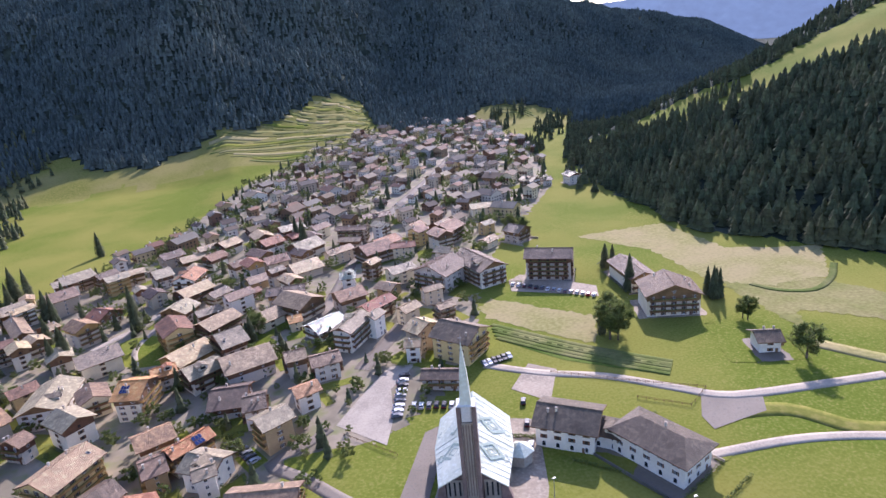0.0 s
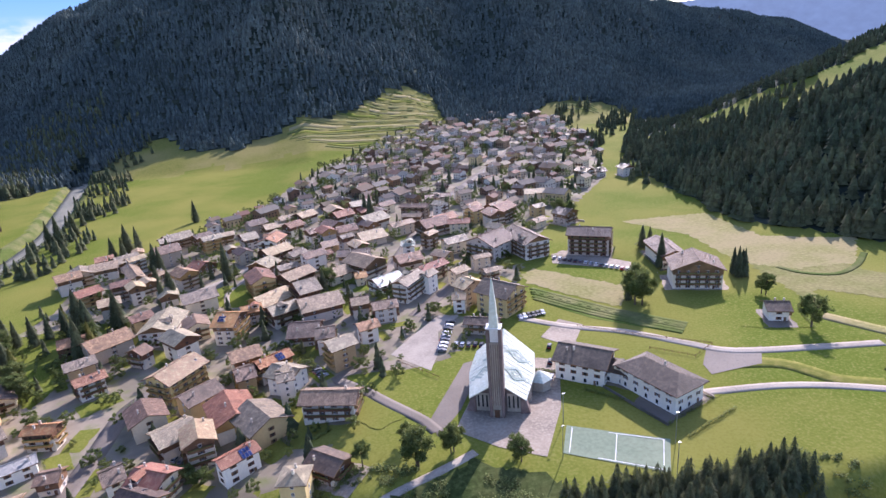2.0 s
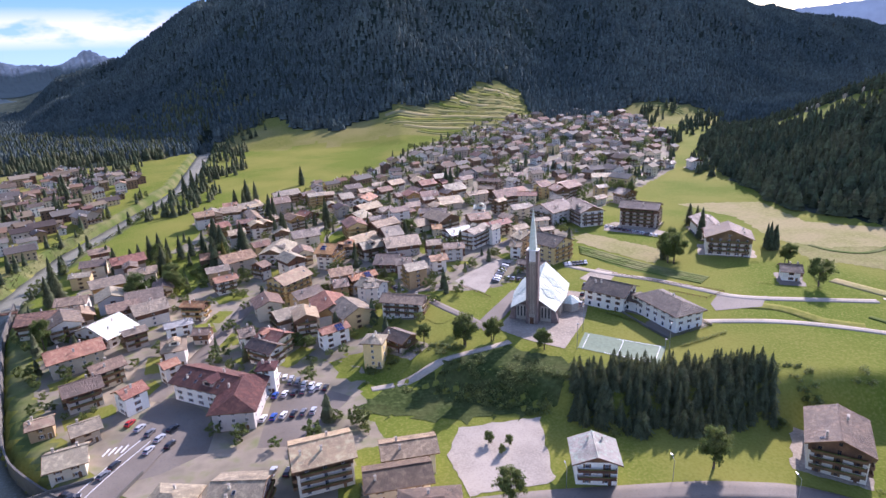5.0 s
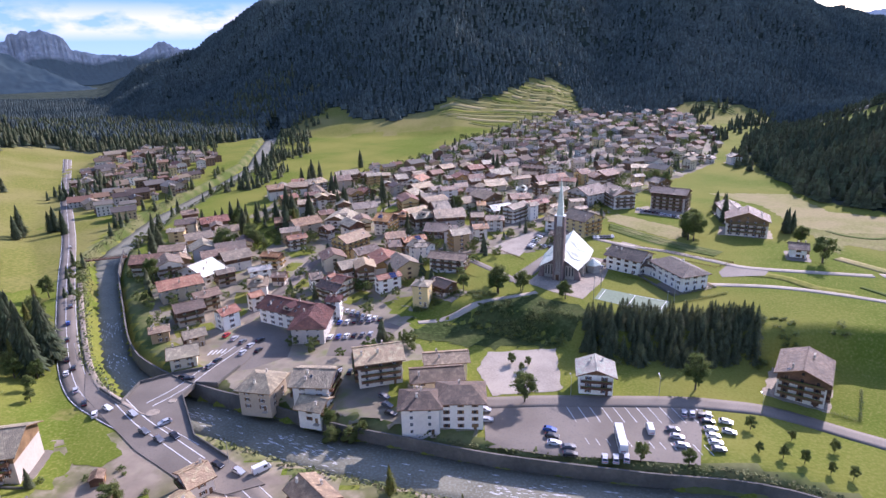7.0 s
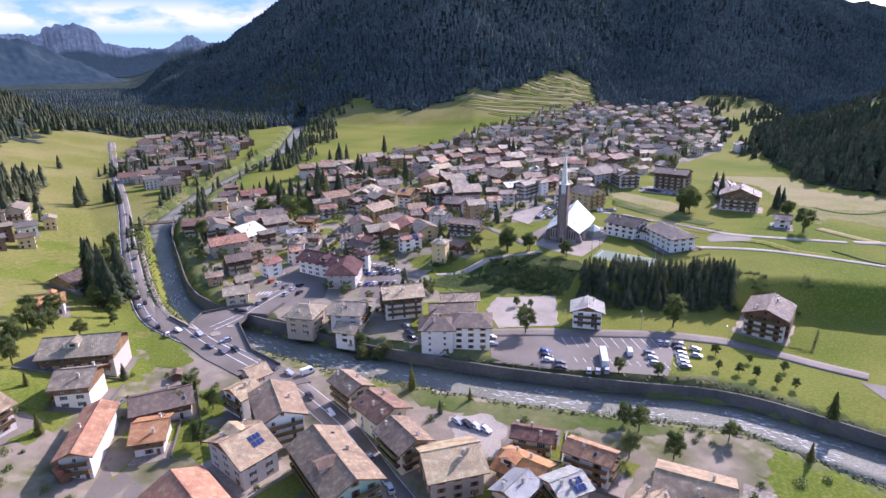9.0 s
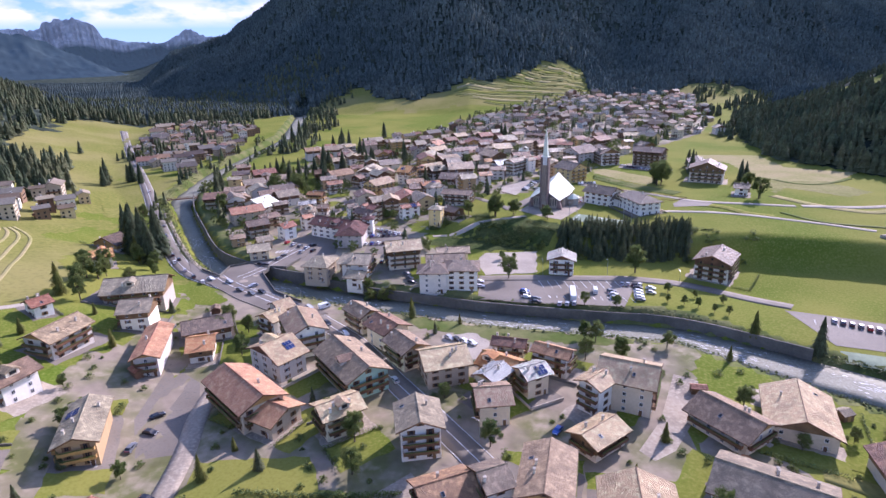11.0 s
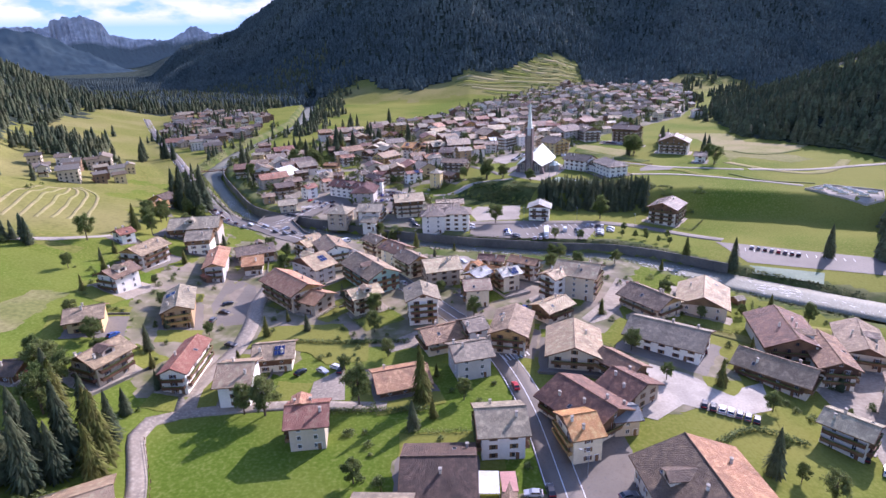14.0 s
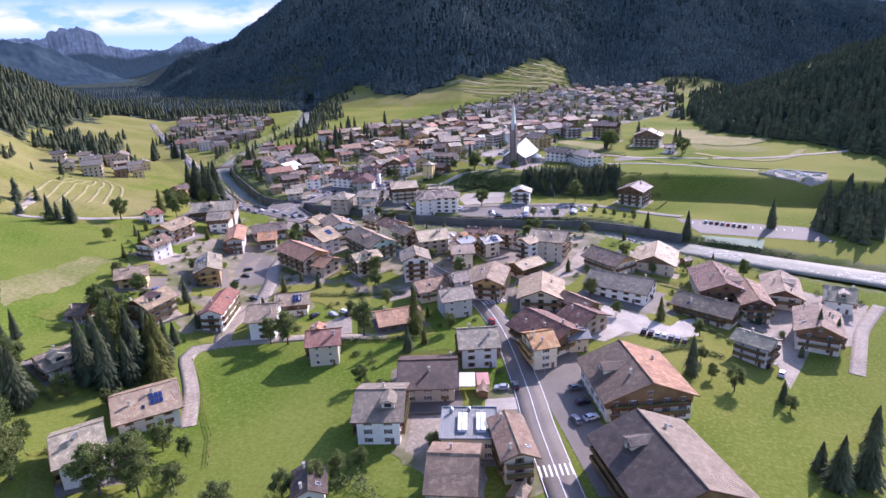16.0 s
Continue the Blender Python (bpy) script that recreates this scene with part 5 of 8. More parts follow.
house(-46.5, 153.8, 165, 10.4, 10.3, 2, 'gy', 'wh')
house(-27.5, 175.0, 14, 18.0, 15.0, 4, 'tn', 'wd', 'B')
house(-10.8, 146.6, 1, 14.4, 12.5, 4, 'dk', 'wh', 'D')
house(1.9, 149.6, 179, 16.6, 14.0, 4, 'dk', 'wh', 'D')
house(-6.2, 165.0, 6, 19.0, 11.5, 3, 'ub', 'cr')
house(49.5, 168.3, 80, 12.5, 13.9, 3, 'pa', 'wh', 'B')
house(122.1, 168.2, 56, 20.4, 17.2, 4, 'dk', 'wd', 'B')
house(-3.0, 177.0, 6, 17.0, 10.5, 3, 'br', 'cr')
house(-77.3, 379.8, 82, 25.0, 18.1, 3, 'gy', 'wh')
house(-44.0, 364.7, 159, 12.1, 18.2, 4, 'or', 'wd', 'BS')
house(-35.5, 378.6, 11, 10.5, 11.2, 3, 'or', 'wd')
house(-20.0, 368.4, 24, 15.3, 13.7, 3, 'gy', 'wd', 'B')
house(-8.7, 390.0, 20, 12.8, 19.3, 3, 'gy', 'wd', 'B')
house(-32.4, 447.9, 57, 14.3, 17.0, 3, 'gy', 'wd', 'B')
house(-60.5, 320.5, 52, 20.5, 15.5, 4, 'tn', 'ye', 'B')
house(-9.2, 341.2, 167, 14.4, 18.1, 2, 'dk', 'wd')
house(-0.8, 326.9, 176, 8.6, 12.9, 3, 'dk', 'wh')
house(-17.2, 302.6, 142, 13.7, 12.5, 3, 'gy', 'wh')
house(-23.1, 316.9, 30, 15.5, 8.5, 3, 'or', 'wd', 'S')
house(-33.8, 311.6, 13, 8.2, 12.3, 3, 'br', 'ye')
house(-81.4, 351.3, 54, 7.0, 10.5, 3, 'br', 'wd', 'B')
house(-112.3, 471.9, 113, 33.2, 9.6, 3, 'br', 'wd')
house(-72.8, 471.6, 138, 12.7, 17.7, 2, 'rd', 'wd')
house(-98.6, 469.1, 50, 8.0, 10.4, 2, 'br', 'wd')
house(-28.7, 492.6, 67, 18.6, 15.1, 4, 'rd', 'wh', 'B')
house(-46.7, 517.6, 21, 11.8, 17.7, 3, 'gy', 'wd')
house(21.0, 394.0, 3, 7.0, 9.4, 2, 'or', 'cr')
house(33.0, 380.3, 26, 17.2, 14.2, 2, 'wh', 'wh')
house(21.4, 428.6, 169, 20.2, 12.6, 3, 'dk', 'wd')
house(16.4, 351.4, 1, 8.9, 10.5, 3, 'br', 'wd')
house(26.8, 341.4, 0, 12.1, 11.1, 3, 'br', 'wh', 'B')
house(42.2, 363.2, 48, 19.4, 10.7, 4, 'gy', 'wh')
house(53.1, 366.4, 39, 9.0, 7.5, 4, 'gy', 'wh')
house(58.5, 384.2, 29, 18.3, 10.1, 3, 'sa', 'cr')
house(69.8, 371.1, 27, 10.9, 9.1, 3, 'br', 'cr')
house(67.9, 344.4, 116, 9.9, 14.2, 4, 'tn', 'cr')
house(61.4, 336.8, 158, 7.0, 8.5, 3, 'tn', 'wh')
house(87.2, 387.8, 8, 11.0, 7.5, 3, 'br', 'cr')
house(85.0, 364.0, 11, 9.1, 7.5, 3, 'br', 'cr')
house(79.6, 331.3, 126, 19.0, 18.0, 4, 'dk', 'ye', 'B')
house(64.7, 312.4, 151, 15.7, 8.6, 2, 'dk', 'wh')
house(54.7, 431.4, 167, 9.1, 11.6, 3, 'gr', 'wh')
house(99.8, 408.1, 34, 22.9, 22.6, 4, 'ub', 'wh', 'B')
house(119.8, 403.6, 99, 30.3, 17.8, 4, 'ub', 'wh', 'B')
house(166.9, 451.1, 116, 13.2, 14.6, 3, 'dk', 'wd', 'B')
house(152.3, 386.5, 146, 25.0, 16.5, 5, 'dk', 'wd', 'B')
house(180.4, 355.4, 78, 28.0, 14.5, 3, 'dk', 'wd', 'B')
house(174.8, 323.0, 65, 19.0, 24.5, 4, 'ub', 'wd', 'B')
house(178.9, 276.1, 155, 9.8, 10.9, 2, 'dk', 'wh', 'B')
house(99.9, 547.0, 176, 21.3, 11.7, 3, 'br', 'cr')
house(75.3, 516.4, 149, 22.3, 9.8, 4, 'br', 'cr', 'B')
house(70.3, 499.2, 152, 15.3, 9.4, 3, 'br', 'wd')
house(58.6, 480.8, 23, 18.7, 10.3, 3, 'tn', 'cr')
house(96.1, 465.7, 164, 15.6, 10.8, 3, 'rd', 'cr')
house(242.5, 573.5, 112, 15.5, 13.0, 3, 'tn', 'wh')
house(258.1, 574.5, 174, 10.7, 11.5, 2, 'gy', 'wh')
house(278.9, 564.9, 86, 14.7, 13.3, 3, 'gy', 'wh')
house(173.1, 521.4, 168, 17.1, 13.8, 3, 'tn', 'cr')
house(-1.8, 275.0, 161, 20.7, 11.4, 3, 'br', 'wh', 'B')
house(-4.6, 244.2, 137, 12.5, 10.5, 2, 'dk', 'wd')
house(-32.3, 258.4, 31, 13.3, 7.5, 3, 'rd', 'wh', 'S')
house(-136.2, 256.5, 35, 21.2, 14.0, 3, 'sa', 'cr')
house(-117.0, 241.5, 42, 12.6, 10.5, 3, 'br', 'cr', 'B')
house(-119.0, 227.0, 33, 13.4, 12.0, 3, 'dk', 'wd', 'B')
house(-99.5, 221.0, 50, 9.5, 9.0, 3, 'sa', 'wh')
house(-124.0, 209.0, 26, 8.6, 8.0, 2, 'tn', 'ye')
house(-105.0, 188.5, 22, 12.0, 12.0, 2, 'gy', 'cr')
house(-107.5, 204.5, 33, 9.5, 9.5, 2, 'gy', 'cr', 'B')
house(-101.7, 298.9, 168, 11.9, 7.6, 3, 'or', 'wd', 'B')
house(-90.5, 272.6, 179, 7.9, 8.4, 2, 'br', 'wd')
house(-96.0, 255.4, 15, 10.1, 13.0, 3, 'br', 'wh', 'B')
house(-104.3, 282.5, 25, 12.5, 7.5, 2, 'bl', 'wh')
house(-92.8, 239.2, 43, 7.0, 7.5, 3, 'sa', 'wh')
house(-69.4, 262.8, 25, 7.0, 10.5, 3, 'dk', 'wh')
house(-56.6, 256.9, 148, 12.7, 12.3, 3, 'sa', 'cr')
house(-58.2, 248.2, 145, 14.6, 9.6, 3, 'dk', 'wh')
house(-96.3, 332.0, 30, 12.4, 9.2, 3, 'rd', 'wh', 'B')
house(-115.2, 374.5, 17, 13.5, 12.2, 3, 'rd', 'wd', 'B')
house(-17.4, 294.5, 6, 7.1, 7.7, 4, 'gy', 'wh')
house(106.3, 245.6, 107, 25.5, 16.0, 3, 'sl', 'wh', 'DA')
house(98.2, 258.6, 132, 12.0, 10.5, 2, 'sl', 'wh', 'A')
house(89.2, 266.2, 137, 20.0, 17.0, 3, 'sl', 'wh', 'A')


# ---- rows of houses that fill the town behind ----
def scatter(poly, gap, count, seed, taken, roads):
    r = random.Random(seed)
    xs, ys = [p[0] for p in poly], [p[1] for p in poly]
    out = []
    for _ in range(count * 40):
        x, y = r.uniform(min(xs), max(xs)), r.uniform(min(ys), max(ys))
        if not inside(x, y, poly) or any(math.hypot(x - a, y - b) < gap + w * 0.28 for a, b, w in taken) or any(math.hypot(x - a, y - b) < gap for a, b in out):
            continue
        if any(from_line(x, y, line)[0] < 8.5 for line in roads) or from_line(x, y, RIVER)[0] < 20:
            continue
        if math.hypot(x + 72, y - 197) < 19 or any(inside(x, y, green) for green in (MEADOW_RIVER, GARDEN_LOOP, LAWN_HOTEL, TREE_BELT)):
            continue
        out.append((x, y))
        if len(out) == count:
            break
    return out


def fill(poly, gap, count, seed, lean, detail, group):
    r = random.Random(seed)
    taken = [(o.matrix_basis.translation.x, o.matrix_basis.translation.y, 16) for o in scene.objects if o.name.split(".")[0] == "house"]
    for x, y in scatter(poly, gap, count, seed, taken, (MAIN_ROAD, MAIN_STREET, HALL_STREET, LANE_TOWN_EDGE, CHURCH_STREET)):
        L = r.choice((r.uniform(9, 14), r.uniform(11, 16), r.uniform(14, 21)))
        wall = r.choice(("wh", "cr", "cr", "wd", "wd", "wd", "ye"))
        house(x, y, (lean + r.choice((0, 0, 90)) + r.uniform(-14, 14)) % 180, L, L * r.uniform(0.72, 1.0), r.choice((2, 3, 3, 4)),
              r.choice(("br", "br", "gy", "gy", "tn", "tn", "dk", "rb", "rd")), wall, r.choice(("", "", "B")), detail, group)


FAR_SPOTS = []


def far_houses(name, poly, gap, count, seed, lean, label):
    """Houses too far off to tell apart one by one: walls, roof slabs, windows, balconies and chimneys in one mesh."""
    r, s = random.Random(seed), Shape()
    taken = [(o.matrix_basis.translation.x, o.matrix_basis.translation.y, 16) for o in scene.objects if o.name.split(".")[0] == "house"]
    for x, y in scatter(poly, gap, count, seed, taken, (MAIN_ROAD, MAIN_STREET, LANE_TOWN_EDGE)):
        FAR_SPOTS.append((x, y))
        L = r.choice((r.uniform(8, 13), r.uniform(8, 13), r.uniform(12, 20)))
        W = L * r.uniform(0.7, 1.0)
        turn = radians(lean + r.choice((0, 0, 90)) + r.uniform(-15, 15))
        eave, rise, over = r.choice((4.8, 6.8, 6.8, 9.2)), W * 0.21, 1.1
        c, q, g = math.cos(turn), math.sin(turn), land_at(x, y) - 0.2
        one, a, b = Shape(), L / 2 - over, W / 2 - over
        top, peak = eave + 0.15, eave + rise - 0.3
        one.add([(-a, -b, -2), (a, -b, -2), (a, b, -2), (-a, b, -2), (-a, -b, top), (a, -b, top), (a, b, top), (-a, b, top), (-a, 0, peak), (a, 0, peak)],
                [(0, 1, 5, 4), (2, 3, 7, 6), (1, 2, 6, 9, 5), (3, 0, 4, 8, 7)], r.choice((0, 0, 1, 1, 2, 2, 3)))
        k = roof_shape(L, W, eave, rise)
        one.add(k.verts, k.faces, 4 + r.choice((0, 0, 1, 1, 2, 2, 3, 4, 5)))
        for row in range(int(eave / 2.4)):
            for u in np.arange(-a + 1.6, a - 1, 3.2):
                for f in (-1, 1):
                    one.box(u, f * (b + 0.02), 0.9 + 2.4 * row, 1.1, 0.14, 1.3, 10)
            for u in np.arange(-b + 1.6, b - 1, 3.0):
                for f in (-1, 1):
                    one.box(f * (a + 0.02), u, 0.9 + 2.4 * row, 0.14, 1.1, 1.3, 10)
            if row and r.random() < 0.6:
                f = r.choice((-1, 1))
                one.box(f * (a + 0.55), 0, 2.4 * row, 1.1, W * 0.75, 0.95, 11)
        one.box(r.uniform(-0.3, 0.3) * L, 0.1 * W, eave + rise - 1.2, 0.9, 0.8, 2.0, 0)
        n = len(s.verts)
        s.verts += [(x + c * u - q * v, y + q * u + c * v, g + w) for u, v, w in one.verts]
        s.faces += [tuple(n + i for i in f) for f in one.faces]
        s.slots += one.slots
    tagged(part(name, s, [FAR_WALLS[k] for k in ("wh", "cr", "wd", "ye")] + [FAR_ROOFS[k] for k in ("br", "gy", "tn", "dk", "rb", "rd")] + [GLASS, WOOD]), label, "houses", kind="stuff")


FAR_WALLS = {k: surface("far " + m.name, *(tuple(v * f for v in base) for f in (1.0, 0.85)), 0.9, (0.05, 0.6), vary="island", spread=0.06)
             for k, m, base in ((k, WALL_MATS[k], {"wh": (0.70, 0.65, 0.56), "cr": (0.62, 0.52, 0.37), "wd": (0.22, 0.135, 0.08), "ye": (0.58, 0.44, 0.24)}[k]) for k in ("wh", "cr", "wd", "ye"))}
FAR_ROOFS = {k: surface("far roof " + k, *(tuple(v * f for v in base) for f in (0.84, 0.66)), 0.86, (0.06, 0.9), 0.3, vary="island", spread=0.16)
             for k, base in (("br", (0.20, 0.145, 0.095)), ("gy", (0.20, 0.175, 0.14)), ("tn", (0.32, 0.255, 0.175)), ("dk", (0.11, 0.083, 0.066)), ("rb", (0.25, 0.15, 0.10)), ("rd", (0.29, 0.165, 0.105)))}
NEAR_TOWN = [(-102, 188), (-142, 232), (-174, 300), (-190, 400), (-160, 500), (-80, 560), (40, 560), (170, 480), (118, 405), (88, 350), (50, 330), (0, 300), (-25, 250), (-40, 205)]
FAR_TOWN = [(-90, 560), (-60, 610), (0, 700), (40, 790), (120, 930), (200, 1010), (300, 1090), (400, 1010), (350, 800), (320, 690), (275, 600), (255, 560), (170, 490), (40, 560)]
fill(NEAR_TOWN, 12, 104, 21, 25, 1, "houses of the town")
far_houses("far_town", FAR_TOWN, 12.5, 290, 22, 30, "close rows of alpine houses with brown roofs up the valley")
far_houses("upper_village", VILLAGE_LEFT, 16, 140, 23, 40, "cluster of alpine houses beside the upper river")
far_houses("chalet_row", [(-262, 203), (-318, 250), (-268, 303), (-238, 240)], 15, 15, 24, 30, "small chalets below the spruce grove")


# ---- trees ----
def conifer_mesh(seed, tiers, arms):
    """A spruce one metre high: tiers of drooping boughs with side twigs, thinning out to the tip."""
    r, s = random.Random(seed), Shape()
    lean = [r.uniform(0.75, 1.2) for _ in range(9)]
    for k in range(tiers):
        f = k / tiers
        z = 0.09 + 0.88 * f
        reach = (0.225 * (1 - f) ** 0.75 * min(1.0, 0.72 + 2.2 * f)) * r.uniform(0.82, 1.12) + 0.010
        n = max(5, int(arms * (1 - 0.5 * f)))
        for j in range(n):
            a = math.tau * (j + r.random() * 0.9) / n
            d = reach * r.uniform(0.65, 1.12) * lean[int(a / math.tau * 9) % 9]
            c, q = math.cos(a), math.sin(a)
            droop = 0.045 + 0.16 * d
            for m, side in ((0.35, 1), (0.35, -1), (0.68, 1), (0.68, -1), (1.0, 0)):
                e, w = d * m, (0.21 * d + 0.007) * (1.15 - 0.4 * m)
                bx, by, bz = c * e * 0.55, q * e * 0.55, z + 0.02 - droop * m * 0.5
                tx, ty = c * e - q * w * side * 1.5, q * e + c * w * side * 1.5
                tz = z - droop * m - 0.02 - r.uniform(0, 0.02)
                s.add([(bx, by, bz), ((bx + tx) / 2 - q * w * 0.6, (by + ty) / 2 + c * w * 0.6, (bz + tz) / 2 - 0.004), (tx, ty, tz), ((bx + tx) / 2 + q * w * 0.6, (by + ty) / 2 - c * w * 0.6, (bz + tz) / 2 - 0.012)], [(0, 1, 2), (0, 2, 3)])
    s.add([(-0.01, 0, 0.88), (0.005, 0.009, 0.88), (0.005, -0.009, 0.88), (0, 0, 1.0)], [(0, 1, 3), (1, 2, 3), (2, 0, 3)])
    return s


def leafy_mesh(seed, clumps, leaves, narrow=1.0, leaf=1.0):
    """A broadleaf crown one metre high above its stem: small leaf blades in ragged sprays round a few uneven limbs."""
    r, s = random.Random(seed), Shape()
    limbs = []
    for k in range(9):
        a, f = math.tau * (k * 0.382 + 0.06 * r.random()), (k + r.random()) / 9
        limbs.append((a, 0.30 + 0.52 * f, r.uniform(0.10, 0.22) * math.sin(math.pi * (0.25 + 0.62 * f)) * narrow * 1.25))
    for k in range(clumps):
        a, z, d = limbs[r.randrange(9)]
        cx, cy, cz = d * math.cos(a) + r.gauss(0, 0.05), d * math.sin(a) + r.gauss(0, 0.05), z + r.gauss(0, 0.05)
        size = r.uniform(0.02, 0.042)
        for j in range(leaves):
            p = Vector((cx + r.gauss(0, size), cy + r.gauss(0, size), cz + r.gauss(0, size * 0.7)))
            n = Vector((r.gauss(0, 1), r.gauss(0, 1), r.gauss(0.6, 0.8))).normalized()
            u = n.orthogonal().normalized() * r.uniform(0.010, 0.021) * leaf
            w = n.cross(u).normalized() * r.uniform(0.010, 0.021) * leaf
            s.add([p - u, p - w * 0.8, p + u, p + w * 0.8], [(0, 1, 2, 3)])
    return s


def stem_mesh(high, limbs, seed):
    r = random.Random(seed)
    s = Shape().tube((0, 0, -0.06), (0, 0, high), 0.026, 0.008, 8)
    for k in range(limbs):
        a, z = r.uniform(0, math.tau), r.uniform(0.25, 0.55)
        s.tube((0, 0, z), (0.17 * math.cos(a), 0.17 * math.sin(a), z + r.uniform(0.12, 0.25)), 0.009, 0.003, 5)
    return s.mesh("trunk", [BARK])


CROWNS = {
    "c": [conifer_mesh(k, 30, 15).mesh("crown", [NEEDLES]) for k in range(4)],
    "l": [conifer_mesh(k + 9, 26, 11).mesh("crown", [LARCH]) for k in range(2)],
    "d": [leafy_mesh(k, 260, 30, 1.0 + 0.15 * (k % 2)).mesh("crown", [LEAVES]) for k in range(4)],
}
STEMS = {"c": stem_mesh(0.95, 0, 1), "l": stem_mesh(0.95, 0, 2), "d": stem_mesh(0.8, 9, 3)}
TREE_WORDS = {"c": ("spruce_tree", "tall dark green spruce with drooping boughs"), "l": ("larch_tree", "yellow-green larch beside the houses"), "d": ("leafy_tree", "leafy green broadleaf tree with an uneven crown")}
sprout = random.Random(4)


def tree(x, y, high, kind):
    name, label = TREE_WORDS[kind]
    top = new(name)
    wide = sprout.uniform(0.9, 1.2) * (1.0 if kind != "d" else 0.92)
    top.matrix_basis = pose(x, y, land_at(x, y), 0, 0, sprout.uniform(0, 360)) @ Matrix.Diagonal((high * wide, high * wide, high, 1))
    tagged(top, label, "tree", "trees of the village")
    part("trunk", STEMS[kind], None, top)
    part("crown", sprout.choice(CROWNS[kind]), None, top)
    return top


for spot in ((-98.5, -57.0, 17.2, 'c'), (-88.8, -61.1, 21.5, 'c'), (-85.1, -57.0, 16.8, 'c'), (-76.3, -57.1, 18.5, 'l'),
             (-105.1, -29.2, 16.8, 'c'), (-120.6, -13.4, 10.0, 'd'), (-101.2, -32.6, 16.5, 'l'), (-88.0, -100.5, 16.2, 'd'),
             (-62.8, -96.5, 15.5, 'd'), (-62.8, -83.3, 9.2, 'd'), (-21.9, -21.5, 14.5, 'd'), (-4.3, -19.4, 19.2, 'l'),
             (-5.6, -32.6, 9.8, 'c'), (-33.9, 43.7, 9.5, 'd'), (-26.3, 36.3, 10.8, 'd'), (-53.4, -26.2, 10.8, 'd'),
             (-47.3, -26.8, 13.8, 'd'), (80.9, -47.0, 14.2, 'c'), (90.8, -54.3, 9.2, 'd'), (86.7, -48.4, 5.8, 'd'),
             (102.9, -57.6, 7.5, 'c'), (132.4, -21.1, 14.8, 'c'), (138.8, -21.3, 11.5, 'c'), (128.1, 90.9, 16.2, 'c')):
    tree(*spot)
for spot in ((176.3, 102.4, 17.0, 'c'), (111.3, 103.0, 11.2, 'l'), (-190.4, 67.0, 14.2, 'c'), (-180.8, 69.0, 13.0, 'c'),
             (-167.3, 86.9, 13.8, 'd'), (-16.0, -93.8, 8.0, 'd'), (-20.4, -97.6, 9.2, 'd'), (-173.2, 191.1, 30.0, 'c'),
             (-164.2, 187.6, 4.0, 'c'), (-160.4, 192.0, 30.0, 'c'), (-194.8, 351.4, 21.2, 'c'), (-182.8, 390.7, 14.8, 'c'),
             (-172.2, 376.2, 17.0, 'c'), (-165.6, 382.9, 13.8, 'c'), (-138.2, 324.1, 18.0, 'd'), (-191.9, 585.5, 28.0, 'c'),
             (-206.3, 603.2, 21.0, 'c'), (-192.5, 618.2, 24.5, 'c'), (-142.3, 537.4, 16.5, 'c'), (-135.1, 536.6, 16.2, 'c'),
             (-86.6, 423.1, 17.8, 'c'), (-54.5, 449.0, 19.5, 'c'), (20.4, 236.3, 12.5, 'd'), (32.4, 239.0, 10.5, 'd')):
    tree(*spot)
for spot in ((50.0, 228.3, 9.5, 'd'), (83.9, 165.9, 15.5, 'd'), (142.9, 321.4, 17.5, 'd'), (172.6, 347.0, 20.2, 'c'),
             (197.7, 320.8, 16.8, 'c'), (200.7, 320.3, 15.2, 'c'), (192.0, 298.8, 10.0, 'd'), (183.9, 263.1, 15.5, 'd'),
             (136.3, 311.3, 19.0, 'd'), (138.6, 309.2, 18.0, 'd'), (136.8, 317.6, 15.2, 'c'), (199.6, 326.4, 14.2, 'c'),
             (203.1, 324.8, 13.2, 'c'), (192.3, 296.5, 12.2, 'd'), (-82.9, 428.7, 20.0, 'c'), (-57.5, 465.5, 22.0, 'c'),
             (-134.0, 545.7, 23.2, 'c'), (-125.6, 541.2, 21.8, 'c'), (-97.4, 616.5, 20.5, 'c'), (31.4, 238.4, 10.8, 'd'),
             (49.5, 231.8, 7.8, 'd'), (-175.5, 196.3, 30.0, 'c'), (-165.7, 186.9, 30.0, 'c'), (-187.4, 208.8, 25.0, 'c')):
    tree(*spot)
for spot in ((-159.1, 180.4, 25.8, 'c'), (-159.5, 137.9, 9.5, 'd'), (-159.7, 144.1, 10.0, 'd'), (50.6, 92.8, 9.5, 'd'),
             (-184.0, 326.4, 18.0, 'c'), (-183.4, 334.1, 18.2, 'c'), (-159.8, 276.0, 16.0, 'd'), (52.9, 126.9, 6.8, 'd'),
             (65.5, 124.1, 6.2, 'd'), (-89.6, 100.6, 8.2, 'd'), (-41.3, 150.6, 7.5, 'd'), (23.7, 159.3, 12.5, 'd'),
             (158.3, 578.5, 12.5, 'c'), (168.1, 462.1, 16.2, 'd'), (171.9, 452.3, 16.0, 'd'), (125.5, 401.0, 12.2, 'c'),
             (117.4, 394.0, 12.0, 'c'), (181.6, 379.2, 14.5, 'c'), (187.8, 381.5, 12.0, 'c'), (19.4, 248.5, 8.0, 'd'),
             (20.9, 235.8, 15.2, 'd'), (5.0, 243.1, 9.8, 'd'), (0.9, 394.0, 14.2, 'c'), (4.2, 399.5, 13.0, 'd')):
    tree(*spot)
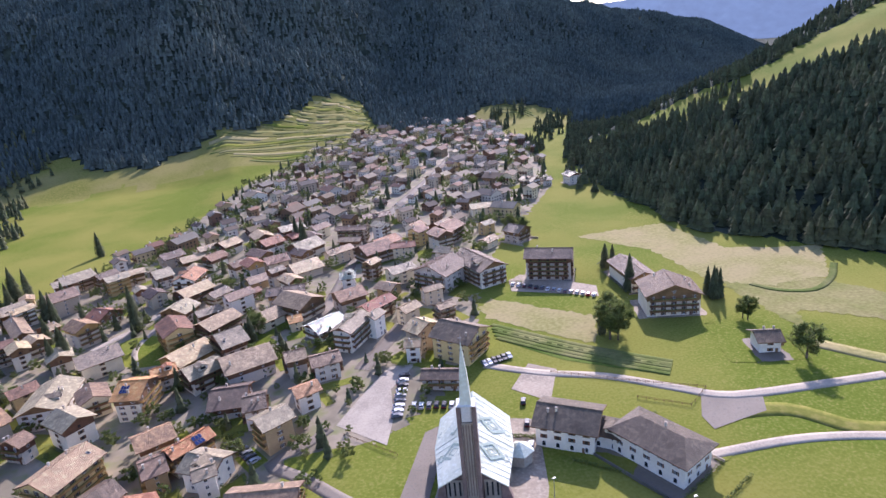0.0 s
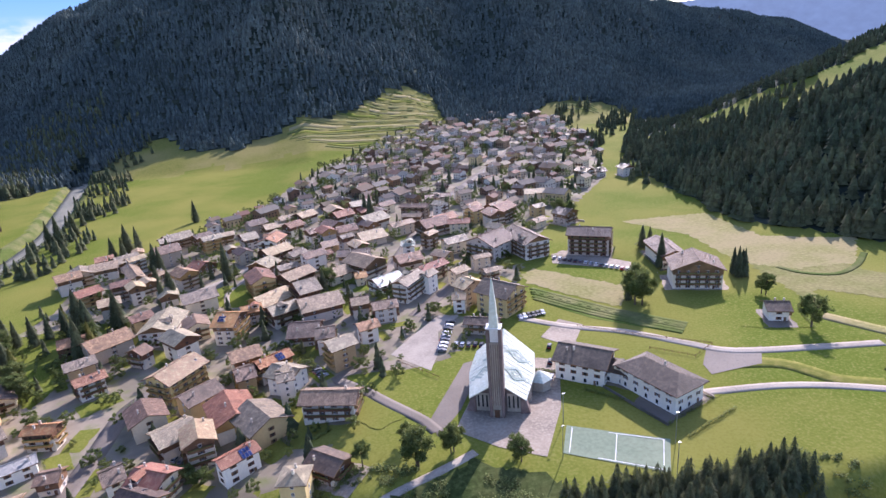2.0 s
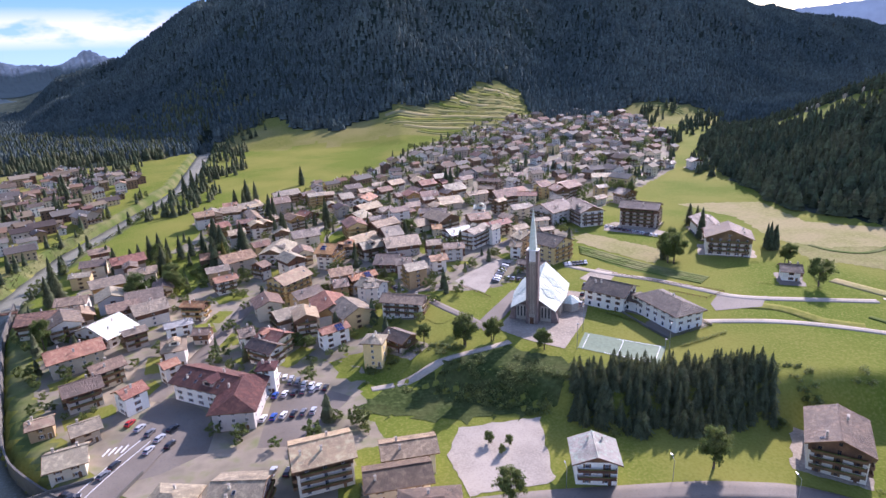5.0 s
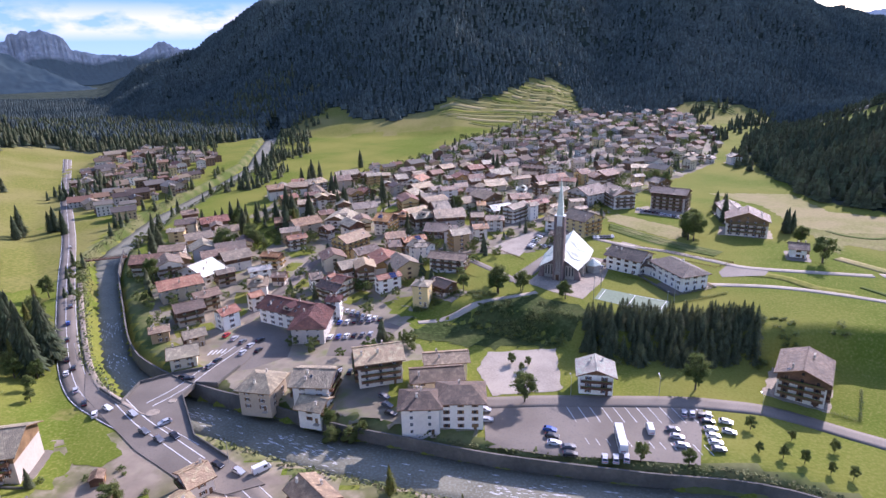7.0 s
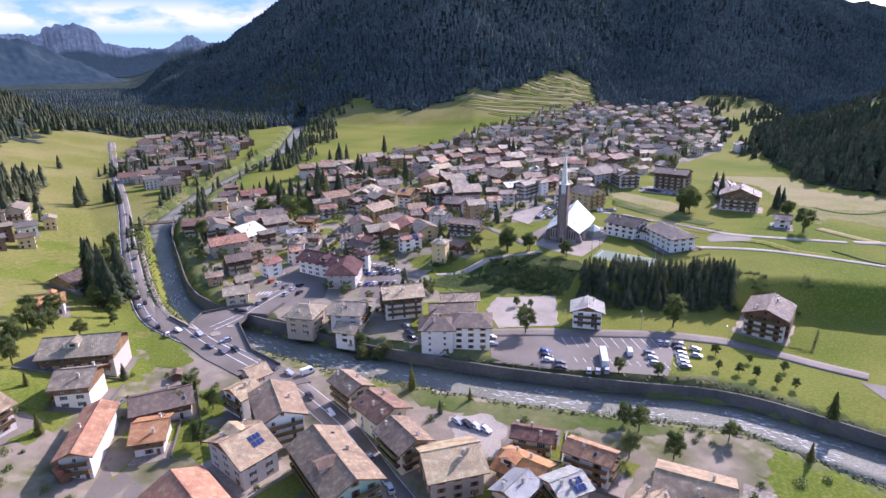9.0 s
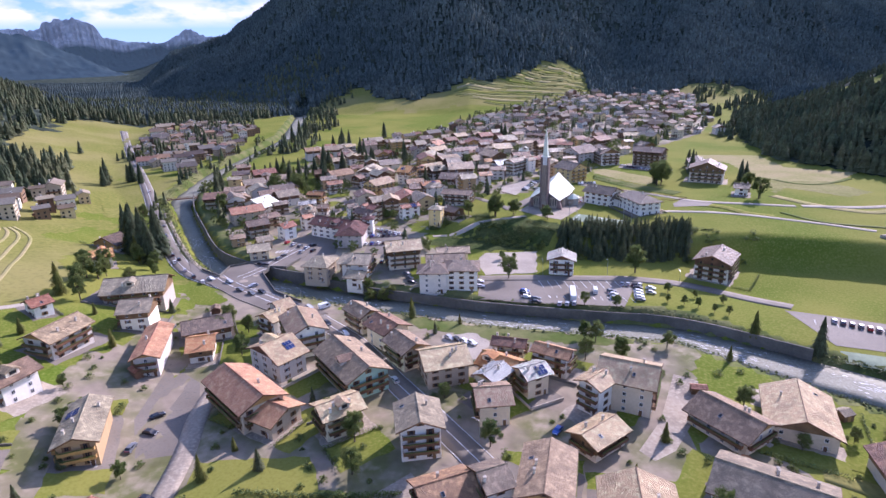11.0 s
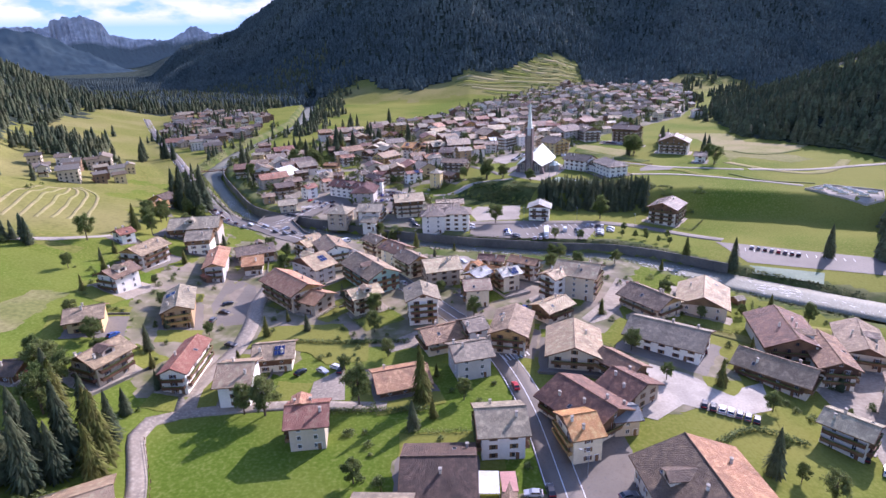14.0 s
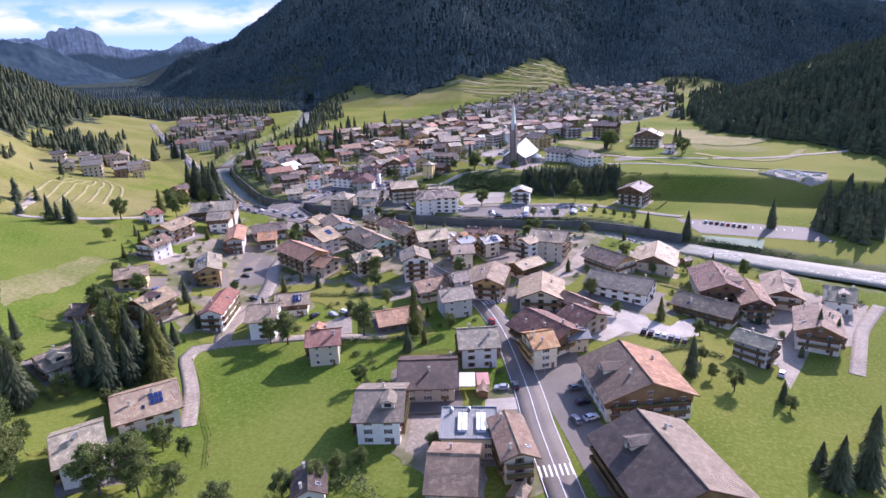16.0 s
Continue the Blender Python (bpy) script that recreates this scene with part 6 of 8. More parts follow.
for spot in ((39.8, 534.8, 22.0, 'c'), (42.8, 524.6, 23.0, 'c'), (-117.1, 391.0, 29.2, 'c'), (-104.5, 403.5, 21.5, 'c'),
             (-111.1, 383.0, 26.0, 'c'), (-100.3, 514.8, 16.2, 'c'), (-105.0, 494.7, 19.2, 'c'), (-100.2, 487.3, 19.0, 'c'),
             (-83.1, 473.8, 15.0, 'c'), (-335.1, 495.3, 10.2, 'd'), (-294.7, 368.4, 24.0, 'c'), (-281.0, 383.4, 18.8, 'c'),
             (-270.5, 376.3, 18.5, 'c'), (-283.5, 381.0, 16.5, 'c'), (-291.9, 359.1, 17.8, 'c'), (-107.1, 36.1, 6.8, 'd'),
             (-113.7, 3.8, 9.5, 'd'), (-27.6, -99.5, 7.8, 'd'), (-103.5, -75.1, 18.5, 'c'), (51.0, -59.5, 6.0, 'd'),
             (68.2, -7.3, 6.8, 'd'), (80.2, 14.6, 6.2, 'd'), (96.7, -93.4, 15.0, 'c'), (104.4, -91.1, 16.0, 'c')):
    tree(*spot)
for spot in ((96.1, -87.7, 8.8, 'c'), (103.1, -61.7, 5.5, 'd'), (116.0, -76.0, 13.2, 'c'), (87.2, -38.2, 6.0, 'd'),
             (-128.0, -43.0, 10.8, 'c'), (-120.4, -56.7, 14.8, 'c'), (-81.3, -41.5, 16.0, 'c'), (-107.0, -5.0, 7.0, 'd'),
             (-79.4, -88.1, 8.2, 'd'), (-56.2, -85.1, 6.8, 'd'), (-11.4, -89.9, 6.5, 'd')):
    tree(*spot)

for spot in ((-162.6, 387.5, 15, 'c'), (-160.4, 398, 17, 'c'), (-155.3, 400.6, 18, 'c'), (-149, 397, 15, 'c'), (-140.5, 394.3, 17, 'c'),
             (-136, 401, 14, 'c'), (-128.7, 401.8, 16, 'c'), (-139.2, 363, 20, 'c'), (-134, 358, 17, 'l'), (-127, 340, 13, 'd'), (-122, 336, 12, 'd'),
             (-131, 350, 14, 'd'), (-112.3, 370.5, 22, 'c'), (-108, 374, 18, 'l'), (-103.7, 401.5, 21, 'c'), (-110.2, 380.1, 16, 'd'), (-80.5, 424.3, 19, 'c'),
             (-96.4, 457, 16, 'c'), (-131.5, 411, 15, 'l'), (-118, 394, 13, 'd'), (-146, 378, 12, 'd'), (-152, 390, 14, 'd')):
    tree(*spot)
# mixed trees between the main road and the pasture
for spot in ((-204, 258, 13, 'd'), (-196, 238, 16, 'l'), (-190, 228, 14, 'd'), (-183, 214, 17, 'l'), (-171, 200, 15, 'd'), (-179, 196, 18, 'l'), (-163, 176, 12, 'd'), (-156, 178, 9, 'd'), (-167, 182, 15, 'l'),
             (-146, 160, 6, 'd'), (-152, 168, 7, 'd'), (-168, 157, 11, 'd'), (-174, 152, 10, 'd'), (-164, 137, 12, 'd'), (-158, 123, 13, 'd'), (-150, 111, 12, 'd'), (-160, 114, 15, 'l'), (-148, 142, 8, 'd'),
             (22, 186, 5, 'd'), (25, 180, 4, 'd'), (28, 184, 4.5, 'd'), (-40, 145, 8, 'd'), (-34, 144, 9, 'd'), (-30, 146, 7, 'd')):
    tree(*spot)
# tall trees round the houses at the foot of the slope
for spot in ((-109, -71, 17, 'c'), (-113, -66, 15, 'd'), (-95, -60, 22, 'c'), (-91, -54, 20, 'c'), (-98, -50, 19, 'c'), (-87, -50, 23, 'c'), (-83, -46, 20, 'l'), (-79.5, -49, 22, 'l'),
             (-88, -40, 19, 'c'), (-94, -42, 17, 'l'), (-103, -36, 16, 'd'), (-114, -19, 13, 'd'), (-108, -22, 12, 'd'), (-88, -104, 17, 'd'), (-92, -98, 14, 'c'), (-68, -101, 15, 'd'),
             (-60, -100, 11, 'd'), (-66, -90, 10, 'd'), (-104, -84, 16, 'c'), (-99, -90, 15, 'd')):
    tree(*spot)


# ---- woods ----
def wood(name, spots, heights, base, mat, label, girth=1.0):
    """Many trees of one shape as one mesh, each turned and scaled."""
    V, F = np.array(base.verts, np.float32), np.array(base.faces, np.int32)
    n, k = len(spots), len(V)
    r = np.random.default_rng(len(spots))
    a = r.uniform(0, 6.283, n)
    c, s = np.cos(a)[:, None], np.sin(a)[:, None]
    wide = (heights * girth * r.uniform(0.85, 1.25, n))[:, None]
    X = (V[None, :, 0] * c - V[None, :, 1] * s) * wide + spots[:, :1]
    Y = (V[None, :, 0] * s + V[None, :, 1] * c) * wide + spots[:, 1:2]
    floor = spots[:, 2] if spots.shape[1] > 2 else land(spots[:, 0], spots[:, 1])
    Z = V[None, :, 2] * heights[:, None] + floor[:, None] - 0.3
    faces = (F[None] + (np.arange(n) * k)[:, None, None]).reshape(-1, F.shape[1])
    ob = new(name, big_mesh(name, np.stack([X, Y, Z], -1).reshape(-1, 3), faces, [mat], False))
    return tagged(ob, label, "woods", kind="stuff")


def tiers(levels, seg, seed):
    """A rough spruce: ragged skirts one over the other, all triangles."""
    r, s = random.Random(seed), Shape()
    for k in range(levels):
        f = k / levels
        z, reach = 0.08 + 0.9 * f, 0.215 * (1 - f) ** 0.72 + 0.008
        top = (0, 0, min(1.0, z + 1.35 * (0.9 / levels) + 0.06))
        ring = [(reach * r.uniform(0.65, 1.2) * math.cos(math.tau * j / seg), reach * r.uniform(0.65, 1.2) * math.sin(math.tau * j / seg), z - r.uniform(0, 0.05)) for j in range(seg)]
        s.add([top] + ring, [(0, 1 + j, 1 + (j + 1) % seg) for j in range(seg)])
    return s


def sow(n, x0, x1, y0, y1, keep, seed):
    r = np.random.default_rng(seed)
    p = np.stack([r.uniform(x0, x1, n), r.uniform(y0, y1, n)], 1)
    return p[keep(p[:, 0], p[:, 1])]


fine, middle, coarse = tiers(9, 9, 1), tiers(5, 7, 2), tiers(3, 5, 3)
r = np.random.default_rng(8)
hill = sow(30000, 240, 700, 60, 860, lambda x, y: wooded(x, y) & (x > 230), 1)
wood("hill_woods", hill[:7600], r.uniform(10, 19, len(hill[:7600])) * np.where(hill[:7600, 1] > np.interp(hill[:7600, 0], [340, 418, 477, 574, 650], [780, 660, 632, 604, 600]), 0.6, 1.0), middle, NEEDLES, "dense dark spruce wood on the hill beside the meadows", 1.25)
left = sow(12000, -900, -300, 100, 1200, wooded, 2)
wood("hill_woods", left[:5000], r.uniform(11, 20, len(left[:5000])), middle, NEEDLES, "spruce wood on the valley's sunny slope")
def off_squares(x, y):
    keep = inside(x, y, TOWN_AREA)
    for square in (CHURCH_LOT, HALL_PLAZA, HALL_LOT, PLAZA):
        keep = keep & ~inside(x, y, square)
    return keep


def near_face(x, y):
    az, off = np.degrees(np.arctan2(x - EYE0[0], y - EYE0[1])), np.hypot(x - EYE0[0], y - EYE0[1])
    return wooded(x, y) & (np.abs(az - 4.5) < 43) & (off < mountain_rim(az)[2] + 60)


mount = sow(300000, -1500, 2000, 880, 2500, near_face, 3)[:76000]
wood("mountain_woods", mount, r.uniform(9, 16, len(mount)), coarse, HAZED_NEEDLES, "dark conifer forest covering the mountain", 1.5)
grove = sow(950, 40, 130, 170, 225, lambda x, y: inside(x, y, GROVE_TERRACE), 4)
wood("spruce_grove", grove, r.uniform(5.5, 10.5, len(grove)), conifer_mesh(33, 10, 8), NEEDLES, "close grove of dark spruces on the slope below the church", 1.45)
grove = sow(500, -420, -240, 240, 480, lambda x, y: inside(x, y, GROVE_LEFT), 5)
wood("spruce_grove", grove[:170], r.uniform(11, 19, len(grove[:170])), fine, NEEDLES, "grove of dark spruces above the houses")
grove = sow(400, 180, 290, 50, 180, lambda x, y: inside(x, y, GROVE_EAST), 6)
wood("spruce_grove", grove[:150], r.uniform(10, 18, len(grove[:150])), fine, NEEDLES, "dark spruces by the river meadow")
valley = sow(2600, -420, -170, 480, 1150, lambda x, y: (waves(x, y, 130, 13) > 0.15) & (from_line(x, y, RIVER)[0] > 16) & (from_line(x, y, RIVER)[0] < 130), 7)
wood("valley_trees", valley[:420], r.uniform(8, 17, len(valley[:420])), fine, NEEDLES, "scattered spruces along the upper river")
town = sow(16000, -160, 400, 190, 1080, off_squares, 9)
houses_at = np.array([(o.matrix_basis.translation.x, o.matrix_basis.translation.y) for o in scene.objects if o.name.split(".")[0] == "house"] + FAR_SPOTS)
free = np.array([np.min(np.hypot(houses_at[:, 0] - x, houses_at[:, 1] - y)) > 8.6 and from_line(x, y, MAIN_STREET)[0] > 6 for x, y in town])
town = town[free][:1100]
edge_trees = sow(2600, 230, 520, 520, 1080, lambda x, y: ~wooded(x, y) & ~inside(x, y, FAR_TOWN) & (waves(x, y, 95, 31) > 0.12), 33)
wood("meadow_trees", edge_trees[:190], r.uniform(8, 17, len(edge_trees[:190])), fine, NEEDLES, "spruces in loose groups between the town and the wooded hill")
brink = sow(5000, -260, 130, 110, 620, lambda x, y: (from_line(x, y, RIVER)[0] > 11.5) & (from_line(x, y, RIVER)[0] < 19) & (y > np.interp(x, [-260, -140, -60, 60, 130], [300, 205, 152, 116, 90])) & (waves(x, y, 60, 8) > -0.1) & (y > 215), 37)
wood("river_trees", brink[:34], r.uniform(6, 13, len(brink[:34])), fine, NEEDLES, "dark conifers along the river bank")
wood("river_trees", brink[34:90], r.uniform(3.5, 8, len(brink[34:90])), leafy_mesh(44, 80, 10, 1.2, 2.0), LEAVES, "leafy trees along the river bank")
slope = sow(4000, -430, -150, -40, 560, lambda x, y: ~wooded(x, y) & (waves(x, y, 75, 21) > 0.32) & (x < steps(y, [-100, 100, 200, 300, 560], [-160, -185, -235, -300, -420])) & (from_line(x, y, MAIN_ROAD)[0] > 16) & ~inside(x, y, FIELD_ROUND) & ~inside(x, y, FIELD_LEFT), 17)
wood("pasture_trees", slope[:30], r.uniform(6, 14, len(slope[:30])), fine, NEEDLES, "spruces scattered over the sloping pasture")
wood("pasture_shrubs", slope[110:190], r.uniform(2.5, 5, len(slope[110:190])), leafy_mesh(41, 40, 9, 1.2, 2.6), LEAVES, "round green shrubs scattered over the pasture", 1.3)
wood("garden_trees", town[:380], r.uniform(4, 12, 380), fine, NEEDLES, "dark garden conifers between the houses")
leafy = town[380:]
close = leafy[:, 1] < 430
wood("garden_trees", leafy[~close], r.uniform(4.5, 11, (~close).sum()), leafy_mesh(40, 46, 10, 1.3, 2.6), LEAVES, "round green garden trees between the houses")
more = sow(2500, -155, 120, 190, 430, off_squares, 29)
more = np.array([p for p in more if np.min(np.hypot(houses_at[:, 0] - p[0], houses_at[:, 1] - p[1])) > 8.6 and min(from_line(p[0], p[1], line)[0] for line in (MAIN_STREET, HALL_STREET, CHURCH_STREET, LANE_LOOP)) > 5.5])[:190]
wood("garden_trees", np.concatenate([leafy[close], more]), r.uniform(3, 7.5, close.sum() + len(more)), leafy_mesh(42, 80, 10, 1.3, 2.3), LEAVES, "leafy garden trees and tall bushes between the houses")


# ---- far peaks and clouds ----
def peak_range(name, crest, base_z, depth, label, mats, seed, trees=0):
    """A far range: a crest given by direction and height angle, with a face falling towards the valley."""
    n, m = (320 if mats[0] is PEAKS else 150), 22
    az = np.linspace(crest[0][0], crest[-1][0], n)
    el = np.interp(az, [c[0] for c in crest], [c[1] for c in crest])
    dist = np.interp(az, [c[0] for c in crest], [c[2] for c in crest])
    V = []
    for a, e, d in zip(az, el, dist):
        top = 75 + d * math.tan(radians(e))
        for k in range(m):
            f = k / (m - 1)
            rr = d - depth * f + (45 * float(waves(a * 40, f * 8, 22, seed)) * smooth(0.6, 0.15, f) * smooth(0.0, 0.15, f) if mats[0] is PEAKS else 0)
            x, y = EYE0[0] + rr * math.sin(radians(a)), EYE0[1] + rr * math.cos(radians(a))
            z = base_z + (top - base_z) * (1 - f) ** 1.4
            z += math.sin(math.pi * min(1, f * 1.6)) * 26 * float(waves(x, y, 230, seed)) * (1 - f) + ((3 if mats[0] in (HAZE_WOODS, HAZE_FAR) else 9) * float(waves(x, y, 60, seed + 2)) + 12 * abs(float(waves(x, y, 90, seed + 4))) * (1 - f) if f < 0.75 else 0)
            V.append((x, y, z))
    F = [(a * m + k, a * m + k + 1, (a + 1) * m + k + 1, (a + 1) * m + k) for a in range(n - 1) for k in range(m - 1)]
    me = big_mesh(name, V, F, mats, mats[0] in (HAZE_WOODS, HAZE_FAR))
    slots = [1 if (k > 7 + 3 * math.sin(a * 0.4) and len(mats) > 1) else 0 for a in range(n - 1) for k in range(m - 1)]
    me.polygons.foreach_set("material_index", slots)
    tagged(new(name, me), label, "mountain", kind="structure")
    if trees:
        q = np.random.default_rng(seed)
        grid = np.array(V).reshape(n, m, 3)
        i, k = q.integers(0, n - 1, trees), q.integers(6 if len(mats) > 1 else 0, m - 1, trees)
        f, g = q.random((trees, 1)), q.random((trees, 1))
        spot = (grid[i, k] * (1 - f) + grid[i + 1, k] * f) * (1 - g) + (grid[i, k + 1] * (1 - f) + grid[i + 1, k + 1] * f) * g
        wood(name + "_woods", spot, q.uniform(20, 34, trees), coarse, HAZED_NEEDLES, "dark forest on the far slopes")


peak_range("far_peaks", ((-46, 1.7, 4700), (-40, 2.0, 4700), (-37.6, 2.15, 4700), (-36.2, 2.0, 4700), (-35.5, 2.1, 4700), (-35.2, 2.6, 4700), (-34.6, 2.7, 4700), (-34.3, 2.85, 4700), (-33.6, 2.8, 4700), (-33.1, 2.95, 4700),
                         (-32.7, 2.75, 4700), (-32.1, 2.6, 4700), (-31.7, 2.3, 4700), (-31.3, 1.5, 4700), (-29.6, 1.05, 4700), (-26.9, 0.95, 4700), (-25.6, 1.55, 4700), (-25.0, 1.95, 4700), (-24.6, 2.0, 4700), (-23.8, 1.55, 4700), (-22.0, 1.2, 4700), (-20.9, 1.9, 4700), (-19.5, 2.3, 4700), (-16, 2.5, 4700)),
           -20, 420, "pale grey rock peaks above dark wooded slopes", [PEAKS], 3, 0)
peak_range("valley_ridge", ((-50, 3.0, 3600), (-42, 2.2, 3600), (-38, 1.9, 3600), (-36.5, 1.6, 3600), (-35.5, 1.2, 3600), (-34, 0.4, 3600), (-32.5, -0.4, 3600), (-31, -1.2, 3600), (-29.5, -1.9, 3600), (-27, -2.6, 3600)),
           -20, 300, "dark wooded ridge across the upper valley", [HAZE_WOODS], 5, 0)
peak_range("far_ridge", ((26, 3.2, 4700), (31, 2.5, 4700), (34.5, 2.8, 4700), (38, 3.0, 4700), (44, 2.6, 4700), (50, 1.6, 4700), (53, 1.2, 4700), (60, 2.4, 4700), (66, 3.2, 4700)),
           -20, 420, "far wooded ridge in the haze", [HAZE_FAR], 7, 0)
back = []
for k in range(61):
    a = radians(-62 + 50 * k / 60)
    for z in (-60, 1400):
        back.append((EYE0[0] + 4880 * math.sin(a), EYE0[1] + 4880 * math.cos(a), z))
tagged(new("backdrop", big_mesh("backdrop", back, [(2 * k, 2 * k + 1, 2 * k + 3, 2 * k + 2) for k in range(60)], [SKY_BACK])), "blue sky with a low white cloud bank", "sky", kind="structure")


# ---- the church ----
def church():
    top = new("church")
    top.matrix_basis = pose(51.3, 252.8, land_at(51.3, 252.8), 0, 0, -24.5)
    tagged(top, "modern church with pale green roof and slender spire", "church")
    body = Shape()
    body.add([(-8, 1.4, -2), (8, 1.4, -2), (10, 27, -2), (-10, 27, -2), (-8, 1.4, 6.2), (8, 1.4, 6.2), (10, 27, 7.2), (-10, 27, 7.2), (0, 1.4, 11.2), (0, 27, 16.2)],
             [(0, 1, 5, 8, 4), (1, 2, 6, 5), (2, 3, 7, 9, 6), (3, 0, 4, 7)])
    part("wall", body, [PORPHYRY], top, "brown stone walls")
    for f in (-1, 1):
        s = Shape()
        quad = [(0, 0.2, 11.6), (f * 9.4, -0.4, 5.9), (f * 11.5, 15, 6.6), (f * 10.8, 28.5, 7.4), (0, 28.5, 17.0), (0, 14, 14.4)]
        low = [(x, y, z - 0.35) for x, y, z in quad]
        faces = [(0, 1, 2, 5), (5, 2, 3, 4), (11, 8, 7, 6), (10, 9, 8, 11), (0, 6, 7, 1), (1, 7, 8, 2), (2, 8, 9, 3), (3, 9, 10, 4)]
        s.add(quad + low, faces if f > 0 else [q[::-1] for q in faces])
        roof = part("roof", s, [COPPER], top, "pale verdigris sheet roof")
        seams = Shape()
        for k in range(1, 14):
            y = 28.5 * k / 14
            zr, ze, xe = float(np.interp(y, [0.2, 14, 28.5], [11.6, 14.4, 17.0])), float(np.interp(y, [-0.4, 15, 28.5], [5.9, 6.6, 7.4])), float(np.interp(y, [-0.4, 15, 28.5], [9.4, 11.5, 10.8]))
            seams.add([(0, y - 0.06, zr + 0.02), (f * xe, y - 0.06, ze + 0.02), (f * xe, y + 0.06, ze + 0.02), (0, y + 0.06, zr + 0.02), (0, y, zr + 0.12), (f * xe, y, ze + 0.12)], [(0, 1, 5, 4), (4, 5, 2, 3)])
        part("seam", seams, [COPPER], roof)
        for y0, u0 in ((9, 0.5), (19, 0.5)):
            motif = Shape()
            for dy, du, hy, hu in ((0, 0, 3.4, 0.33), (0, 0, 1.6, 0.15), (0, 0.36, 1.4, 0.1), (0, -0.36, 1.4, 0.1)):
                ring = []
                for size in (1.0, 0.7):
                    for sy, su in ((1, 0), (0, 1), (-1, 0), (0, -1)):
                        y, u = y0 + dy + sy * hy * size, min(0.97, max(0.03, u0 + du + su * hu * size))
                        zr, ze, xe = float(np.interp(y, [0.2, 14, 28.5], [11.6, 14.4, 17.0])), float(np.interp(y, [-0.4, 15, 28.5], [5.9, 6.6, 7.4])), float(np.interp(y, [-0.4, 15, 28.5], [9.4, 11.5, 10.8]))
                        ring.append((f * xe * u, y, zr + (ze - zr) * u + 0.2))
                motif.add(ring, [(k, (k + 1) % 4, 4 + (k + 1) % 4, 4 + k) for k in range(4)])
            part("roof_motif", motif, [DARK_COPPER], roof, "darker diamond pattern on the roof")
        front = Shape().box(f * 5.1, 1.32, 0.2, 4.4, 0.3, 6.6)
        panel = part("front_panel", front, [CONCRETE], top, "pale concrete front panel")
        for k in range(3):
            part("slit_window", Shape().box(f * (3.7 + 1.4 * k), 1.1, 1.8, 0.5, 0.2, 4.4), [GLASS], panel)
        part("buttress", Shape().add([(f * 7.5, 0.4, -2), (f * 11.2, 0.8, -2), (f * 11.2, 3.0, -2), (f * 7.5, 3.0, -2), (f * 7.5, 0.4, 6.4), (f * 8.9, 0.6, 6.0), (f * 8.9, 3, 6.0), (f * 7.5, 3, 6.4)],
                                     [(0, 1, 5, 4), (1, 2, 6, 5), (2, 3, 7, 6), (3, 0, 4, 7), (4, 5, 6, 7)]), [PORPHYRY], top)
        for k in range(4):
            part("buttress", Shape().box(f * (9.6 + 0.12 * k), 8 + 5 * k, -2, 1.6, 0.8, 8.6), [CONCRETE], top)
    # side chapel
    part("chapel_wall", Shape().tube((13.2, 17, -2), (13.2, 17, 4.0), 3.6, 3.6, 6), [CONCRETE], top)
    part("chapel_roof", Shape().tube((13.2, 17, 3.9), (13.0, 17, 6.6), 4.3, 0.3, 6), [COPPER], top)
    # tower
    for f in (-1, 1):
        part("tower_pillar", Shape().box(f * 1.95, -0.6, -2, 1.0, 3.6, 34.0), [PORPHYRY], top, "tall brown stone pillar")
    part("tower_shaft", Shape().box(0, -0.4, -2, 2.9, 2.9, 29.0), [CONCRETE], top, "pale ribbed concrete shaft")
    for k in range(4):
        part("rib", Shape().box(-1.05 + 0.7 * k, -1.95, 4.5, 0.22, 0.3, 22.0), [PORPHYRY], top)
    part("belfry", Shape().box(0, -0.4, 27.2, 2.6, 2.4, 4.6).box(0, -0.4, 31.8, 4.9, 3.9, 0.4), [WHITE], top, "white open belfry")
    part("spire", Shape().box(0, -0.4, 32.2, 2.9, 2.7, 8.0, taper=0.66).box(0, -0.4, 40.2, 1.92, 1.78, 9.0, taper=0.06), [COPPER], top, "slender verdigris spire")
    part("cross", Shape().box(0, -0.4, 49.2, 0.12, 0.12, 1.8).box(0, -0.4, 50.2, 0.9, 0.12, 0.12), [METAL], top)
    part("door", Shape().box(0, -2.42, 0, 1.6, 0.12, 2.8).box(0, -2.45, 2.8, 1.9, 0.2, 0.25), [WOOD], top)


church()


# ---- vehicles ----
CAR_PAINTS = {key: glassy(key + " car paint", c, 0.3) for key, c in (("white", (0.72, 0.72, 0.70)), ("silver", (0.42, 0.43, 0.45)), ("grey", (0.14, 0.145, 0.155)), ("black", (0.02, 0.02, 0.024)), ("blue", (0.03, 0.09, 0.34)), ("red", (0.42, 0.03, 0.03)))}
LAMP_GLASS = glassy("lamp glass", (0.7, 0.7, 0.68), 0.15)
TAIL = glassy("tail lamp red", (0.35, 0.02, 0.02), 0.2)


def loft(profile, widths):
    """A body from a side outline: pairs of x and z, narrower where the widths say."""
    s, n = Shape(), len(profile)
    s.add([(x, -w / 2, z) for (x, z), w in zip(profile, widths)] + [(x, w / 2, z) for (x, z), w in zip(profile, widths)],
          [(k, (k + 1) % n, n + (k + 1) % n, n + k) for k in range(n)] + [tuple(range(n))[::-1], tuple(range(n, 2 * n))])
    return s


